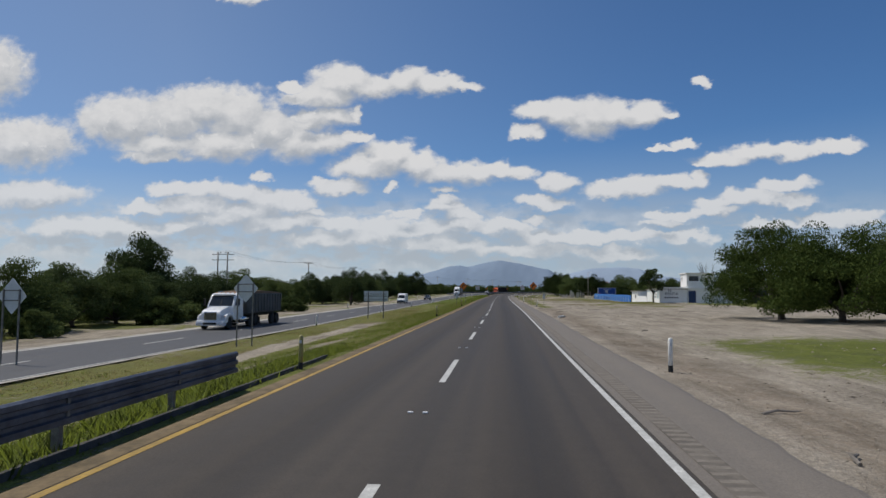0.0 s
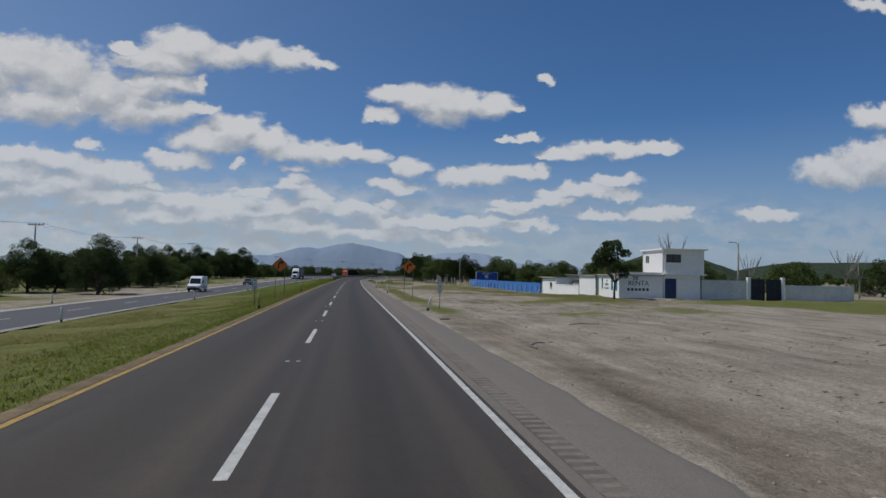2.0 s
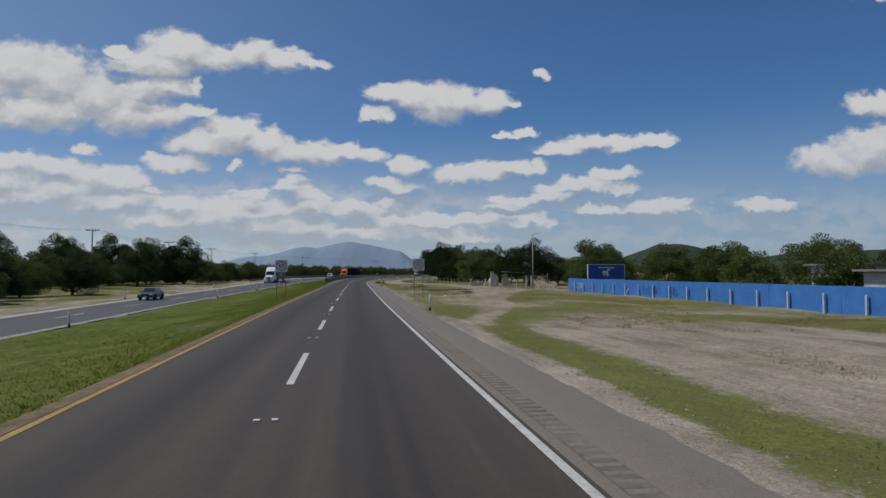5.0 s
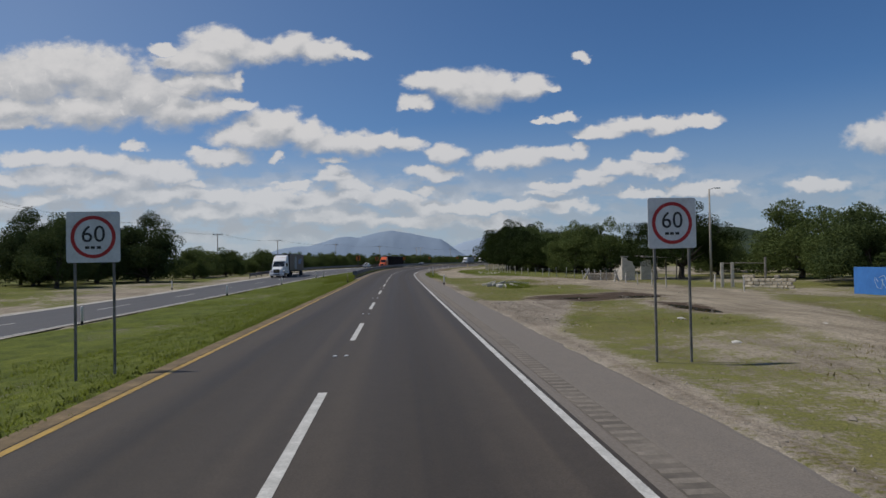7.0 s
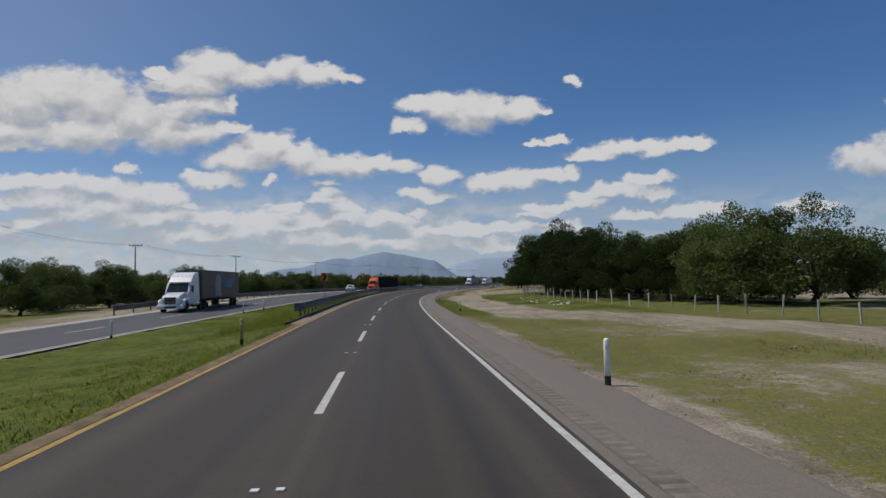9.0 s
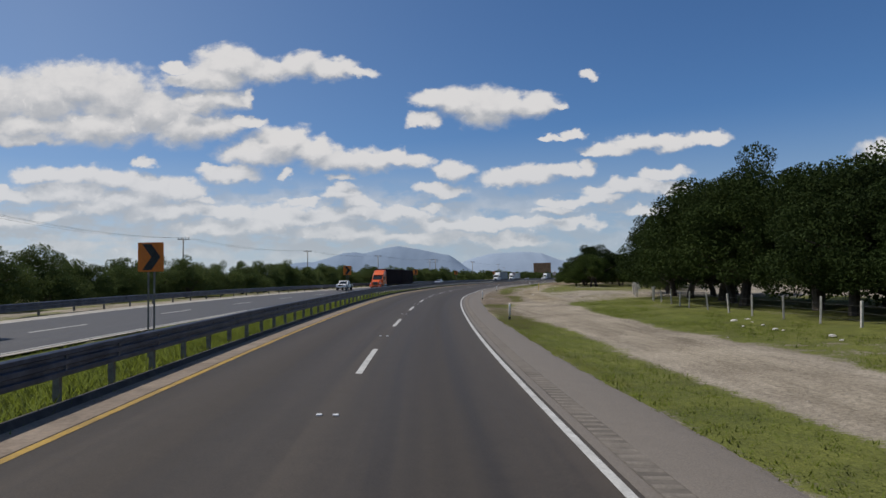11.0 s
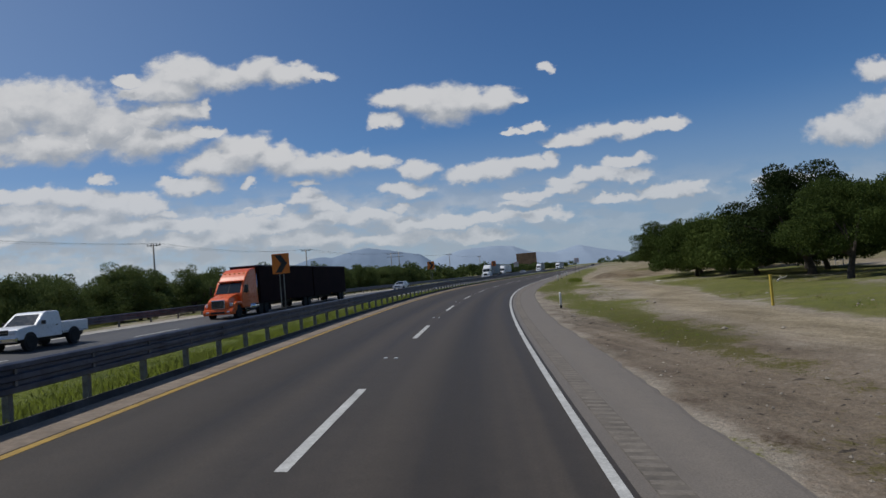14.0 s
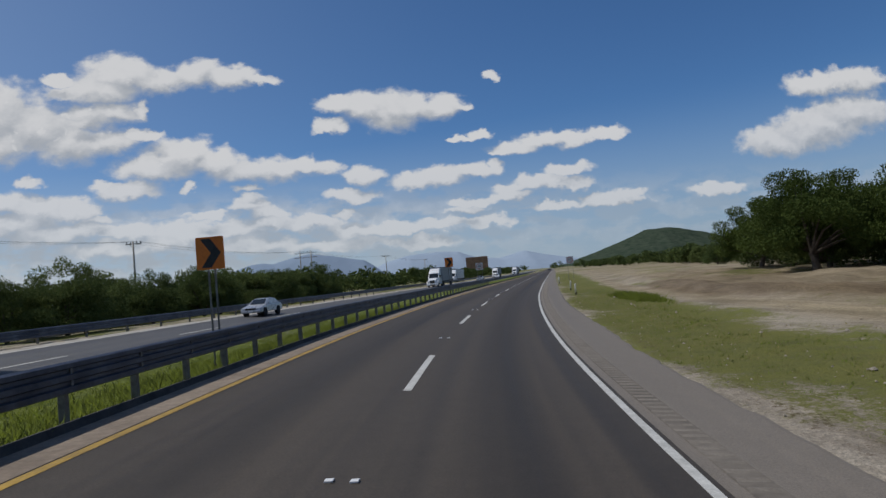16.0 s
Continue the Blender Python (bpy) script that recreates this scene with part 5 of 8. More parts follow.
for x, y in [(-6.1, 57.3), (-6.4, 94.8), (-6.9, 133.3), (-7.0, 250.8)]:
    copy_thing(olive, stand(x, y))
for s in (20, 58, 96, 134, 172, 212, 238, 262, 288, 296):
    l = float(left_near(s)) + 0.35
    copy_thing(first, Matrix.Translation(spot(s, l)))
for s in (30, 75, 120, 165, 210, 252):
    copy_thing(first, Matrix.Translation(spot(s, float(left_near(s)) - LEFT_WIDE - 0.8)))


# ---- road signs ----
def text_mesh(words, size, material, depth=0.006):
    curve = bpy.data.curves.new("words", "FONT")
    curve.body, curve.size, curve.extrude = words, size, depth / 2
    curve.align_x, curve.align_y, curve.resolution_u = "CENTER", "CENTER", 3
    holder = bpy.data.objects.new("words", curve)
    scene.collection.objects.link(holder)
    bpy.context.view_layer.update()
    me = bpy.data.meshes.new_from_object(holder.evaluated_get(bpy.context.evaluated_depsgraph_get()))
    bpy.data.objects.remove(holder)
    me.materials.clear()
    me.materials.append(material)
    return me


UPRIGHT = pose(0, 0, 0, 90, 0, 0)    # lays flat lettering against a face that looks along -y


def rounded(w, h, r, n=4):
    out = []
    for cx, cz, a0 in ((w / 2 - r, h / 2 - r, 0), (-w / 2 + r, h / 2 - r, 90), (-w / 2 + r, -h / 2 + r, 180), (w / 2 - r, -h / 2 + r, 270)):
        out += [(cx + r * math.cos(radians(a0 + 90 * k / n)), cz + r * math.sin(radians(a0 + 90 * k / n))) for k in range(n + 1)]
    return out


def turned(outline, degrees):
    c, s = math.cos(radians(degrees)), math.sin(radians(degrees))
    return [(x * c - z * s, x * s + z * c) for x, z in outline]


def sign_posts(root, xs, top, thick=0.05, low=-0.6):
    for x in xs:
        part("post", box(thick, thick, top - low, x, 0.05, low, 0.006), POST_STEEL, root)


def shift(bm, x, y, z):
    bmesh.ops.translate(bm, verts=bm.verts, vec=(x, y, z))
    return bm


def curve_sign(m):
    """Orange diamond with a black arrow that bends to the right."""
    root = thing("curve_warning_sign", "orange diamond curve warning sign on two thin posts", "road sign", m, "curve warning signs")
    sign_posts(root, (-0.43, 0.43), 3.25)
    mid = 3.2
    plate = part("plate", shift(prism(turned(rounded(1.02, 1.02, 0.07), 45), 0.012), 0, 0, mid), SIGN_ORANGE, root)
    edge = prism(turned(rounded(0.96, 0.96, 0.06), 45), 0.004)
    part("border", shift(edge, 0, -0.0085, mid), BLACK, plate, "thin black border")
    part("face", shift(prism(turned(rounded(0.925, 0.925, 0.05), 45), 0.004), 0, -0.0125, mid), SIGN_ORANGE, plate)
    bm = bmesh.new()
    pts = [(-0.16, -0.36)] + [(-0.16 + 0.30 * (1 - math.cos(a)), -0.02 + 0.22 * math.sin(a)) for a in np.linspace(0, 1.15, 7)]
    for (x0, z0), (x1, z1) in zip(pts, pts[1:]):
        d = Vector((x1 - x0, 0, z1 - z0)).normalized() * 0.012
        n = Vector((-(z1 - z0), 0, x1 - x0)).normalized() * 0.075
        a, b = Vector((x0, 0, z0)) - d, Vector((x1, 0, z1)) + d
        prism([((a + n).x, (a + n).z), ((a - n).x, (a - n).z), ((b - n).x, (b - n).z), ((b + n).x, (b + n).z)], 0.004, bm)
    prism([(-0.05, 0.34), (0.16, 0.02), (0.34, 0.30)], 0.0046, bm)
    part("arrow", shift(bm, 0.0, -0.017, mid), BLACK, plate, "black bent arrow")
    return root


sign = curve_sign(stand(5.0, 116.5, 2))
copy_thing(sign, stand(-7.5, 115.6, 2))


def ring(r0, r1, depth, n=40):
    bm = bmesh.new()
    vs = []
    for y in (-depth / 2, depth / 2):
        for r in (r0, r1):
            vs.append([bm.verts.new((r * math.cos(2 * math.pi * k / n), y, r * math.sin(2 * math.pi * k / n))) for k in range(n)])
    for a, b in ((vs[0], vs[1]), (vs[1], vs[3]), (vs[3], vs[2]), (vs[2], vs[0])):
        for k in range(n):
            bm.faces.new((a[k], a[(k + 1) % n], b[(k + 1) % n], b[k]))
    bmesh.ops.recalc_face_normals(bm, faces=bm.faces)
    return bm


def limit_sign(m, tall=3.2):
    """White square plate with a red ring round 60."""
    root = thing("speed_limit_sign", "white square speed limit sign with a red ring round 60", "road sign", m, "speed limit signs")
    sign_posts(root, (-0.42, 0.42), tall + 0.1)
    plate = part("plate", shift(prism(rounded(1.16, 1.16, 0.06), 0.012), 0, 0, tall), SIGN_WHITE, root)
    part("red_ring", shift(ring(0.405, 0.485, 0.005), 0, -0.009, tall), SIGN_RED, plate)
    part("number", text_mesh("60", 0.54, BLACK), None, plate, m=pose(0, -0.01, tall + 0.05) @ UPRIGHT)
    for x in (-0.13, -0.01, 0.12):
        part("small_print", shift(box(0.09, 0.005, 0.06), x, -0.009, tall - 0.27), BLACK, plate, "dark bar of small print")
    return root


limit = limit_sign(stand(5.0, 190.2, 3))
copy_thing(limit, stand(-8.2, 191.0, 3))
copy_thing(limit, pose(54.9, 513.4, 0.0, 0, 0, -20))
p = at(520, -6.2)
copy_thing(limit, pose(p[0], p[1], 0.2, 0, 0, -20))


def kilometre_sign(m):
    root = thing("kilometre_sign", "white narrow kilometre sign reading km 53", "road sign", m, "kilometre signs")
    part("post", box(0.05, 0.05, 2.3, 0, 0.04, -0.3, 0.006), POST_STEEL, root)
    plate = part("plate", shift(prism(rounded(0.34, 0.82, 0.04), 0.012), 0, 0, 1.60), SIGN_WHITE, root)
    part("border", shift(prism(rounded(0.325, 0.805, 0.04), 0.003), 0, -0.008, 1.60), BLACK, plate, "thin black border")
    part("face", shift(prism(rounded(0.29, 0.77, 0.03), 0.003), 0, -0.011, 1.60), SIGN_WHITE, plate)
    for words, size, z in (("km", 0.155, 1.89), ("5", 0.27, 1.62), ("3", 0.27, 1.35)):
        part("lettering", text_mesh(words, size, BLACK, 0.004), None, plate, m=pose(0, -0.015, z) @ UPRIGHT)
    return root


kilometre = kilometre_sign(stand(5.8, 98.4, 4))
copy_thing(kilometre, stand(-7.6, 100.8, 4))


def chevron_sign(m):
    root = thing("chevron_sign", "orange square chevron sign with a black arrow", "road sign", m, "chevron signs of the bend")
    sign_posts(root, (-0.09, 0.09), 2.9, 0.045)
    plate = part("plate", shift(prism(rounded(0.78, 0.90, 0.04), 0.012), 0, 0, 3.2), SIGN_ORANGE, root)
    bm = bmesh.new()
    prism([(-0.26, 0.40), (0.02, 0.40), (0.30, 0.0), (0.02, 0.0)], 0.004, bm)
    prism([(0.02, 0.0), (0.30, 0.0), (0.02, -0.40), (-0.26, -0.40)], 0.0042, bm)
    part("chevron", shift(bm, 0, -0.0095, 3.2), BLACK, plate, "black chevron")
    return root


chevron = chevron_sign(stand(-8.55, 297.9, -2))
for x, y in ((-6.4, 342.0), (1.2, 388.6), (11.8, 432.8), (27.0, 475.0)):
    copy_thing(chevron, stand(x, y, heading(y) + 3))


def sign_from_behind(m, outline, wide, mid, label, low=-0.4):
    """A sign of the other direction, seen from its bare back."""
    root = thing("sign_back", label, "road sign", m)
    sign_posts(root, (-wide, wide), mid + 0.3, 0.06, low)
    plate = part("plate", shift(prism(outline, 0.012), 0, 0.09, mid), SIGN_BACK, root)
    for z in (-0.22, 0.22):
        part("stiffener", shift(box(2 * wide + 0.1, 0.03, 0.05), 0, 0.07, mid + z), POST_STEEL, plate)
    return root


sign_from_behind(stand(-15.0, 36.0, -10), turned(rounded(1.15, 1.15, 0.08), 45), 0.5, 3.35, "bare grey back of a diamond road sign in the median", -0.5)
sign_from_behind(stand(-21.6, 26.3, -10), turned(rounded(1.15, 1.15, 0.08), 45), 0.45, 3.0, "bare grey back of a diamond road sign beside the kerb")


def board_back(m):
    root = thing("direction_board", "pale back of a two-panel direction board on two posts", "road sign", m)
    sign_posts(root, (-0.95, 0.95), 3.15, 0.09, -0.5)
    for z in (2.02, 2.62):
        part("panel", shift(box(3.0, 0.03, 0.54, 0, 0.12, 0, 0.004), 0, 0, z), SIGN_BACK, root)
    for z in (2.2, 2.8):
        part("rail", shift(box(2.8, 0.04, 0.05), 0, 0.085, z), POST_STEEL, root)
    return root


board = board_back(stand(-14.8, 72.8, -12))
copy_thing(board, stand(-31.4, 71.0, -14))
board_small = sign_from_behind(pose(-40.0, 416.0, 0.4, 0, 0, 10), rounded(0.7, 1.0, 0.05), 0.2, 2.6, "small grey sign back beyond the far barrier")
copy_thing(board_small, pose(-33.0, 330.0, 0.3, 0, 0, 8))


# ---- power line ----
def power_pole(m, tall=10.6, twin=False, gap=0.9):
    root = thing("power_pole", "grey twin-post power pole" if twin else "grey concrete power pole with a crossarm", "power pole", m, "power poles")
    for x in ((-gap, gap) if twin else (0.0,)):
        part("pole", tube([(x, 0, -0.3), (x, 0, tall * 0.6), (x, 0, tall)], [0.17, 0.14, 0.11], 10), CONCRETE, root, smooth=True)
    for z in ((tall - 0.5, tall - 1.5) if twin else (tall - 0.35,)):
        part("crossarm", box(2.4 + 2 * (gap - 0.3) * 1.5 if twin else 2.4, 0.1, 0.12, 0, 0.14, z, 0.01), POST_STEEL, root)
    for x in (-1.05, -0.45, 0.45, 1.05):
        part("insulator", tube([(x, 0.14, tall - 0.25), (x, 0.14, tall - 0.12), (x, 0.14, tall + 0.06)], [0.05, 0.07, 0.03], 8), BLACK, root)
    if not twin:
        part("brace", tube([(-0.6, 0.14, tall - 0.35), (0, 0.12, tall - 0.95), (0.6, 0.14, tall - 0.35)], 0.03, 6), POST_STEEL, root)
    return root


POLES = [(-51, 20), (-51, 66), (-51, 112), (-50, 160), (-49.1, 204.6), (-49, 253), (-48.7, 301), (-48.3, 349), (-42.2, 401.3), (-27.9, 461.3), (-9.9, 508.3), (12, 562), (36, 620), (60, 690), (89.4, 852)]
single = power_pole(stand(*POLES[3]))
for i, (x, y) in enumerate(POLES):
    if i == 2:
        power_pole(stand(x, y), 10.3, True)
    elif i == 11:
        power_pole(stand(x, y, heading(y)), 10.6, True, 1.3)
    elif i not in (1, 3):
        copy_thing(single, stand(x, y, heading(y) if y > 380 else 0))
for (x0, y0), (x1, y1) in zip(POLES[2:-1], POLES[3:]):
    wires = thing("power_wires", "thin sagging overhead power wires", "power line", pose(0, 0, 0))
    for d in (-1.05, 0.45, 1.05):
        a, b = Vector((x0 + d, y0, float(ground_z(x0, y0)) + 10.6)), Vector((x1 + d, y1, float(ground_z(x1, y1)) + 10.6))
        pts = [a.lerp(b, t) - Vector((0, 0, 4 * 0.9 * t * (1 - t))) for t in np.linspace(0, 1, 9)]
        part("wire", tube(pts, 0.012, 4), BLACK, wires)


def street_lamp(m, tall, arm, label):
    root = thing("street_lamp", label, "street lamp", m)
    part("pole", tube([(0, 0, -0.2), (0, 0, tall * 0.5), (0, 0, tall)], [0.12, 0.10, 0.075], 10), CONCRETE, root, smooth=True)
    part("arm", tube([(0, 0, tall - 0.1), (arm * 0.5, 0, tall + 0.1), (arm, 0, tall + 0.12)], 0.03, 6), POST_STEEL, root)
    part("lamp_head", box(0.5, 0.16, 0.11, arm, 0, tall + 0.05, 0.03), SIGN_BACK, root)
    return root


street_lamp(pose(29.9, 237.8, -0.3, 0, 0, 0), 9.3, 0.9, "tall grey utility pole with a short lamp arm")
street_lamp(pose(38.4, 376.0, -0.2, 0, 0, 180), 9.3, 2.0, "slightly rusty street lamp with one long arm")
street_lamp(pose(40.6, 116.6, 0.2, 0, 0, 180), 6.2, 0.9, "small street lamp beside the dark gate")


# ---- the whitewashed house and its walls ----
WIN_TURQUOISE = surface("turquoise_shutter_paint", ((0.06, 0.26, 0.34), (0.10, 0.36, 0.44)), 3.0, 0.6, 0.03)
DOOR_BLUE = surface("dark_blue_door_paint", ((0.015, 0.035, 0.10), (0.03, 0.06, 0.15)), 2.0, 0.5, 0.03)
GATE_DARK = surface("dark_gate_steel", ((0.012, 0.014, 0.022), (0.03, 0.033, 0.045)), 1.5, 0.6, 0.03)
GLASS_DARK = surface("dark_window_glass", ((0.010, 0.012, 0.014), (0.02, 0.022, 0.025)), 1.0, 0.12, 0.0, spec=0.6)
ROOF_GREY = surface("grey_corrugated_roof", ((0.16, 0.15, 0.145), (0.25, 0.24, 0.23)), 2.0, 0.8, 0.05)
GRAFFITI = surface("dark_wall_lettering", ((0.025, 0.025, 0.03), (0.06, 0.06, 0.065)), 4.0, 0.8, 0.02)
GRAFFITI_BLUE = surface("dark_blue_wall_lettering", ((0.012, 0.05, 0.18), (0.02, 0.08, 0.24)), 4.0, 0.8, 0.02)
BEIGE = surface("bare_adobe_plaster", ((0.38, 0.32, 0.245), (0.56, 0.49, 0.39)), 1.2, 0.95, 0.15)

# local frame: x runs east along the front that looks at the lot, y runs north along the facade beside the road
HOUSE = pose(26.8, 115.8, 0.30, 0, 0, -4.2)
house = thing("house", "whitewashed two-storey roadside house with flat roofs and a dark blue door", "house", HOUSE)


def wall_with_holes(length, height, thick, holes):
    """A wall along x from 0, its outer face on y = 0, with rectangular openings (x0, x1, z0, z1)."""
    bm = bmesh.new()
    xs = sorted({0.0, length, *[h[0] for h in holes], *[h[1] for h in holes]})
    zs = sorted({0.0, height, *[h[2] for h in holes], *[h[3] for h in holes]})
    for a, b in zip(xs, xs[1:]):
        for c, d in zip(zs, zs[1:]):
            if not any(h[0] <= a and b <= h[1] and h[2] <= c and d <= h[3] for h in holes):
                box(b - a, thick, d - c, (a + b) / 2, thick / 2, c, 0, bm)
    bmesh.ops.remove_doubles(bm, verts=bm.verts, dist=1e-4)
    return bm


def pane(parent, name, x0, x1, z0, z1, y, material, m, bars=2, frame_material=None, label=""):
    """A window or door leaf set back in its opening, with a frame and bars."""
    leaf = part(name, box(x1 - x0, 0.03, z1 - z0, (x0 + x1) / 2, y, z0), material, parent, label, m=m)
    bm = bmesh.new()
    w = 0.05
    for x in np.linspace(x0 + w / 2, x1 - w / 2, bars + 1):
        box(w, 0.05, z1 - z0, x, y - 0.03, z0, 0, bm)
    for z in (z0, z1 - w):
        box(x1 - x0 - 0.004, 0.046, w, (x0 + x1) / 2, y - 0.03, z, 0, bm)
    part("frame", bm, frame_material or POST_STEEL, leaf)
    return leaf


def west(y1):
    """Frame of the roadside facade: its x runs from y1 back towards the corner, its outside looks west."""
    return pose(0, y1, 0, 0, 0, -90)


# corner room with turquoise shutters
part("wall", wall_with_holes(6.9, 2.35, 0.22, [(1.0, 1.55, 0.85, 2.05), (4.3, 4.95, 0.75, 2.05), (5.7, 6.35, 0.75, 2.05)]), WALL_WHITE, house, "sunlit white facade", m=west(6.9))
for a, b, c in ((1.0, 1.55, 0.85), (4.3, 4.95, 0.75), (5.7, 6.35, 0.75)):
    pane(house, "window", a, b, c, 2.05, 0.10, WIN_TURQUOISE, west(6.9), 2, WIN_TURQUOISE, "turquoise shuttered window")
part("wall", wall_with_holes(4.45, 2.75, 0.22, []), WALL_WHITE, house, "shaded white wall with painted words", m=pose(0.225, 0, 0))
part("roof", box(5.0, 7.3, 0.14, 2.3, 3.5, 2.36, 0.02), CONCRETE, house, "flat concrete roof slab")
part("wall", wall_with_holes(3.9, 2.7, 0.22, [(0.1, 1.35, 0.0, 2.15)]), WALL_WHITE, house, "shaded white wall round the door", m=pose(4.75, -0.02, 0))
pane(house, "door", 4.85, 6.1, 0.0, 2.15, 0.1, DOOR_BLUE, pose(0, 0, 0), 2, DOOR_BLUE, "dark blue steel door")
# upper storey
part("wall", wall_with_holes(5.6, 2.5, 0.2, [(0.9, 1.9, 1.15, 2.0)]), WALL_WHITE, house, "sunlit white upper wall", m=pose(4.6, 5.6, 2.62, 0, 0, -90))
pane(house, "window", 0.9, 1.9, 3.77, 4.62, 0.09, GLASS_DARK, pose(4.6, 5.6, 0, 0, 0, -90), 2, PLASTIC_WHITE, "small upper window")
part("wall", wall_with_holes(4.2, 2.5, 0.2, [(0.15, 1.75, 1.2, 2.05)]), WALL_WHITE, house, "shaded white upper wall", m=pose(4.8, -0.12, 2.62))
pane(house, "window", 4.95, 6.55, 3.82, 4.67, 0.0, GLASS_DARK, pose(0, 0, 0), 2, BLACK, "dark upper window")
part("wall", box(0.2, 5.4, 5.1, 9.0, 2.9, 0), WALL_GREY, house)
part("wall", box(4.4, 0.2, 5.1, 6.8, 5.5, 0), WALL_GREY, house)
part("roof", box(4.9, 6.3, 0.16, 6.85, 2.7, 5.12, 0.02), WALL_WHITE, house, "flat roof with a thin overhang")
part("floor_slab", box(4.7, 6.0, 0.16, 6.85, 2.7, 2.50, 0.02), WALL_WHITE, house)
part("step", box(1.6, 0.8, 0.14, 5.4, -0.5, -0.06, 0.02), CONCRETE, house)
part("step", box(12.0, 1.4, 0.12, 3.0, -0.85, -0.12, 0.02), CONCRETE, house, "low concrete walk")
# recess and the second block
part("wall", wall_with_holes(1.2, 2.2, 0.2, []), WALL_GREY, house, m=pose(0.9, 8.1, 0, 0, 0, -90))
part("wall", wall_with_holes(6.9, 2.3, 0.22, [(5.3, 5.36, 0, 2.2)]), WALL_WHITE, house, "plain white facade", m=west(15.0))
part("wall", box(3.6, 0.2, 2.28, 1.8, 8.2, 0), WALL_WHITE, house)
part("roof", box(4.2, 7.3, 0.13, 1.9, 11.55, 2.30, 0.02), CONCRETE, house)
part("wall", box(0.2, 13.5, 2.3, 4.4, 8.2, 0), WALL_GREY, house)
for words, size, z, x in (("SE", 0.72, 2.18, 1.75), ("RENTA", 0.70, 1.58, 2.05)):
    part("lettering", text_mesh(words, size, GRAFFITI, 0.008), None, house, "hand-painted dark words", m=pose(x, -0.006, z) @ UPRIGHT)
for k in range(6):
    part("lettering_bar", box(0.26, 0.008, 0.26, 1.0 + 0.40 * k, -0.006, 0.82), GRAFFITI, house, "dark bar of unreadable writing")
for words, z in (("SE", 1.75), ("RENTA", 1.38)):
    part("lettering", text_mesh(words, 0.36, GRAFFITI, 0.008), None, house, "small hand-painted dark words", m=west(6.9) @ pose(2.9, -0.006, z) @ UPRIGHT)
for k in range(5):
    part("lettering_bar", box(0.2, 0.008, 0.16, 2.2 + 0.32 * k, -0.006, 0.9), GRAFFITI, house, "dark bar of unreadable writing", m=west(6.9))


def wall_run(name, label, x0, y0, x1, y1, low, high, thick, material, cap=None, piece=6.0):
    """A boundary wall from point to point in plain panels with a coping; the top stays level."""
    a, b = Vector((x0, y0, 0)), Vector((x1, y1, 0))
    length = (b - a).length
    root = thing(name, label, "wall", pose(x0, y0, 0, 0, 0, math.degrees(math.atan2(y1 - y0, x1 - x0))), kind="structure")
    n = max(1, round(length / piece))
    for k in range(n):
        w = length / n
        part("wall_panel", box(w - 0.012, thick, high - low, w * (k + 0.5), 0, low, 0.01), material, root)
    if cap:
        part("coping", box(length, thick + 0.08, 0.07, length / 2, 0, high, 0.01), cap, root)
    return root


wall_run("wall_west", "low whitewashed yard wall beside the house", 27.95, 130.9, 28.2, 141.38, -0.35, 1.32, 0.2, WALL_WHITE, WALL_WHITE, 5.2)
hut = thing("hut", "small whitewashed hut with a flat concrete roof and one window", "hut", pose(28.4, 148.6, -0.35, 0, 0, -91.6))
part("wall", wall_with_holes(7.2, 2.62, 0.2, [(4.05, 5.3, 1.25, 1.95)]), WALL_WHITE, hut, "sunlit white front wall")
for x in (0.1, 7.1):
    part("wall", box(0.2, 3.8, 2.62, x, 2.105, 0, 0.01), WALL_WHITE, hut)
part("wall", box(6.78, 0.2, 2.62, 3.6, 3.9, 0, 0.01), WALL_WHITE, hut)
part("roof_slab", box(7.7, 4.5, 0.12, 3.55, 1.95, 2.62, 0.02), CONCRETE, hut)
pane(hut, "window", 4.05, 5.3, 1.25, 1.95, 0.09, GLASS_DARK, pose(0, 0, 0), 2, CONCRETE, "small dark window")
part("sill", box(1.4, 0.12, 0.06, 4.67, -0.05, 1.19, 0.01), CONCRETE, hut)
yard = thing("shed", "low grey plastered shed behind the yard wall", "shed", pose(30.6, 141.2, -0.3, 0, 0, -91.4))
part("wall", wall_with_holes(6.0, 2.35, 0.18, [(4.2, 4.6, 1.35, 2.05)]), WALL_GREY, yard)
for x in (0.09, 5.91):
    part("wall", box(0.18, 3.0, 2.35, x, 1.685, 0, 0.01), WALL_GREY, yard)
part("roof_sheet", box(6.3, 3.6, 0.05, 3.0, 1.6, 2.38, 0, None, pose(0, 0, 0, 2, 0, 0)), ROOF_GREY, yard)
part("shutter", box(0.4, 0.03, 0.7, 4.4, 0.1, 1.35), GLASS_DARK, yard)
wall_run("wall_south", "dusty white yard wall beside the gate", 35.6, 115.3, 40.9, 115.6, 0.0, 2.35, 0.2, WALL_PALE, CONCRETE, 6.0)
gate = thing("yard_gate", "dark blue-black steel double gate between white pillars", "gate", pose(41.2, 115.7, 0.2, 0, 0, 1))
for x in (0.0, 4.0):
    part("pillar", box(0.34, 0.34, 2.75, x, 0, -0.2, 0.02), WALL_WHITE, gate)
for x in (1.0, 3.0):
    leaf = part("gate_leaf", box(1.8, 0.05, 2.3, x, 0, 0.05, 0.008), GATE_DARK, gate)
    for k in range(4):
        part("rib", box(0.04, 0.03, 2.2, x - 0.75 + 0.5 * k, -0.035, 0.1), GATE_DARK, leaf)
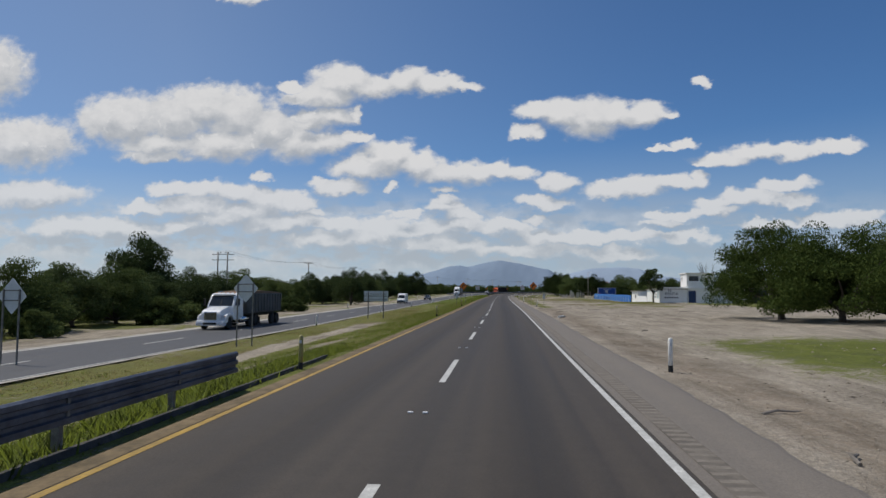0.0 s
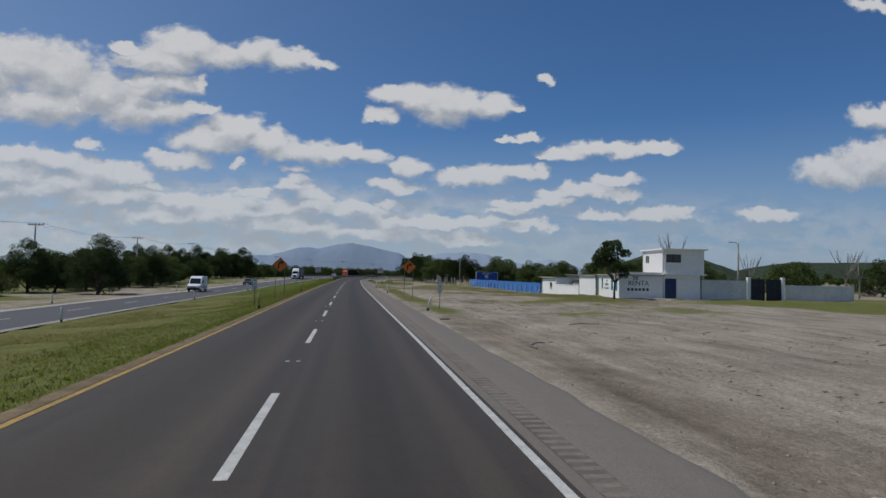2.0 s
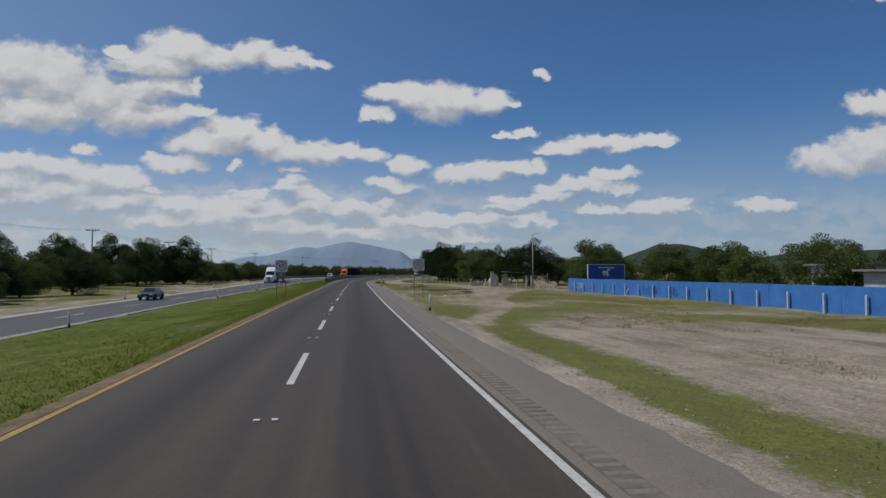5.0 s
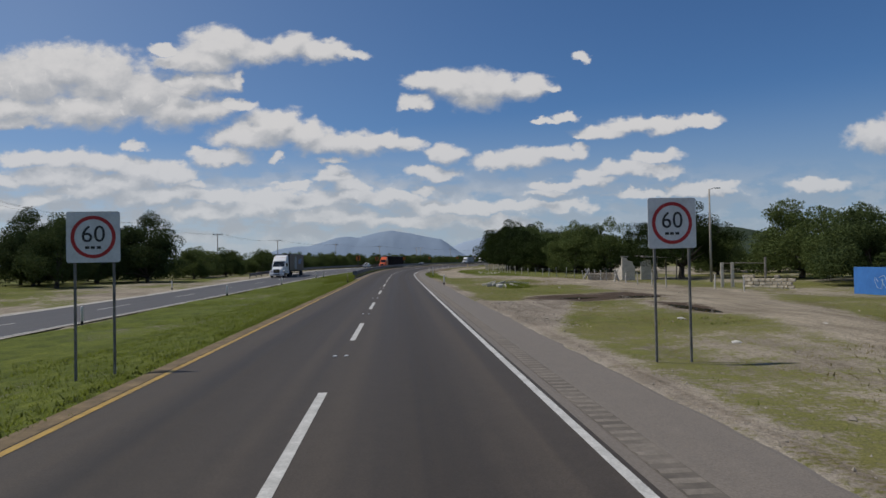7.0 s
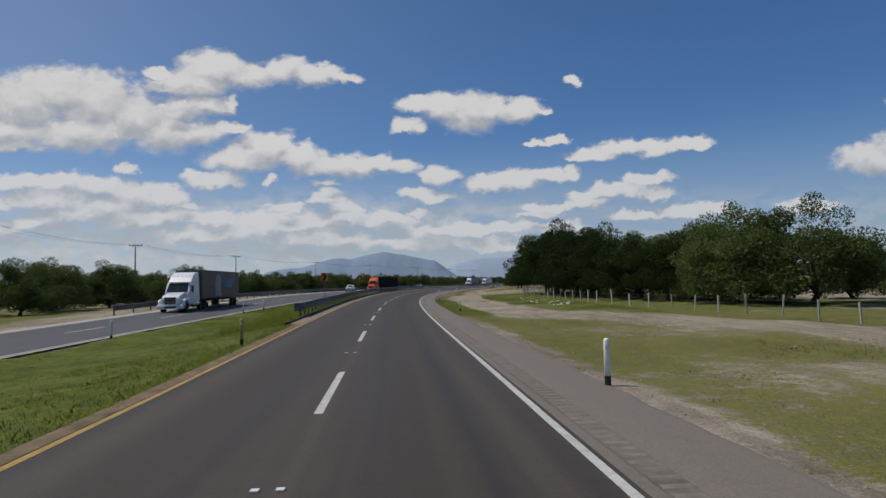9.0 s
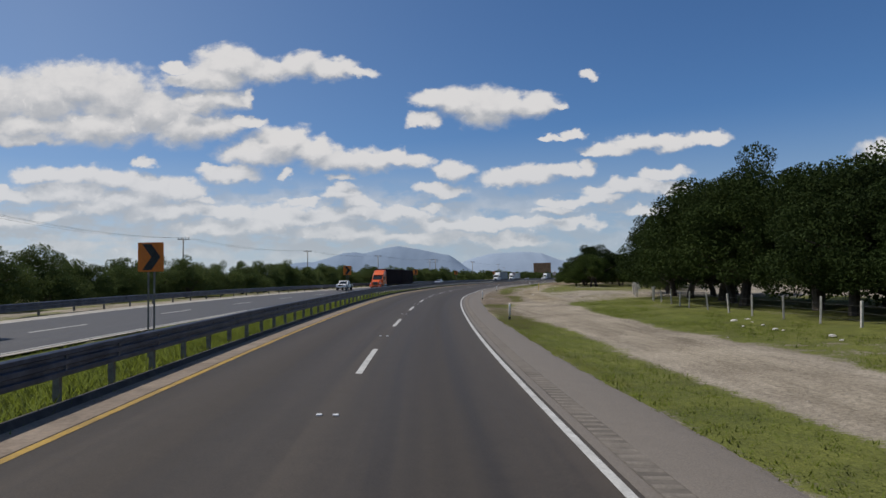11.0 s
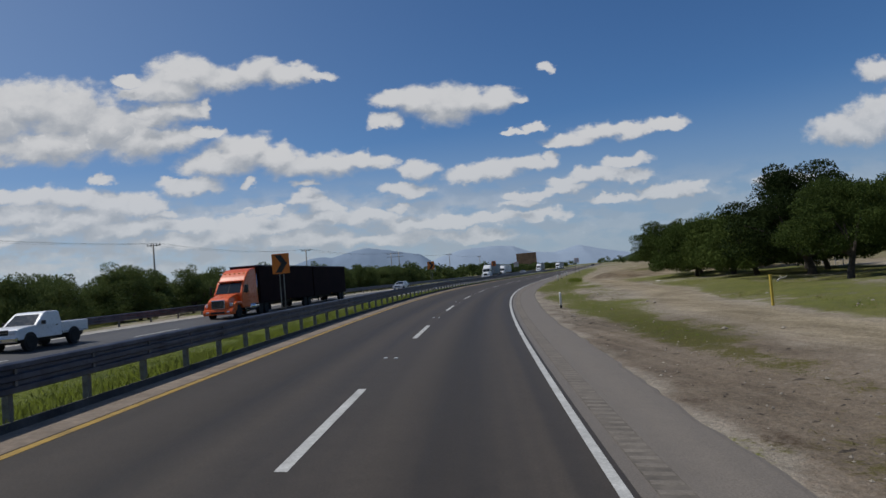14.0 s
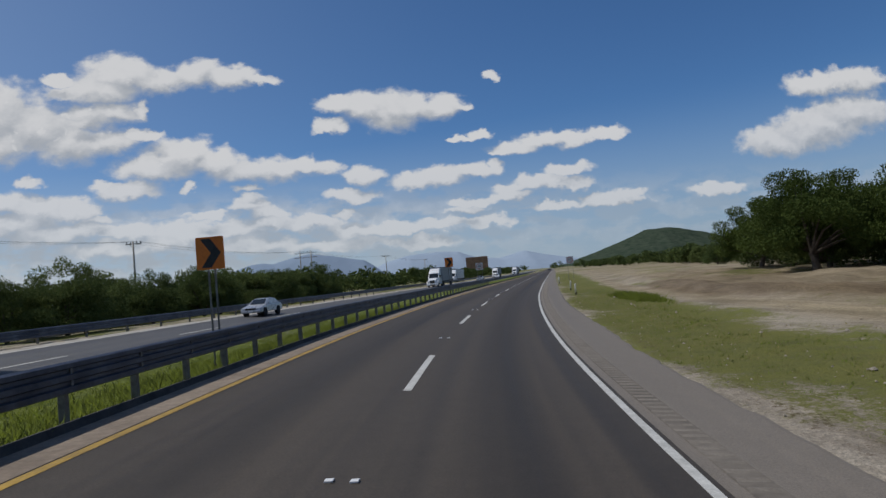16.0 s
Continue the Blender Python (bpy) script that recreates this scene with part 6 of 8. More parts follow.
wall_run("wall_south", "dusty white yard wall beyond the gate", 45.6, 115.8, 54.0, 116.2, 0.0, 1.95, 0.2, WALL_PALE, None, 5.0)
wall_run("wall_south", "short whitewashed wall beside the lot", 66.0, 118.0, 72.0, 117.0, 0.0, 2.0, 0.2, WALL_WHITE, None, 5.0)
hut = thing("shed", "dark low shed with a flat roof behind the wall", "shed", pose(40.0, 165.0, -0.3, 0, 0, 0))
part("wall", box(12.0, 6.0, 2.6, 0, 0, 0, 0.02), WALL_GREY, hut)
part("roof", box(13.0, 7.0, 0.15, 0, 0, 2.6, 0.02), ROOF_GREY, hut)
copy_thing(hut, pose(46.0, 146.0, 0.4, 0, 0, 8))
copy_thing(hut, pose(52.0, 186.0, 0.3, 0, 0, 4))

# ---- the blue wall, its props and the billboard ----
blue = wall_run("wall_blue", "long bright blue painted yard wall with light props", 28.2, 149.0, 29.4, 217.0, -0.45, 1.42, 0.18, WALL_BLUE, None, 3.5)
LIGHT_BLUE = surface("pale_blue_prop_paint", ((0.32, 0.44, 0.58), (0.46, 0.57, 0.70)), 2.0, 0.8, 0.05)
for k in range(19):
    d = 1.6 + 3.5 * k
    part("prop", box(0.16, 0.14, 1.45, d, 0.24, -0.5, 0.02), LIGHT_BLUE, blue, "pale blue concrete prop")
part("prop", box(0.12, 0.12, 1.6, 0, 0, 0, 0.02, None, pose(46.6, 0.55, -0.45, 28, 0, 0)), LIGHT_BLUE, blue, "slanting pale prop")
part("prop", box(0.12, 0.12, 1.7, 0, 0, 0, 0.02, None, pose(0.35, 0.6, -0.45, 30, 0, 0)), LIGHT_BLUE, blue, "slanting pale prop")
scribble = random.Random(3)
for k in range(26):
    d = scribble.uniform(33, 44) if k < 16 else scribble.uniform(60, 66)
    a = scribble.uniform(0, 360)
    pts = [(d + 0.5 * math.cos(radians(a + t * 60)) * (1 - t * 0.12), 0.097, 0.45 + 0.55 * math.sin(radians(a + t * 75)) * (1 - t * 0.1)) for t in range(6)]
    part("scribble", tube(pts, 0.022, 4), GRAFFITI_BLUE if k < 16 else LIGHT_BLUE, blue, "painted scribble that spells nothing")
billboard = thing("billboard", "blue billboard with white shapes and a pale rim", "billboard", pose(32.3, 210.2, 0.22, 0, 0, 15))
part("panel", box(5.9, 0.12, 2.0, 0, 0, 1.1, 0.01), surface("blue_poster", ((0.012, 0.05, 0.27), (0.02, 0.08, 0.36)), 0.8, 0.5, 0.0, spread=0.6), billboard)
bm = bmesh.new()
for x, z, w, h in ((0, 1.06, 6.0, 0.07), (0, 3.07, 6.0, 0.07), (-2.98, 1.1, 0.07, 2.0), (2.98, 1.1, 0.07, 2.0)):
    box(w, 0.16, h, x, 0, z, 0, bm)
part("rim", bm, SIGN_WHITE, billboard, "pale rim")
bm = bmesh.new()
for x, z, w, h in ((-0.2, 1.9, 0.9, 0.35), (-0.35, 1.6, 0.3, 0.5), (0.15, 1.55, 0.35, 0.35), (0.3, 2.3, 0.5, 0.2), (-0.1, 2.62, 2.6, 0.12)):
    box(w, 0.012, h, x, -0.068, z, 0, bm)
part("figure", bm, SIGN_WHITE, billboard, "white shapes of the poster")
part("badge", box(0.5, 0.012, 0.16, -2.4, -0.068, 1.3), SIGN_RED, billboard)
for x in (-2.2, 2.2):
    part("leg", box(0.14, 0.14, 1.7, x, 0.12, -0.5, 0.01), POST_STEEL, billboard)

# ---- ruin, fence and rubble beside the dirt lot ----
LIMEWASH = surface("flaking_limewash", ((0.40, 0.355, 0.285), (0.68, 0.63, 0.53)), 1.6, 0.95, 0.2, spread=0.5)
RUBBLE = surface("mortared_rubble_stone", ((0.37, 0.31, 0.23), (0.60, 0.53, 0.42)), 2.4, 0.95, 0.25, per_object=0.3)
ruin = thing("ruin", "broken whitewashed walls of a hut under a sagging roof sheet", "ruin", pose(26.3, 248.0, -0.25, 0, 0, -4))
part("wall_stub", prism([(-0.75, 0), (0.75, 0), (0.78, 1.5), (0.55, 1.75), (0.5, 2.1), (-0.05, 2.2), (-0.2, 2.5), (-0.72, 2.62)], 0.25), LIMEWASH, ruin, m=pose(-1.1, 0, 0))
part("wall_stub", prism([(-0.6, 0), (0.6, 0), (0.62, 1.2), (0.55, 2.2), (0.0, 2.3), (-0.15, 2.1), (-0.58, 2.05)], 0.25), LIMEWASH, ruin, m=pose(1.0, 0.2, 0))
part("wall_stub", prism([(-1.4, 0), (1.4, 0), (1.4, 1.0), (0.9, 1.3), (0.1, 0.8), (-0.7, 1.5), (-1.4, 1.8)], 0.25, axis="x"), LIMEWASH, ruin, m=pose(-1.7, 1.55, 0))
part("lintel", box(0.8, 0.3, 0.12, -1.5, 0, 2.6, 0.03), CONCRETE, ruin)
part("roof_sheet", box(4.4, 3.0, 0.05, 2.8, 1.8, 2.55, 0, None, pose(0, 0, 0, 4, 2, 0)), ROOF_GREY, ruin)
for x, lean in ((2.0, 0.5), (2.4, -0.25), (3.4, 0.05), (4.6, 0.1)):
    part("roof_post", tube([(x, 0.4, -0.1), (x + lean, 0.5, 2.5)], 0.07, 7), WOOD_GREY, ruin)


def stone_wall(label, m, long, tall, seed):
    """A broken wall of separate rough stones laid in courses."""
    root = thing("stone_wall", label, "wall", m)
    rng = random.Random(seed)
    level, course = -0.2, 0
    while level < tall:
        h = rng.uniform(0.20, 0.30)
        x = -long / 2 + (0.15 if course % 2 else 0.0)
        while x < long / 2:
            w = rng.uniform(0.28, 0.62)
            worn = tall * (0.62 + 0.38 * noise.noise(Vector((x * 0.9, seed, 0)))) if course > 1 else tall
            if level < worn:
                part("stone", box(w - 0.03, 0.34 + rng.uniform(-0.05, 0.05), h - 0.02, 0, 0, 0, 0.055), RUBBLE, root, m=pose(x + w / 2, rng.uniform(-0.03, 0.03), level, rng.uniform(-4, 4), rng.uniform(-6, 6), rng.uniform(-7, 7)))
            x += w
        level, course = level + h, course + 1
    part("core", prism([(-long / 2, -0.3), (long / 2, -0.3), (long / 2, tall * 0.45), (-long / 2, tall * 0.4)], 0.22), BEIGE, root, "mortar core")
    return root


stone_wall("low broken stone wall beside a gate post", pose(28.6, 226.0, -0.35, 0, 0, -52), 3.8, 1.25, 3)
stone_wall("low heap-like stone wall beside a ruined hut", pose(23.0, 250.5, -0.25, 0, 0, -4), 3.6, 1.05, 6)
gate = thing("gate_posts", "pair of whitewashed gate posts joined by a thin rail", "gate", pose(26.5, 228.4, -0.35, 0, 0, -20))
for x in (-0.35, 0.45):
    part("post", box(0.24, 0.24, 2.3, x, 0, -0.2, 0.03), LIMEWASH, gate)
part("rail", tube([(-0.3, 0.05, 2.02), (1.2, 0.05, 2.06), (3.0, 0.1, 2.0)], 0.03, 6), WOOD_GREY, gate)
part("post", tube([(3.0, 0.1, -0.2), (3.02, 0.1, 2.5)], 0.09, 8), WOOD_GREY, gate, "grey timber post")

FENCE = surface("pale_concrete_post", ((0.34, 0.32, 0.28), (0.60, 0.57, 0.51)), 3.0, 0.9, 0.06, per_object=0.25)


def fence(path, spacing, label, tall=1.35, wires=3):
    """A leaning line of pale posts with strands of wire."""
    root = thing("wire_fence", label, "fence", pose(0, 0, 0))
    tops = []
    for (x0, y0), (x1, y1) in zip(path, path[1:]):
        n = max(1, int(math.hypot(x1 - x0, y1 - y0) / spacing))
        for k in range(n):
            x, y = x0 + (x1 - x0) * k / n + rough.uniform(-0.1, 0.1), y0 + (y1 - y0) * k / n
            h = tall * rough.uniform(0.85, 1.15)
            g = float(ground_z(x, y))
            part("fence_post", box(0.09, 0.09, h + 0.3, 0, 0, -0.3, 0.012), FENCE, root, m=pose(x, y, g, rough.uniform(-4, 4), rough.uniform(-5, 5), rough.uniform(0, 90)))
            tops.append((x, y, g))
    for z in np.linspace(0.35, tall - 0.2, wires):
        part("wire", tube([(x, y, g + z) for x, y, g in tops], 0.006, 3), POST_STEEL, root)
    return root


fence([(24.5, 222.0), (22.3, 231.0), (21.8, 243.0), (22.3, 256.0), (19.6, 272.0), (17.9, 284.0), (17.9, 300.0), (18.3, 312.0), (18.9, 321.0), (21.2, 333.0), (24.0, 341.0)], 2.6, "wire fence on pale crooked posts in front of the trees", 1.15)
fence([(24.0, 345.0), (27.4, 355.5), (34.0, 371.5), (40.6, 388.0)], 1.3, "close row of pale fence posts beside a dirt track", 1.25, 2)
fence([(52.0, 418.0), (60.0, 440.0), (72.0, 470.0), (90.0, 520.0)], 2.0, "far row of pale fence posts in front of the trees", 1.3, 2)

brace = thing("fence_brace", "leaning whitewashed corner braces of a fence", "fence brace", stand(20.9, 249.8))
for a, x in ((28, -0.45), (-28, 0.45)):
    part("leg", box(0.16, 0.14, 1.6, 0, 0, -0.1, 0.015, None, pose(x, 0, 0, 0, a, 0)), FENCE, brace)
copy_thing(brace, stand(22.9, 245.5, 40))
YELLOW = surface("worn_yellow_paint", ((0.42, 0.30, 0.04), (0.60, 0.44, 0.07)), 3.0, 0.6, 0.03)
yellow = thing("marker_post", "slim yellow steel marker post beside the dirt track", "post", stand(21.8, 384.6))
part("upright", box(0.09, 0.09, 1.5, 0, 0, -0.2, 0.012), YELLOW, yellow)
part("cap", box(0.11, 0.11, 0.05, 0, 0, 1.30, 0.012), YELLOW, yellow)
branch = thing("fallen_branch", "pale dead branch lying in the grass under the trees", "branch", stand(33.0, 400.5, 35))
part("limb", tube([(-0.95, 0, 0.05), (-0.3, 0.1, 0.16), (0.4, 0.02, 0.20), (1.0, 0.12, 0.30)], [0.07, 0.06, 0.05, 0.02], 8), FENCE, branch)
part("twig", tube([(0.1, 0.05, 0.18), (0.4, 0.35, 0.30), (0.6, 0.55, 0.26)], [0.035, 0.025, 0.01], 6), FENCE, branch)


# ---- vehicles on the other carriageway; local y points forwards, the front bumper is at y = 0 ----
def car_paint(name, colour, rough_=0.3, metal=0.0):
    light = tuple(min(1, c * 1.12) for c in colour)
    return surface(name, (colour, light), 0.8, rough_, 0.0, metal=metal, coat=0.25, mottle=0.03)


RUBBER = surface("tyre_rubber", ((0.012, 0.012, 0.012), (0.028, 0.027, 0.026)), 5.0, 0.85, 0.05)
RIM = surface("wheel_alloy", ((0.30, 0.30, 0.31), (0.45, 0.45, 0.46)), 4.0, 0.35, 0.0, metal=0.8)
CHROME = surface("chrome", ((0.55, 0.55, 0.56), (0.66, 0.66, 0.67)), 2.0, 0.15, 0.0, metal=1.0)
CHASSIS = surface("black_chassis", ((0.012, 0.012, 0.012), (0.035, 0.033, 0.03)), 2.0, 0.7, 0.03)
CAR_GLASS = surface("tinted_vehicle_glass", ((0.010, 0.013, 0.015), (0.022, 0.026, 0.028)), 1.0, 0.06, 0.0, spec=0.7)
LAMP = surface("headlamp_glass", ((0.55, 0.56, 0.58), (0.70, 0.71, 0.72)), 6.0, 0.12, 0.0, spec=0.8)
AMBER = surface("amber_lamp", ((0.60, 0.22, 0.02), (0.70, 0.28, 0.03)), 6.0, 0.25, 0.0)
PAINT_VAN = car_paint("white_van_paint", (0.72, 0.73, 0.74))
PAINT_ORANGE = car_paint("orange_truck_paint", (0.66, 0.10, 0.012))
PAINT_RED_DARK = surface("dark_red_trailer_side", ((0.011, 0.0045, 0.006), (0.020, 0.008, 0.009)), 0.4, 0.85, 0.02, spec=0.1)
PAINT_SILVER = car_paint("silver_car_paint", (0.42, 0.43, 0.45), 0.3, 0.6)
PAINT_DARK = car_paint("dark_grey_car_paint", (0.05, 0.055, 0.06))
TARP = surface("brown_load_tarpaulin", ((0.12, 0.075, 0.05), (0.22, 0.15, 0.10)), 1.5, 0.9, 0.2)
STEEL_DARK = surface("dark_grey_dump_body", ((0.045, 0.05, 0.055), (0.085, 0.09, 0.095)), 0.8, 0.6, 0.04)
POSTER = surface("printed_trailer_side", ((0.060, 0.046, 0.040), (0.095, 0.070, 0.058), (0.075, 0.060, 0.056)), 0.35, 0.5, 0.0, spread=0.5)
PRINT_PALE = surface("pale_blue_print", ((0.16, 0.21, 0.25), (0.30, 0.35, 0.38)), 0.8, 0.5, 0.0, spread=0.6)
PRINT_BLUE = surface("blue_print", ((0.05, 0.12, 0.30), (0.09, 0.19, 0.40)), 1.0, 0.5, 0.0)
PAINT_GREY_BOX = surface("grey_trailer_side", ((0.22, 0.24, 0.26), (0.32, 0.34, 0.36)), 0.5, 0.5, 0.02)


def lathe(profile, n=20):
    """A ring turned round the x axis from (x, radius) pairs."""
    bm = bmesh.new()
    rings = [[bm.verts.new((x, r * math.cos(2 * math.pi * k / n), r * math.sin(2 * math.pi * k / n))) for k in range(n)] for x, r in profile]
    for a, b in zip(rings, rings[1:]):
        for k in range(n):
            bm.faces.new((a[k], a[(k + 1) % n], b[(k + 1) % n], b[k]))
    bm.faces.new(rings[0][::-1])
    bm.faces.new(rings[-1])
    bmesh.ops.recalc_face_normals(bm, faces=bm.faces)
    return bm


def mesh_of(name, bm, material, smooth=False):
    me = bpy.data.meshes.new(name)
    bm.normal_update()
    bm.to_mesh(me)
    bm.free()
    if smooth:
        me.shade_smooth()
    me.materials.append(material)
    return me


def wheel_set(r, w):
    tyre = mesh_of("tyre", lathe([(-w / 2, r * 0.6), (-w / 2, r * 0.93), (-w * 0.38, r), (w * 0.38, r), (w / 2, r * 0.93), (w / 2, r * 0.6)]), RUBBER)
    rim = mesh_of("rim", lathe([(-w * 0.46, r * 0.6), (-w * 0.46, r * 0.5), (-w * 0.3, r * 0.2), (w * 0.3, r * 0.2), (w * 0.46, r * 0.5), (w * 0.46, r * 0.6)], 16), RIM)
    return tyre, rim


TRUCK_WHEEL, CAR_WHEEL = wheel_set(0.51, 0.30), wheel_set(0.33, 0.21)


def wheel(root, meshes, x, y, r):
    hub = part("wheel", meshes[0], None, root, m=pose(x, y, r))
    part("rim", meshes[1], None, hub)


def smooth_prism(outline, width, bevel, top_in=0.0, z0=0.0, z1=1.0):
    """A side outline (y, z) given width, its top drawn in, its edges rounded."""
    bm = prism(outline, width, None, "x")
    for v in bm.verts:
        t = min(max((v.co.z - z0) / (z1 - z0), 0), 1)
        v.co.x *= 1 - top_in * t
    bmesh.ops.bevel(bm, geom=list(bm.edges), offset=bevel, segments=2, affect="EDGES", profile=0.6)
    return bm


def tractor(root, paint, roof_high=True, accent=None):
    """A long-nosed tractor unit, about 7 m: hood, cab with sleeper, grille, visor, tanks and ten wheels."""
    part("chassis", box(0.9, 7.0, 0.3, 0, -3.6, 0.62, 0.03), CHASSIS, root)
    nose = [(-0.16, 0.62), (-0.04, 0.80), (-0.05, 1.30), (-0.16, 1.50), (-0.45, 1.64), (-1.2, 1.78), (-1.95, 1.88), (-1.95, 0.7)]
    part("hood", smooth_prism(nose, 1.80, 0.10, 0.14, 0.7, 1.9), paint, root)
    for x in (-0.95, 0.95):
        part("fender", smooth_prism([(-0.22, 0.50), (-0.22, 0.95), (-0.40, 1.16), (-0.75, 1.28), (-1.45, 1.28), (-1.85, 1.08), (-2.0, 0.80), (-1.78, 0.78), (-1.5, 1.06), (-0.85, 1.06), (-0.66, 0.60)], 0.54, 0.06), paint, root, m=pose(x, 0, 0))
        lamp = part("headlight", box(0.38, 0.18, 0.26, x * 0.93, -0.26, 0.94, 0.06), LAMP, root)
        part("turn_lamp", box(0.10, 0.12, 0.18, x * 1.14, -0.34, 0.97, 0.03), AMBER, lamp)
    bumper = part("bumper", smooth_prism([(0.06, 0.34), (0.10, 0.56), (0.02, 0.78), (-0.42, 0.80), (-0.42, 0.34)], 2.38, 0.06), accent or paint, root)
    part("air_dam", box(1.1, 0.04, 0.16, 0, 0.10, 0.44, 0.01), CHASSIS, bumper)
    for x in (-0.82, 0.82):
        part("fog_lamp", box(0.22, 0.05, 0.12, x, 0.085, 0.50, 0.02), LAMP, bumper)
    grille = part("grille", box(1.08, 0.10, 0.66, 0, -0.05, 0.80, 0.05), CHROME, root, "chrome-framed grille")
    part("mesh", box(0.94, 0.03, 0.54, 0, 0.0, 0.86, 0.01), CHASSIS, grille, "dark grille mesh")
    for k in range(4):
        part("slat", box(0.92, 0.03, 0.022, 0, 0.025, 0.94 + 0.12 * k), CHROME, grille)
    cab = [(-1.80, 0.72), (-1.80, 1.86), (-2.10, 2.28), (-2.42, 2.74), (-2.66, 2.92)] + ([(-3.0, 3.22), (-3.5, 3.60), (-4.0, 3.80), (-5.1, 3.90)] if roof_high else [(-3.2, 3.02), (-3.9, 3.02)])
    back = -5.1 if roof_high else -3.9
    part("cab", smooth_prism(cab + [(back, 0.72)], 2.36, 0.10, 0.12, 1.8, 4.2), paint, root)
    part("windscreen", prism([(-1.02, 0), (1.02, 0), (0.93, 1.02), (-0.93, 1.02)], 0.03), CAR_GLASS, root, m=pose(0, -1.84, 1.90, 34.8, 0, 0))
    part("windscreen_post", box(0.05, 0.03, 1.0, 0, 0, 0.0), CHASSIS, root, m=pose(0, -1.825, 1.90, 34.8, 0, 0))
    part("sun_visor", box(2.0, 0.34, 0.05, 0, -2.44, 2.84, 0.02), accent or paint, root)
    for x in (-1, 1):
        door = part("door", prism([(-1.98, 0.86), (-1.98, 1.88), (-2.42, 2.60), (-3.24, 2.62), (-3.24, 0.86)], 0.012, axis="x"), paint, root, m=pose(x * 1.182, 0, 0, 0, -x * 1.0, 0))
        part("side_window", prism([(-2.12, 1.94), (-2.48, 2.50), (-3.14, 2.52), (-3.14, 1.94)], 0.012, axis="x"), CAR_GLASS, door, m=pose(x * 0.008, 0, 0))
        part("handle", box(0.02, 0.16, 0.04, x * 0.012, -3.06, 1.72), CHROME, door)
        mirror = part("mirror", box(0.14, 0.16, 0.66, x * 1.46, -2.02, 1.86, 0.04), CHASSIS, root)
        part("mirror_arm", box(0.34, 0.04, 0.04, x * 1.28, -2.02, 2.40), CHASSIS, mirror)
        part("step", box(0.34, 0.5, 0.05, x * 1.05, -2.6, 0.46, 0.01), CHROME, root)
        part("fuel_tank", tube([(x * 0.98, -3.3, 0.72), (x * 0.98, -3.34, 0.72), (x * 0.98, -4.76, 0.72), (x * 0.98, -4.8, 0.72)], [0.26, 0.32, 0.32, 0.26], 16), CHROME, root, smooth=True)
        part("exhaust_stack", tube([(x * 1.02, back - 0.12, 1.0), (x * 1.02, back - 0.12, 3.4 if roof_high else 3.1)], 0.07, 10), CHROME, root, smooth=True)
        part("mud_flap", box(0.56, 0.02, 0.6, x * 0.98, -7.52, 0.22), CHASSIS, root)
        wheel(root, TRUCK_WHEEL, x * 1.0, -1.15, 0.51)
        for y in (-5.6, -6.9):
            wheel(root, TRUCK_WHEEL, x * 0.98, y, 0.51)
    for x in (-0.8, -0.4, 0, 0.4, 0.8):
        part("roof_lamp", box(0.12, 0.08, 0.06, x, -2.86 if not roof_high else -3.3, 2.97 if not roof_high else 3.46, 0.02), AMBER, root)


def box_trailer(root, y0, length, side, low=1.15, high=4.05, ribs=True):
    body = part("trailer_body", box(2.55, length, high - low, 0, y0 - length / 2, low, 0.04), side, root)
    if ribs:
        rib = mesh_of("rib", box(0.03, 0.06, high - low - 0.2), side)
        n = int(length / 1.2)
        for k in range(n):
            for x in (-1.285, 1.285):
                part("rib", rib, None, body, m=pose(x, y0 - 0.6 - (length - 1.2) * k / max(n - 1, 1), low + 0.1))
    part("top_rail", box(2.62, length, 0.09, 0, y0 - length / 2, high - 0.02, 0.02), GALVANISED, body)
    part("chassis", box(1.0, length - 0.6, 0.26, 0, y0 - length / 2, low - 0.27, 0.02), CHASSIS, root)
    for x in (-0.7, 0.7):
        part("landing_leg", box(0.12, 0.12, 0.75, x, y0 - 3.0, 0.3, 0.01), CHASSIS, root)
    for x in (-1, 1):
        for y in (y0 - length + 1.3, y0 - length + 2.6):
            wheel(root, TRUCK_WHEEL, x * 1.05, y, 0.51)
        part("side_skirt_lamp", box(0.03, 0.12, 0.06, x * 1.29, y0 - length / 2, low + 0.03), AMBER, root)
    part("under_rail", box(2.4, 0.1, 0.12, 0, y0 - length + 0.1, 0.5, 0.01), CHASSIS, root)


def on_far_lane(s, off=6.3, up=0.03):
    l = float(left_near(s)) - off
    return Matrix.Translation(spot(s, l, up)) @ pose(0, 0, 0, 0, 0, heading(s) + 180)


truck = thing("dump_truck", "white long-nosed truck pulling a dark ribbed dump trailer", "truck", on_far_lane(50.5))
PAINT_TRUCK = car_paint("white_truck_paint", (0.70, 0.71, 0.72))
tractor(truck, PAINT_TRUCK, False)
tub = part("dump_body", smooth_prism([(-4.6, 1.2), (-4.4, 2.95), (-13.4, 2.95), (-13.2, 1.2)], 2.5, 0.05), STEEL_DARK, truck, "dark ribbed steel tub")
rib = mesh_of("rib", box(0.08, 0.1, 1.6), STEEL_DARK)
for k in range(12):
    for x in (-1.27, 1.27):
        part("rib", rib, None, tub, m=pose(x, -4.9 - 0.73 * k, 1.28))
part("load_cover", smooth_prism([(-4.6, 2.9), (-4.8, 3.12), (-8.0, 3.22), (-13.0, 3.05), (-13.3, 2.9)], 2.3, 0.06), TARP, truck, "brown tarpaulin over the load")
part("chassis", box(1.0, 8.6, 0.3, 0, -9.0, 0.85, 0.02), CHASSIS, truck)
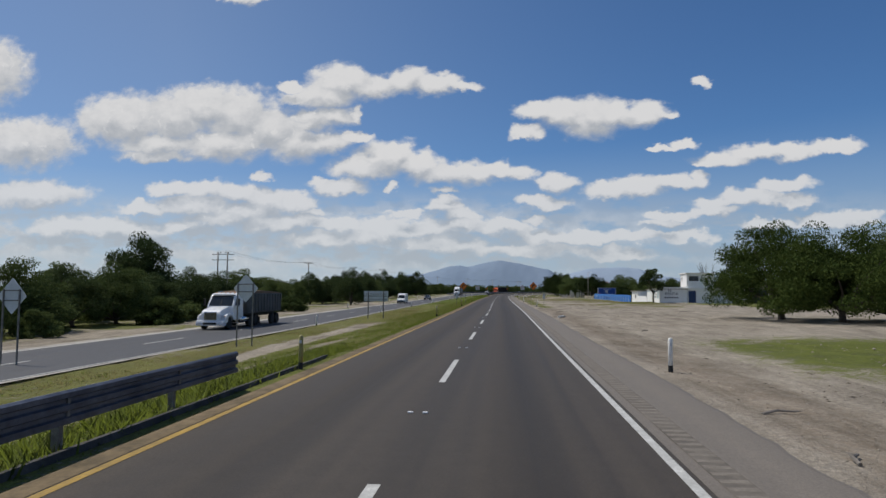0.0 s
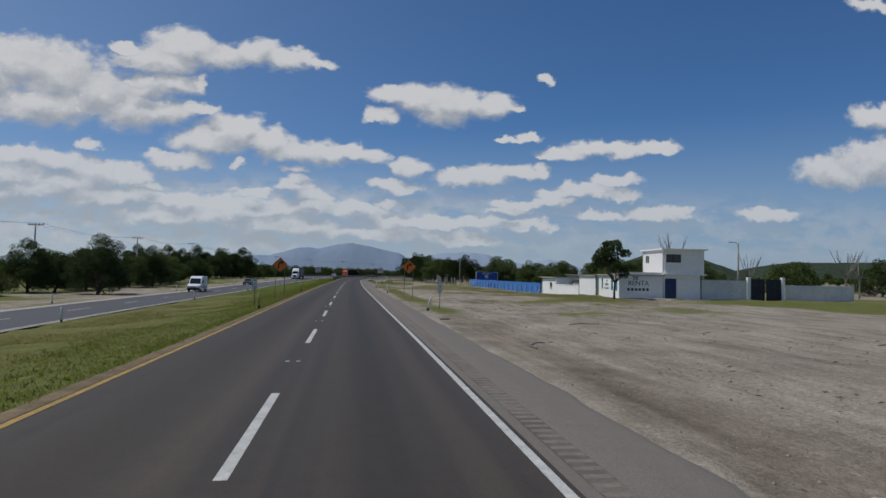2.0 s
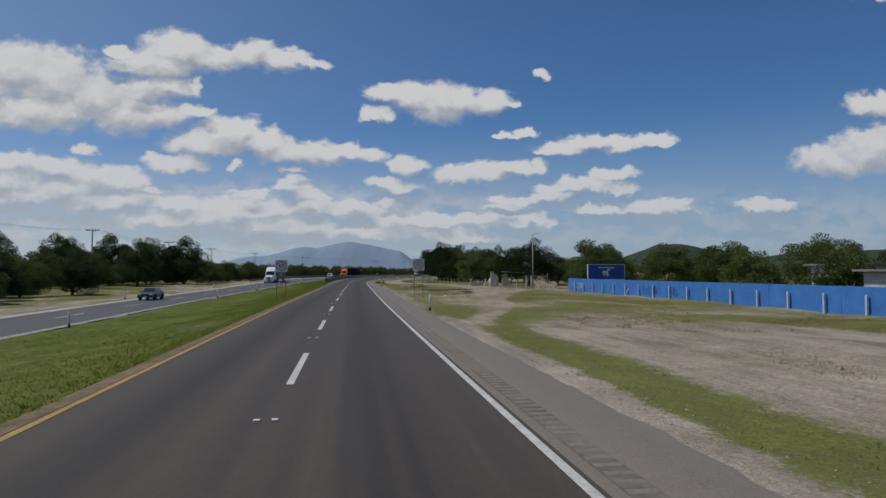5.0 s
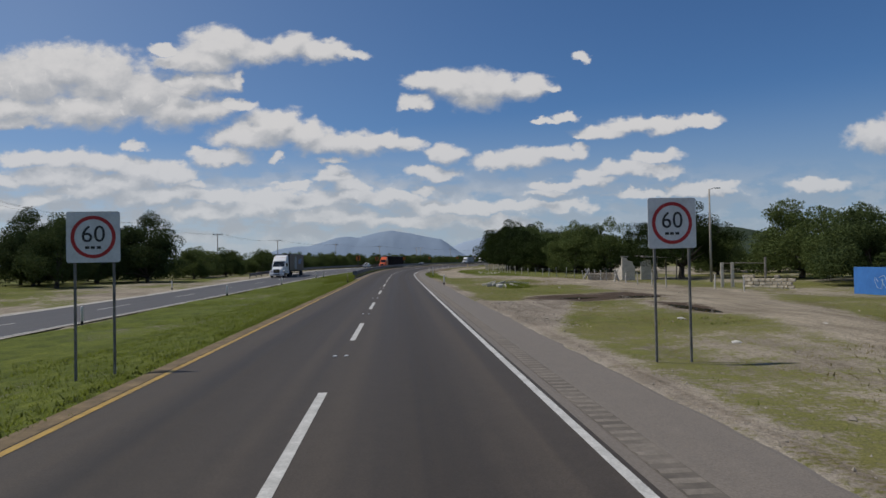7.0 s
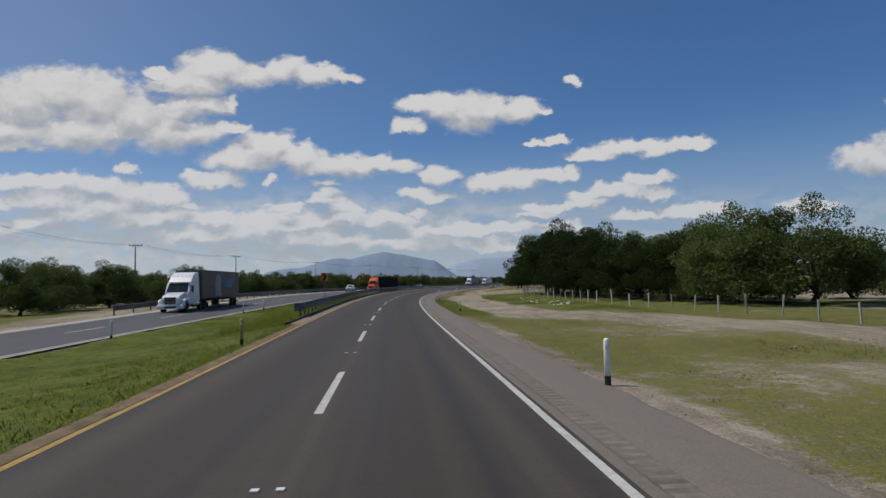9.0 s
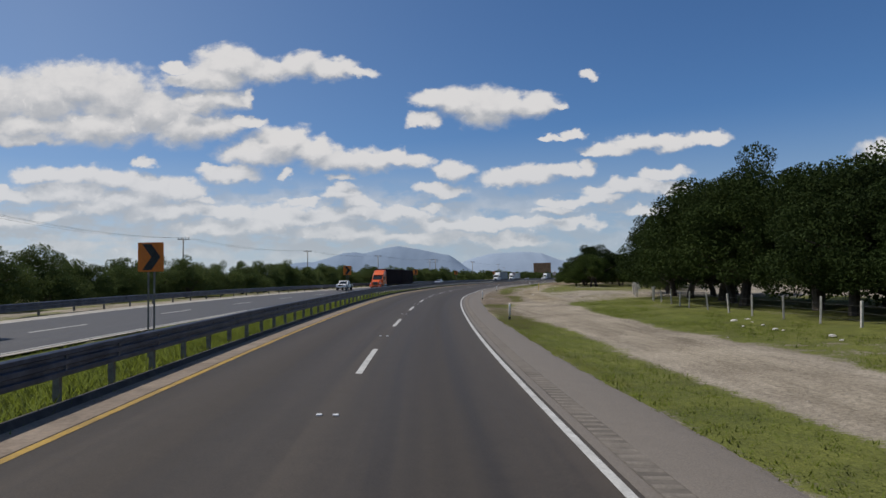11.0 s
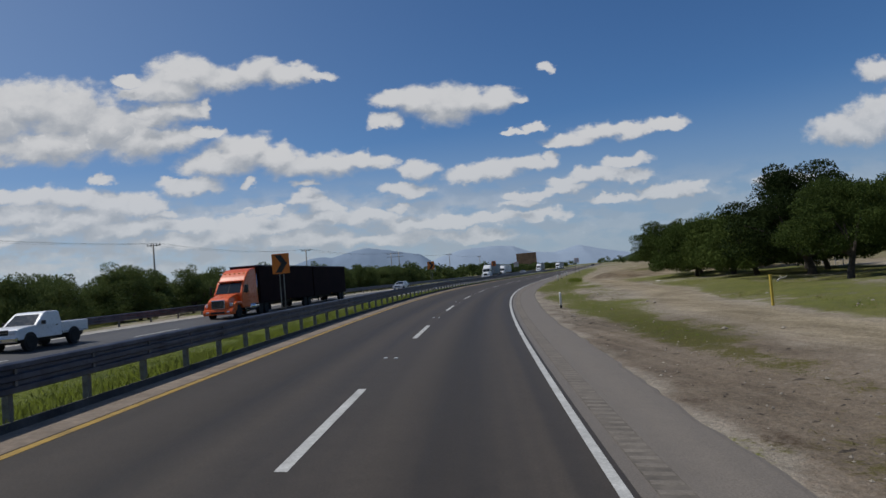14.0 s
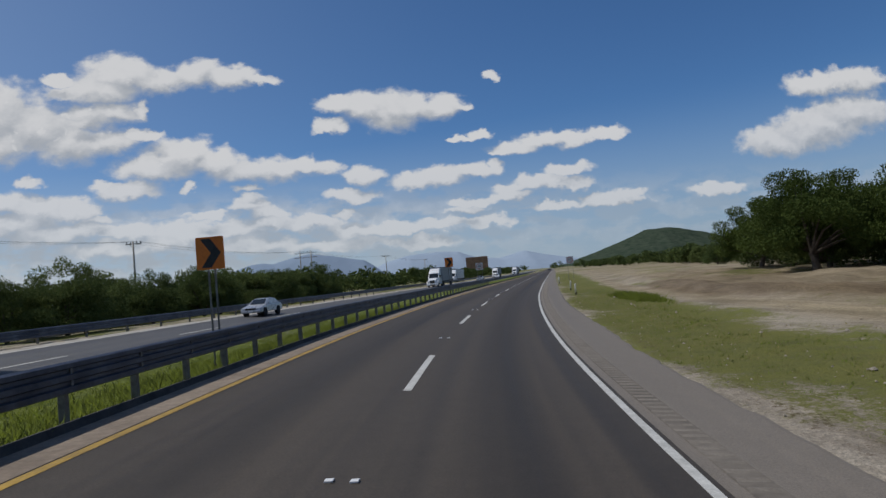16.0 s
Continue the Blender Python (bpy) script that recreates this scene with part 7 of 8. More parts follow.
for x in (-1, 1):
    for y in (-11.0, -12.3):
        wheel(truck, TRUCK_WHEEL, x * 1.05, y, 0.51)

orange = thing("semi_truck", "orange long-nosed truck with dark red box trailers", "truck", on_far_lane(406.8, 5.0))
tractor(orange, PAINT_ORANGE, True)
box_trailer(orange, -5.3, 14.5, PAINT_RED_DARK, 0.9, ribs=False)
box_trailer(orange, -20.1, 13.0, PAINT_RED_DARK, 0.9, ribs=False)
part("drawbar", box(0.3, 1.0, 0.15, 0, -19.95, 0.7), CHASSIS, orange)

poster = thing("semi_truck", "white truck with a printed grey box trailer", "truck", on_far_lane(287.5))
tractor(poster, PAINT_TRUCK, True)
box_trailer(poster, -5.4, 14.6, POSTER, ribs=False)
for x in (-1.281, 1.281):
    part("printed_figure", prism([(-10.2, 1.35), (-10.0, 2.6), (-10.6, 3.6), (-11.5, 3.8), (-12.3, 3.3), (-12.1, 2.2), (-12.6, 1.35)], 0.008, axis="x"), PRINT_PALE, poster, "pale printed shape on the trailer", m=pose(x, 0, 0))
    part("printed_band", prism([(-14.0, 2.35), (-14.2, 3.05), (-17.6, 3.45), (-17.9, 2.85), (-16.8, 2.62), (-16.9, 2.25)], 0.008, axis="x"), PRINT_BLUE, poster, "blue printed band on the trailer", m=pose(x, 0, 0))

far_truck = thing("semi_truck", "white truck with a grey box trailer far down the road", "truck", on_far_lane(548.0))
tractor(far_truck, PAINT_TRUCK, True)
box_trailer(far_truck, -5.4, 14.0, PAINT_GREY_BOX)
for s, off in ((690, 6.3), (760, 2.4), (835, 6.3)):
    copy_thing(far_truck, on_far_lane(s, off))
parked = thing("semi_truck", "long white box trailer truck standing beside the road", "truck", on_far_lane(615.0, 13.0))
tractor(parked, PAINT_TRUCK, True)
box_trailer(parked, -5.4, 15.0, PAINT_VAN)


def van(m):
    root = thing("van", "white high-roofed delivery van", "van", m)
    side = [(0.0, 0.42), (0.02, 0.95), (-0.25, 1.12), (-1.05, 1.32), (-1.75, 2.28), (-2.05, 2.48), (-2.6, 2.56), (-5.7, 2.54), (-5.78, 0.42)]
    part("body", smooth_prism(side, 2.02, 0.07, 0.10, 1.1, 3.0), PAINT_VAN, root)
    part("bumper", box(1.95, 0.22, 0.36, 0, 0.0, 0.30, 0.07), CHASSIS, root, "dark front bumper")
    part("grille", box(1.0, 0.05, 0.2, 0, 0.04, 0.74, 0.03), CHASSIS, root)
    part("windscreen", prism([(-0.86, 0), (0.86, 0), (0.78, 1.05), (-0.78, 1.05)], 0.03), CAR_GLASS, root, m=pose(0, -1.02, 1.33, 37.0, 0, 0))
    for x in (-1, 1):
        part("headlight", box(0.3, 0.16, 0.2, x * 0.78, -0.04, 0.86, 0.05), LAMP, root)
        part("side_window", prism([(-1.45, 1.36), (-1.95, 1.98), (-2.6, 1.98), (-2.6, 1.36)], 0.02, axis="x"), CAR_GLASS, root, m=pose(x * 0.985, 0, 0))
        part("mirror", box(0.16, 0.12, 0.3, x * 1.12, -1.35, 1.4, 0.03), CHASSIS, root)
        part("trim", box(0.03, 3.0, 0.12, x * 1.01, -3.5, 0.7, 0.01), CHASSIS, root)
        for y in (-0.95, -4.65):
            wheel(root, CAR_WHEEL, x * 0.88, y, 0.33)
    return root


van(on_far_lane(161.0))


def glazed(root, outline, x, lean):
    """A tinted side window between two posts."""
    part("side_window", prism(outline, 0.02, axis="x"), CAR_GLASS, root, m=pose(x, 0, 0, 0, lean, 0))


def saloon(m, paint, label):
    """A family car with a rounded cabin, about 4.5 m long."""
    root = thing("car", label, "car", m)
    body = [(0.0, 0.34), (0.04, 0.55), (-0.05, 0.70), (-0.45, 0.82), (-1.15, 0.93), (-2.4, 0.97), (-3.9, 1.00), (-4.4, 0.95), (-4.52, 0.62), (-4.45, 0.34)]
    part("body", smooth_prism(body, 1.78, 0.08, 0.08, 0.5, 1.2), paint, root)
    roof = [(-1.1, 0.90), (-1.55, 1.16), (-2.0, 1.37), (-2.4, 1.45), (-3.0, 1.45), (-3.5, 1.34), (-4.1, 0.97)]
    part("cabin", smooth_prism(roof, 1.56, 0.06, 0.16, 0.9, 1.6), paint, root)
    part("windscreen", prism([(-0.66, 0), (0.66, 0), (0.56, 0.80), (-0.56, 0.80)], 0.02), CAR_GLASS, root, m=pose(0, -1.22, 0.99, 60.0, 0, 0))
    for x in (-1, 1):
        glazed(root, [(-1.75, 1.00), (-2.15, 1.32), (-2.55, 1.38), (-2.55, 1.00)], x * 0.745, -x * 9)
        glazed(root, [(-2.62, 1.00), (-2.62, 1.38), (-3.05, 1.37), (-3.5, 1.18), (-3.6, 1.00)], x * 0.745, -x * 9)
        part("headlight", box(0.40, 0.20, 0.15, x * 0.62, -0.08, 0.60, 0.05), LAMP, root)
        part("door_mirror", box(0.18, 0.10, 0.12, x * 0.93, -1.55, 0.98, 0.03), paint, root)
        for y in (-0.85, -3.55):
            part("wheel_arch", lathe([(-0.1, 0.39), (0.1, 0.39)], 20), CHASSIS, root, m=pose(x * 0.81, y, 0.34))
            wheel(root, CAR_WHEEL, x * 0.84, y, 0.33)
    part("grille", box(0.9, 0.06, 0.14, 0, 0.02, 0.58, 0.02), CHASSIS, root)
    part("bumper", box(1.70, 0.16, 0.20, 0, 0.0, 0.32, 0.06), paint, root)
    part("number_plate", box(0.36, 0.02, 0.12, 0, 0.085, 0.36), SIGN_WHITE, root)
    return root


def pickup(m, paint, label):
    """A single-cab pickup with an open bed, about 5.2 m long."""
    root = thing("pickup_truck", label, "pickup", m)
    part("chassis", box(1.3, 4.8, 0.22, 0, -2.6, 0.34, 0.02), CHASSIS, root)
    nose = [(0.0, 0.52), (0.02, 0.88), (-0.12, 1.02), (-0.6, 1.10), (-1.35, 1.14), (-1.40, 0.52)]
    part("hood", smooth_prism(nose, 1.76, 0.07, 0.06, 0.7, 1.3), paint, root)
    cab = [(-1.30, 0.50), (-1.30, 1.12), (-1.62, 1.40), (-1.98, 1.68), (-2.2, 1.74), (-2.95, 1.74), (-3.05, 1.66), (-3.12, 1.12), (-3.12, 0.50)]
    part("cab", smooth_prism(cab, 1.74, 0.06, 0.15, 1.1, 1.9), paint, root)
    part("windscreen", prism([(-0.72, 0), (0.72, 0), (0.62, 0.74), (-0.62, 0.74)], 0.02), CAR_GLASS, root, m=pose(0, -1.32, 1.15, 50.5, 0, 0))
    bed = part("load_bed", box(1.70, 2.05, 0.06, 0, -4.18, 0.62, 0.01), CHASSIS, root)
    for x in (-1, 1):
        part("bed_side", box(0.10, 2.05, 0.56, x * 0.80, -4.18, 0.58, 0.03), paint, bed)
        glazed(root, [(-1.78, 1.16), (-2.12, 1.58), (-2.84, 1.60), (-2.90, 1.16)], x * 0.83, -x * 8)
        part("headlight", box(0.34, 0.14, 0.20, x * 0.66, -0.03, 0.80, 0.04), LAMP, root)
        part("door_mirror", box(0.20, 0.10, 0.18, x * 1.0, -1.62, 1.14, 0.03), CHASSIS, root)
        part("door_handle", box(0.03, 0.14, 0.04, x * 0.885, -2.7, 1.02), CHASSIS, root)
        for y in (-0.85, -4.0):
            part("wheel_arch", lathe([(-0.1, 0.44), (0.1, 0.44)], 20), CHASSIS, root, m=pose(x * 0.80, y, 0.40))
            wheel(root, CAR_WHEEL, x * 0.83, y, 0.36)
    for y in (-3.18, -5.18):
        part("bed_end", box(1.60, 0.08, 0.56, 0, y, 0.58, 0.02), paint, bed)
    grille = part("grille", box(0.96, 0.08, 0.24, 0, 0.0, 0.78, 0.03), CHASSIS, root, "dark grille")
    part("bar", box(0.92, 0.03, 0.04, 0, 0.045, 0.88), CHROME, grille)
    part("bumper", box(1.76, 0.20, 0.24, 0, 0.03, 0.44, 0.05), CHROME, root, "bright front bumper")
    part("number_plate", box(0.36, 0.02, 0.12, 0, 0.14, 0.50), SIGN_WHITE, root)
    return root


pickup(on_far_lane(387.5), PAINT_VAN, "white single-cab pickup truck on the opposite carriageway")
saloon(on_far_lane(466.0), PAINT_SILVER, "silver saloon car on the opposite carriageway")
saloon(on_far_lane(206.0), PAINT_DARK, "dark grey car on the opposite carriageway")
saloon(on_far_lane(600.0, 2.4), PAINT_SILVER, "silver car far down the opposite carriageway")
saloon(on_far_lane(655.0, 2.4), PAINT_VAN, "white car far down the opposite carriageway")
for s in (880, 930):
    l = 1.9
    m = Matrix.Translation(spot(s, l, 0.02)) @ pose(0, 0, 0, 0, 0, heading(s))
    saloon(m, PAINT_DARK, "dark car far ahead on the road")
far_board = thing("billboard", "rust-brown billboard on steel legs far beside the road", "billboard", pose(128.0, 870.0, 0.0, 0, 0, -12))
part("panel", box(16.0, 0.5, 9.5, 0, 0, 5.0, 0.05), surface("brown_poster", ((0.20, 0.11, 0.06), (0.33, 0.20, 0.12)), 0.3, 0.7, 0.0), far_board)
for x in (-5, 5):
    part("leg", box(0.5, 0.5, 5.2, x, 0.4, -0.1), POST_STEEL, far_board)


# ---- grass, weeds, stones and litter ----
def blades(rng, x, y, tall, spread=0.06, each=4, wide=0.012):
    """Tufts of bent blades at plan positions."""
    n = len(x)
    z = ground_z(x, y) - 0.02
    base = np.repeat(np.c_[x, y, z], each, 0)
    h = np.repeat(tall, each)[:, None] * (0.55 + 0.6 * rng.rand(n * each, 1))
    a = rng.rand(n * each) * 6.283
    side = np.c_[np.cos(a), np.sin(a), 0 * a]
    lean = rng.normal(size=(n * each, 3)) * 0.6 * h
    lean[:, 2] = 0
    base = base + np.c_[rng.normal(size=(n * each, 2)) * spread, np.zeros(n * each)]
    w = wide * (0.7 + 0.8 * rng.rand(n * each, 1)) + 0.03 * h
    tip = base + lean + np.c_[np.zeros((n * each, 2)), h]
    return np.stack([base - side * w, base + side * w, tip], 1).reshape(-1, 3)


def scatter(rng, n, s0, s1, l0, l1, keep):
    """Random places beside the road, kept where the ground is green enough."""
    s, l = rng.uniform(s0, s1, n), rng.uniform(l0, l1, n)
    p = at(s, l)
    g = land_cover(p[:, 0], p[:, 1], s, l)
    k = keep(g[0], g[2], s, l, rng.rand(n))
    return p[k, 0], p[k, 1]


def grass():
    rng = np.random.RandomState(19)
    green = lambda g, d, s, l, r: g > 0.35 + 0.6 * r + 0.45 * np.maximum(d - 0.3, 0)
    sets = []
    for n, s0, s1, l0, l1, tall, each in ((52000, -2, 300, -9.5, -4.3, 0.075, 4), (26000, -2, 300, -15.5, -9.5, 0.07, 3), (34000, 262, 470, -8.5, -4.75, 0.20, 4), (12000, 262, 470, -13.0, -8.5, 0.16, 3),
                                          (30000, 60, 300, 6.2, 16, 0.06, 4), (26000, 262, 352, 5.9, 20, 0.07, 4), (26000, 345, 480, 6.2, 18, 0.065, 4), (9000, 0, 90, 8, 30, 0.06, 3), (9000, 110, 260, 16, 32, 0.08, 4)):
        x, y = scatter(rng, n, s0, s1, l0, l1, green)
        sets.append(blades(rng, x, y, tall * (0.6 + 0.9 * rng.rand(len(x))), 0.07, each))
    # coarse weeds along the edges of the asphalt and under the barriers
    for n, s0, s1, l0, l1, tall in ((2600, -5, 26, -6.4, -4.5, 0.26), (2600, 262, 470, -5.6, -4.7, 0.28), (4200, 24, 262, -4.5, -3.98, 0.075), (700, 88, 470, 6.5, 8.4, 0.06)):
        x, y = scatter(rng, n, s0, s1, l0, l1, lambda g, d, s, l, r: (r > 0.2) & ((l < 0) | (g > 0.25 + 0.4 * r)))
        sets.append(blades(rng, x, y, tall * (0.5 + rng.rand(len(x))), 0.10, 6, 0.012))
    # a tall dark clump between the road and the dirt track
    u, v = rng.normal(size=900), rng.normal(size=900)
    p = at(461 + 2.6 * u, 10.3 - 0.08 * 2.6 * u + 0.28 * v)
    sets.append(blades(rng, p[:, 0], p[:, 1], 0.34 * (0.5 + rng.rand(900)), 0.10, 6, 0.012))
    # weeds grown through the rubble heap
    p = np.array((9.0, 230.6)) + rng.normal(size=(420, 2)) * (0.45, 1.3)
    sets.append(blades(rng, p[:, 0], p[:, 1], 0.36 * (0.5 + rng.rand(420)), 0.10, 6, 0.012))
    tagged(new("grass", quick_mesh("grass", np.concatenate(sets), 3, GRASS_BLADE)), "short green roadside grass and weeds", "grass", kind="stuff")
    sets = []
    for n, s0, s1, l0, l1, tall in ((30000, -2, 190, -15.5, -4.6, 0.07), (12000, 150, 262, 8, 30, 0.07), (9000, 345, 480, 7, 40, 0.08), (9000, 96, 160, 12, 29, 0.08)):
        x, y = scatter(rng, n, s0, s1, l0, l1, lambda g, d, s, l, r: (d > 0.3 + 0.5 * r) & (g > 0.2))
        sets.append(blades(rng, x, y, tall * (0.5 + rng.rand(len(x))), 0.09, 4))
    tagged(new("dry_grass", quick_mesh("dry_grass", np.concatenate(sets), 3, GRASS_DRY)), "dry yellow grass stalks", "grass", kind="stuff")


def stone_faces(rng, centre, size):
    """A squashed, chipped octahedron as eight triangles."""
    c = np.array(centre)
    d = np.array([(1, 0, 0), (0, 1, 0), (-1, 0, 0), (0, -1, 0), (0, 0, 0.75), (0, 0, -0.5)]) * size * rng.uniform(0.6, 1.3, (6, 1))
    a = rng.rand() * 6.283
    turn = np.array([(math.cos(a), -math.sin(a), 0), (math.sin(a), math.cos(a), 0), (0, 0, 1)])
    v = d @ turn.T + c
    return [v[i] for t in ((0, 1, 4), (1, 2, 4), (2, 3, 4), (3, 0, 4), (1, 0, 5), (2, 1, 5), (3, 2, 5), (0, 3, 5)) for i in t]


def stones():
    rng = np.random.RandomState(23)
    out = []
    for n, s0, s1, l0, l1, lo, hi in ((1500, 2, 100, 6.2, 16, 0.015, 0.05), (700, 20, 110, 12, 28, 0.02, 0.07), (700, 85, 260, 6.1, 7.2, 0.015, 0.05), (900, 198, 212, 6.2, 8.4, 0.012, 0.045), (900, 345, 470, 6.2, 9.5, 0.015, 0.05), (500, 360, 470, 9, 34, 0.03, 0.12), (160, 150, 260, 8, 24, 0.03, 0.10), (300, 0, 60, -12, -8.6, 0.02, 0.06), (200, 262, 350, 9, 14, 0.02, 0.06)):
        s, l = rng.uniform(s0, s1, n), rng.uniform(l0, l1, n)
        p = at(s, l)
        z = ground_z(p[:, 0], p[:, 1])
        for q, g in zip(p, z):
            r = lo + (hi - lo) * rng.rand() ** 2.5
            out += stone_faces(rng, (q[0], q[1], g + r * 0.2), r)
    stone = surface("loose_stone", ((0.19, 0.165, 0.13), (0.36, 0.32, 0.26)), 2.0, 0.95, 0.1)
    tagged(new("loose_stones", quick_mesh("loose_stones", np.array(out), 3, stone)), "loose grey gravel and small stones", "gravel", kind="stuff")


def scraps():
    """Dark twigs, bark and tyre crumbs strewn over bare gravel."""
    rng = np.random.RandomState(31)
    out = []
    for n, s0, s1, l0, l1, lo, hi in ((320, 8, 60, 6.6, 16, 0.03, 0.13), (620, 60, 100, 7.5, 24, 0.03, 0.16), (200, 320, 352, 6.4, 9.0, 0.03, 0.11), (700, 352, 425, 6.4, 11.0, 0.03, 0.16), (90, 425, 470, 6.3, 14, 0.03, 0.13), (160, 200, 214, 6.5, 12, 0.03, 0.11)):
        s, l = rng.uniform(s0, s1, n), rng.uniform(l0, l1, n)
        p = at(s, l)
        bare = land_cover(p[:, 0], p[:, 1], s, l)[0] < 0.42
        p = p[bare]
        z = ground_z(p[:, 0], p[:, 1])
        for q, g in zip(p, z):
            r, a = lo + (hi - lo) * rng.rand() ** 3, rng.normal() * 0.7
            c, d = math.cos(a) * r, math.sin(a) * r
            w, h = 0.02 + 0.22 * r * rng.rand(), 0.015 + 0.12 * r
            k = [(q[0] - c, q[1] - d, g), (q[0] + d * w / r, q[1] - c * w / r, g), (q[0] + c, q[1] + d, g), (q[0] - d * w / r, q[1] + c * w / r, g), (q[0], q[1], g + h)]
            out += [k[i] for f in ((0, 1, 4), (1, 2, 4), (2, 3, 4), (3, 0, 4)) for i in f]
    tagged(new("ground_litter", quick_mesh("ground_litter", np.array(out), 3, BARK)), "dark twigs, bark and crumbs strewn on bare gravel", "litter", kind="stuff")


grass()
stones()
scraps()

PALE_STONE = surface("pale_limestone", ((0.42, 0.40, 0.36), (0.62, 0.60, 0.55)), 3.0, 0.95, 0.15, per_object=0.15)


def rock(m, size, seed, label, material=None):
    bm = bmesh.new()
    bmesh.ops.create_icosphere(bm, subdivisions=2, radius=size)
    rng = random.Random(seed)
    for v in bm.verts:
        v.co *= 0.75 + 0.45 * noise.noise(v.co * 2.2 / size + Vector((seed, 0, 0))) + rng.uniform(-0.05, 0.05)
        v.co.z = max(v.co.z * 0.6, -0.1 * size)
    me = mesh_of("rock", bm, material or PALE_STONE)
    ob = tagged(new("rock", me), label, "rock", "scattered rocks")
    ob.matrix_basis = m
    return ob


model = rock(stand(14.0, 292.0), 0.22, 1, "pale rough stone lying in the grass")
pick = random.Random(8)
for k in range(30):
    s = pick.uniform(284, 312)
    p = at(s, pick.uniform(15.5, 19.0))
    ob = copy_thing(model, stand(float(p[0]), float(p[1]), pick.uniform(0, 360)))
    ob.scale = [pick.uniform(0.4, 1.1)] * 3
for x, y, k in ((8.0, 193.0, 1.0), (9.6, 200.0, 0.8), (13.0, 196.5, 0.9), (12.0, 228.0, 0.7), (30.0, 404.0, 1.6), (27.0, 112.2, 1.4), (30.2, 111.6, 1.2), (17.0, 366.0, 1.0), (33.0, 420.0, 1.3), (25.0, 398.0, 1.0), (38.0, 436.0, 1.5)):
    ob = copy_thing(model, stand(x, y, pick.uniform(0, 360)))
    ob.scale = (k, k * 0.8, k * 0.8)

# rain water standing in the hollows of the track
WATER = surface("muddy_water", ((0.045, 0.036, 0.026), (0.060, 0.048, 0.034)), 0.6, 0.04, 0.0, spec=0.5, mottle=0.05)
for cx, cy, rx, ry in PUDDLES:
    bm = bmesh.new()
    ring = [bm.verts.new((rx * 1.15 * math.cos(a) * (1 + 0.12 * math.sin(3 * a + cx)), ry * 1.15 * math.sin(a) * (1 + 0.12 * math.cos(2 * a + cy)), 0)) for a in np.linspace(0, 6.283, 33)[:-1]]
    bm.faces.new(ring)
    puddle = tagged(new("puddle", mesh_of("puddle", bm, WATER)), "shallow muddy puddle beside a dirt track", "puddle", "puddles")
    puddle.matrix_basis = pose(cx, cy, float(ground_z(cx, cy)) - 0.02)

# heap of broken posts beside the track
heap = thing("rubble_heap", "low heap of broken pale posts and stones in the grass", "rubble", stand(8.4, 232.0))
for k in range(9):
    a = pick.uniform(0, 180)
    part("broken_post", box(pick.uniform(0.8, 1.9), 0.14, 0.13, 0, 0, 0, 0.015, None, pose(pick.uniform(-1.6, 1.6), pick.uniform(-2.6, 2.6), pick.uniform(0.02, 0.3), pick.uniform(-6, 6), pick.uniform(-14, 14), a)), FENCE, heap)
for k in range(5):
    part("boulder", mesh_of("boulder", box(0.5, 0.4, 0.3, pick.uniform(-1.8, 1.8), pick.uniform(-2.6, 2.6), 0.0, 0.1), PALE_STONE), None, heap)
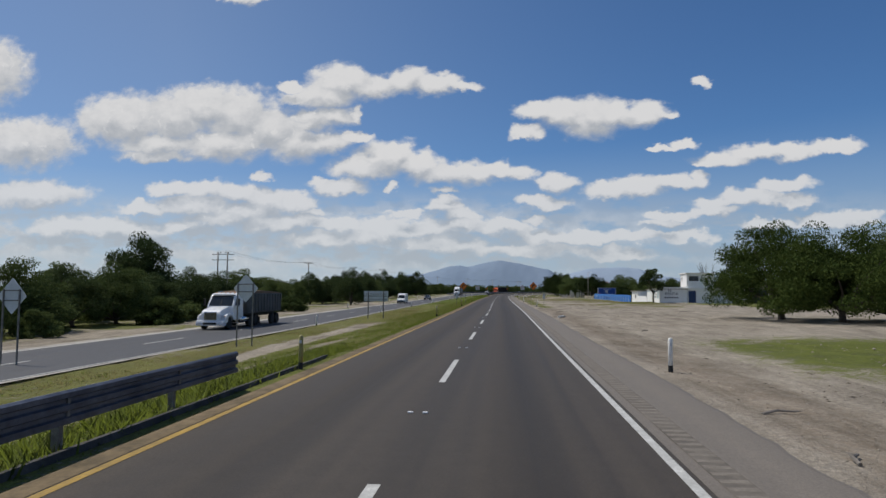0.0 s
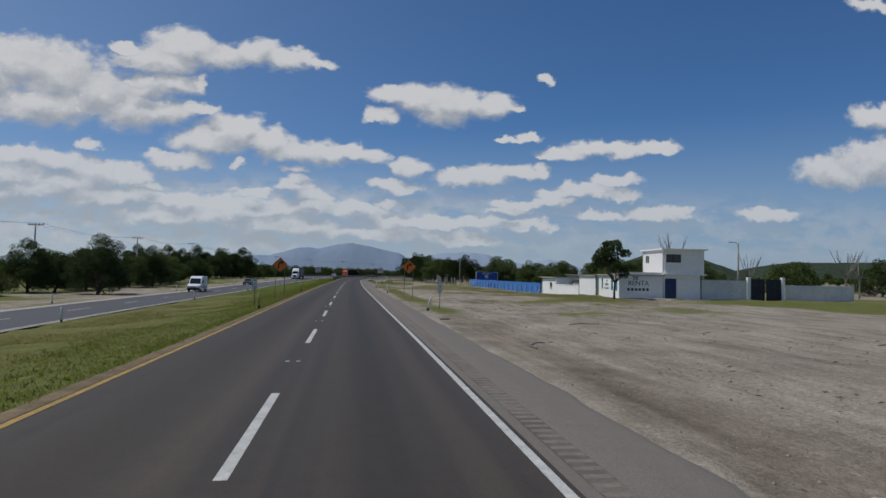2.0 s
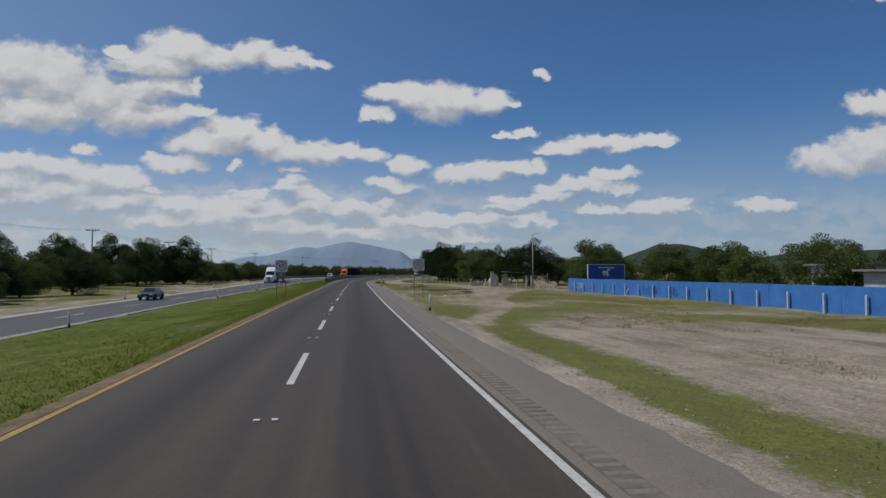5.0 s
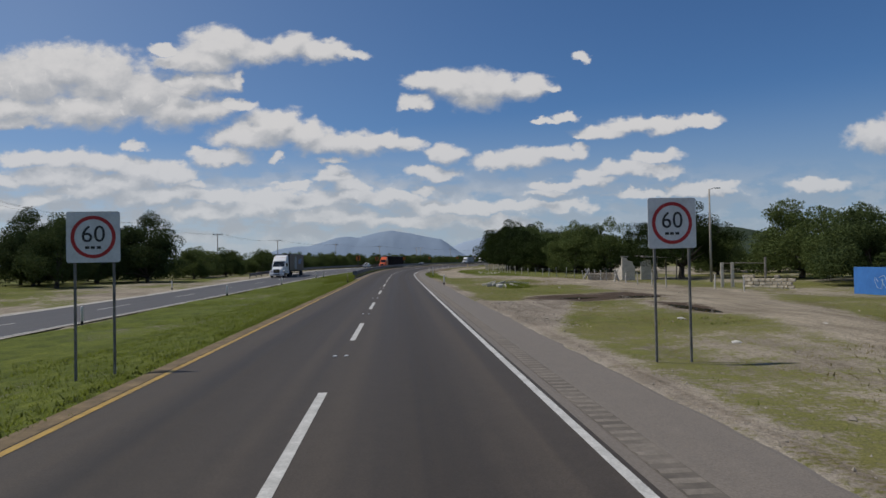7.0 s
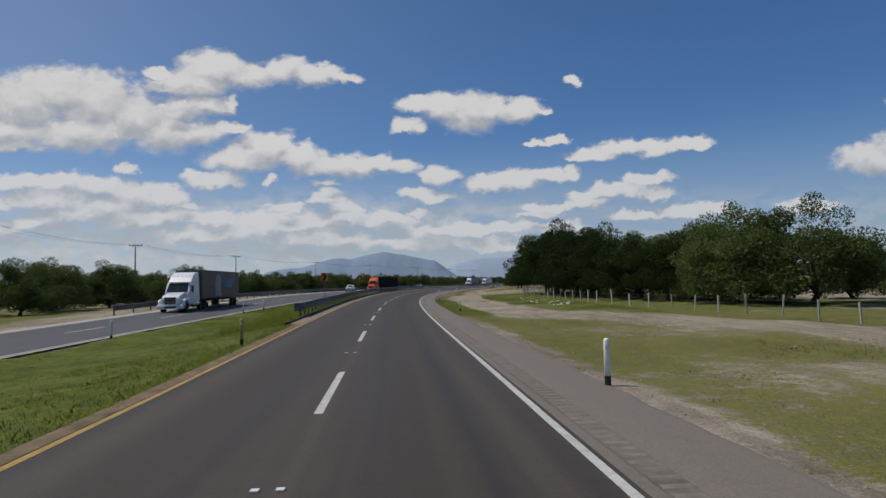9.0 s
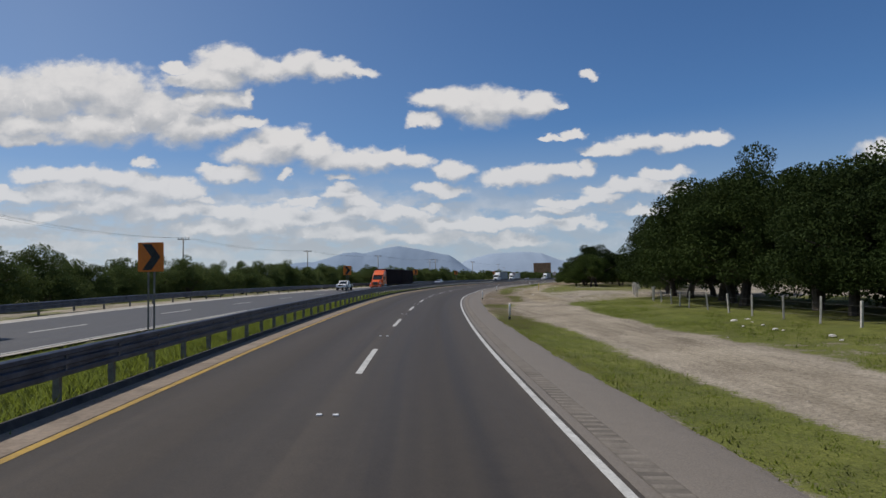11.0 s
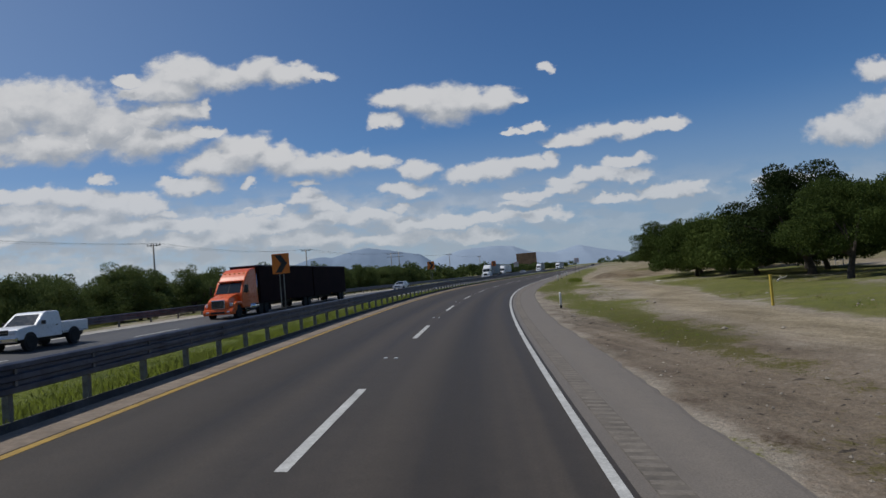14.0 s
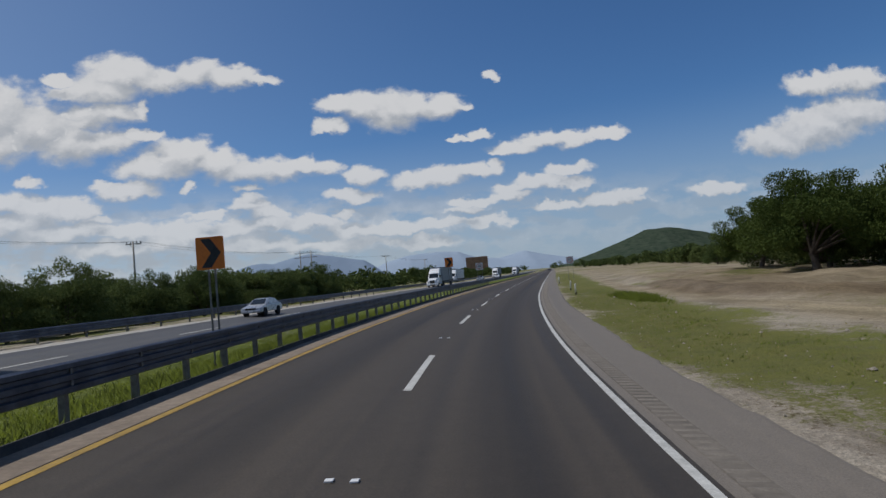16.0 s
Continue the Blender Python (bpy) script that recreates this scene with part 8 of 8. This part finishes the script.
# bare, leafless trees behind the house
def bare_tree(m, tall, seed):
    root = thing("bare_tree", "leafless grey tree with thin upright branches", "tree", m, "leafless trees")
    rng = random.Random(seed)
    bm = tube([(0, 0, -0.2), (0.1, 0, tall * 0.25), (0.05, 0.1, tall * 0.5)], [0.16, 0.13, 0.10], 7)
    for k in range(9):
        a, r = rng.uniform(0, 6.283), rng.uniform(0.2, 0.32) * tall
        z0 = tall * rng.uniform(0.3, 0.5)
        tip = Vector((math.cos(a) * r, math.sin(a) * r, tall * rng.uniform(0.85, 1.0)))
        mid = Vector((math.cos(a) * r * 0.6, math.sin(a) * r * 0.6, tall * 0.68))
        tube([(0.05, 0.05, z0), mid, tip], [0.06, 0.04, 0.012], 5, bm)
        for j in range(3):
            b = a + rng.uniform(-0.9, 0.9)
            tube([mid.lerp(tip, 0.25 * j), mid.lerp(tip, 0.25 * j) + Vector((math.cos(b) * 0.5, math.sin(b) * 0.5, tall * 0.14))], [0.025, 0.008], 4, bm)
    part("limb", bm, WOOD_GREY, root)
    return root


bare = bare_tree(stand(38.0, 126.0), 7.8, 4)
for x, y, k in ((63.0, 128.0, 0.85), (66.5, 130.0, 0.8), (48.0, 126.0, 0.7)):
    other = copy_thing(bare, stand(x, y, 70 * x))
    other.scale = (k, k, k)

fallen = thing("fallen_post", "white marker post lying knocked over on the gravel", "marker post", stand(4.9, 57.6, 60))
part("shaft", tube([(-0.55, 0, 0.09), (0.1, 0.02, 0.10), (0.55, 0.05, 0.12)], [0.09, 0.085, 0.07], 10), PLASTIC_WHITE, fallen)
part("clod", box(0.3, 0.26, 0.16, 0.62, 0.05, 0.0, 0.05), CONCRETE, fallen, "lump of concrete footing")
strip_ = thing("tyre_strip", "curled black strip of tyre on the gravel", "tyre strip", stand(4.5, 86.4))
part("tread", tube([(0.2 * math.cos(a) * (1 + 0.1 * a), 0.17 * math.sin(a), 0.03) for a in np.linspace(0.4, 5.6, 14)], 0.022, 6), RUBBER, strip_)
for x, y, a, n in ((5.4, 13.3, 20, 0.5), (4.9, 9.7, 70, 0.35), (11.4, 83.9, 10, 0.9), (5.8, 73.8, 100, 0.4), (6.4, 75.0, 40, 0.5), (8.4, 40.0, 60, 0.6), (20.0, 74.0, 0, 0.8), (15.2, 391.0, 80, 0.6), (10.0, 357.0, 120, 0.45)):
    twig = thing("fallen_branch", "dry grey fallen branch on bare ground", "branch", stand(x, y, a))
    bm = tube([(-n, 0, 0.03), (-n * 0.2, 0.06, 0.07), (n * 0.5, -0.04, 0.05), (n, 0.08, 0.03)], [0.03, 0.028, 0.02, 0.008], 6)
    tube([(-n * 0.1, 0.04, 0.06), (n * 0.3, 0.3 * n, 0.08)], [0.018, 0.006], 5, bm)
    part("limb", bm, WOOD_GREY, twig)
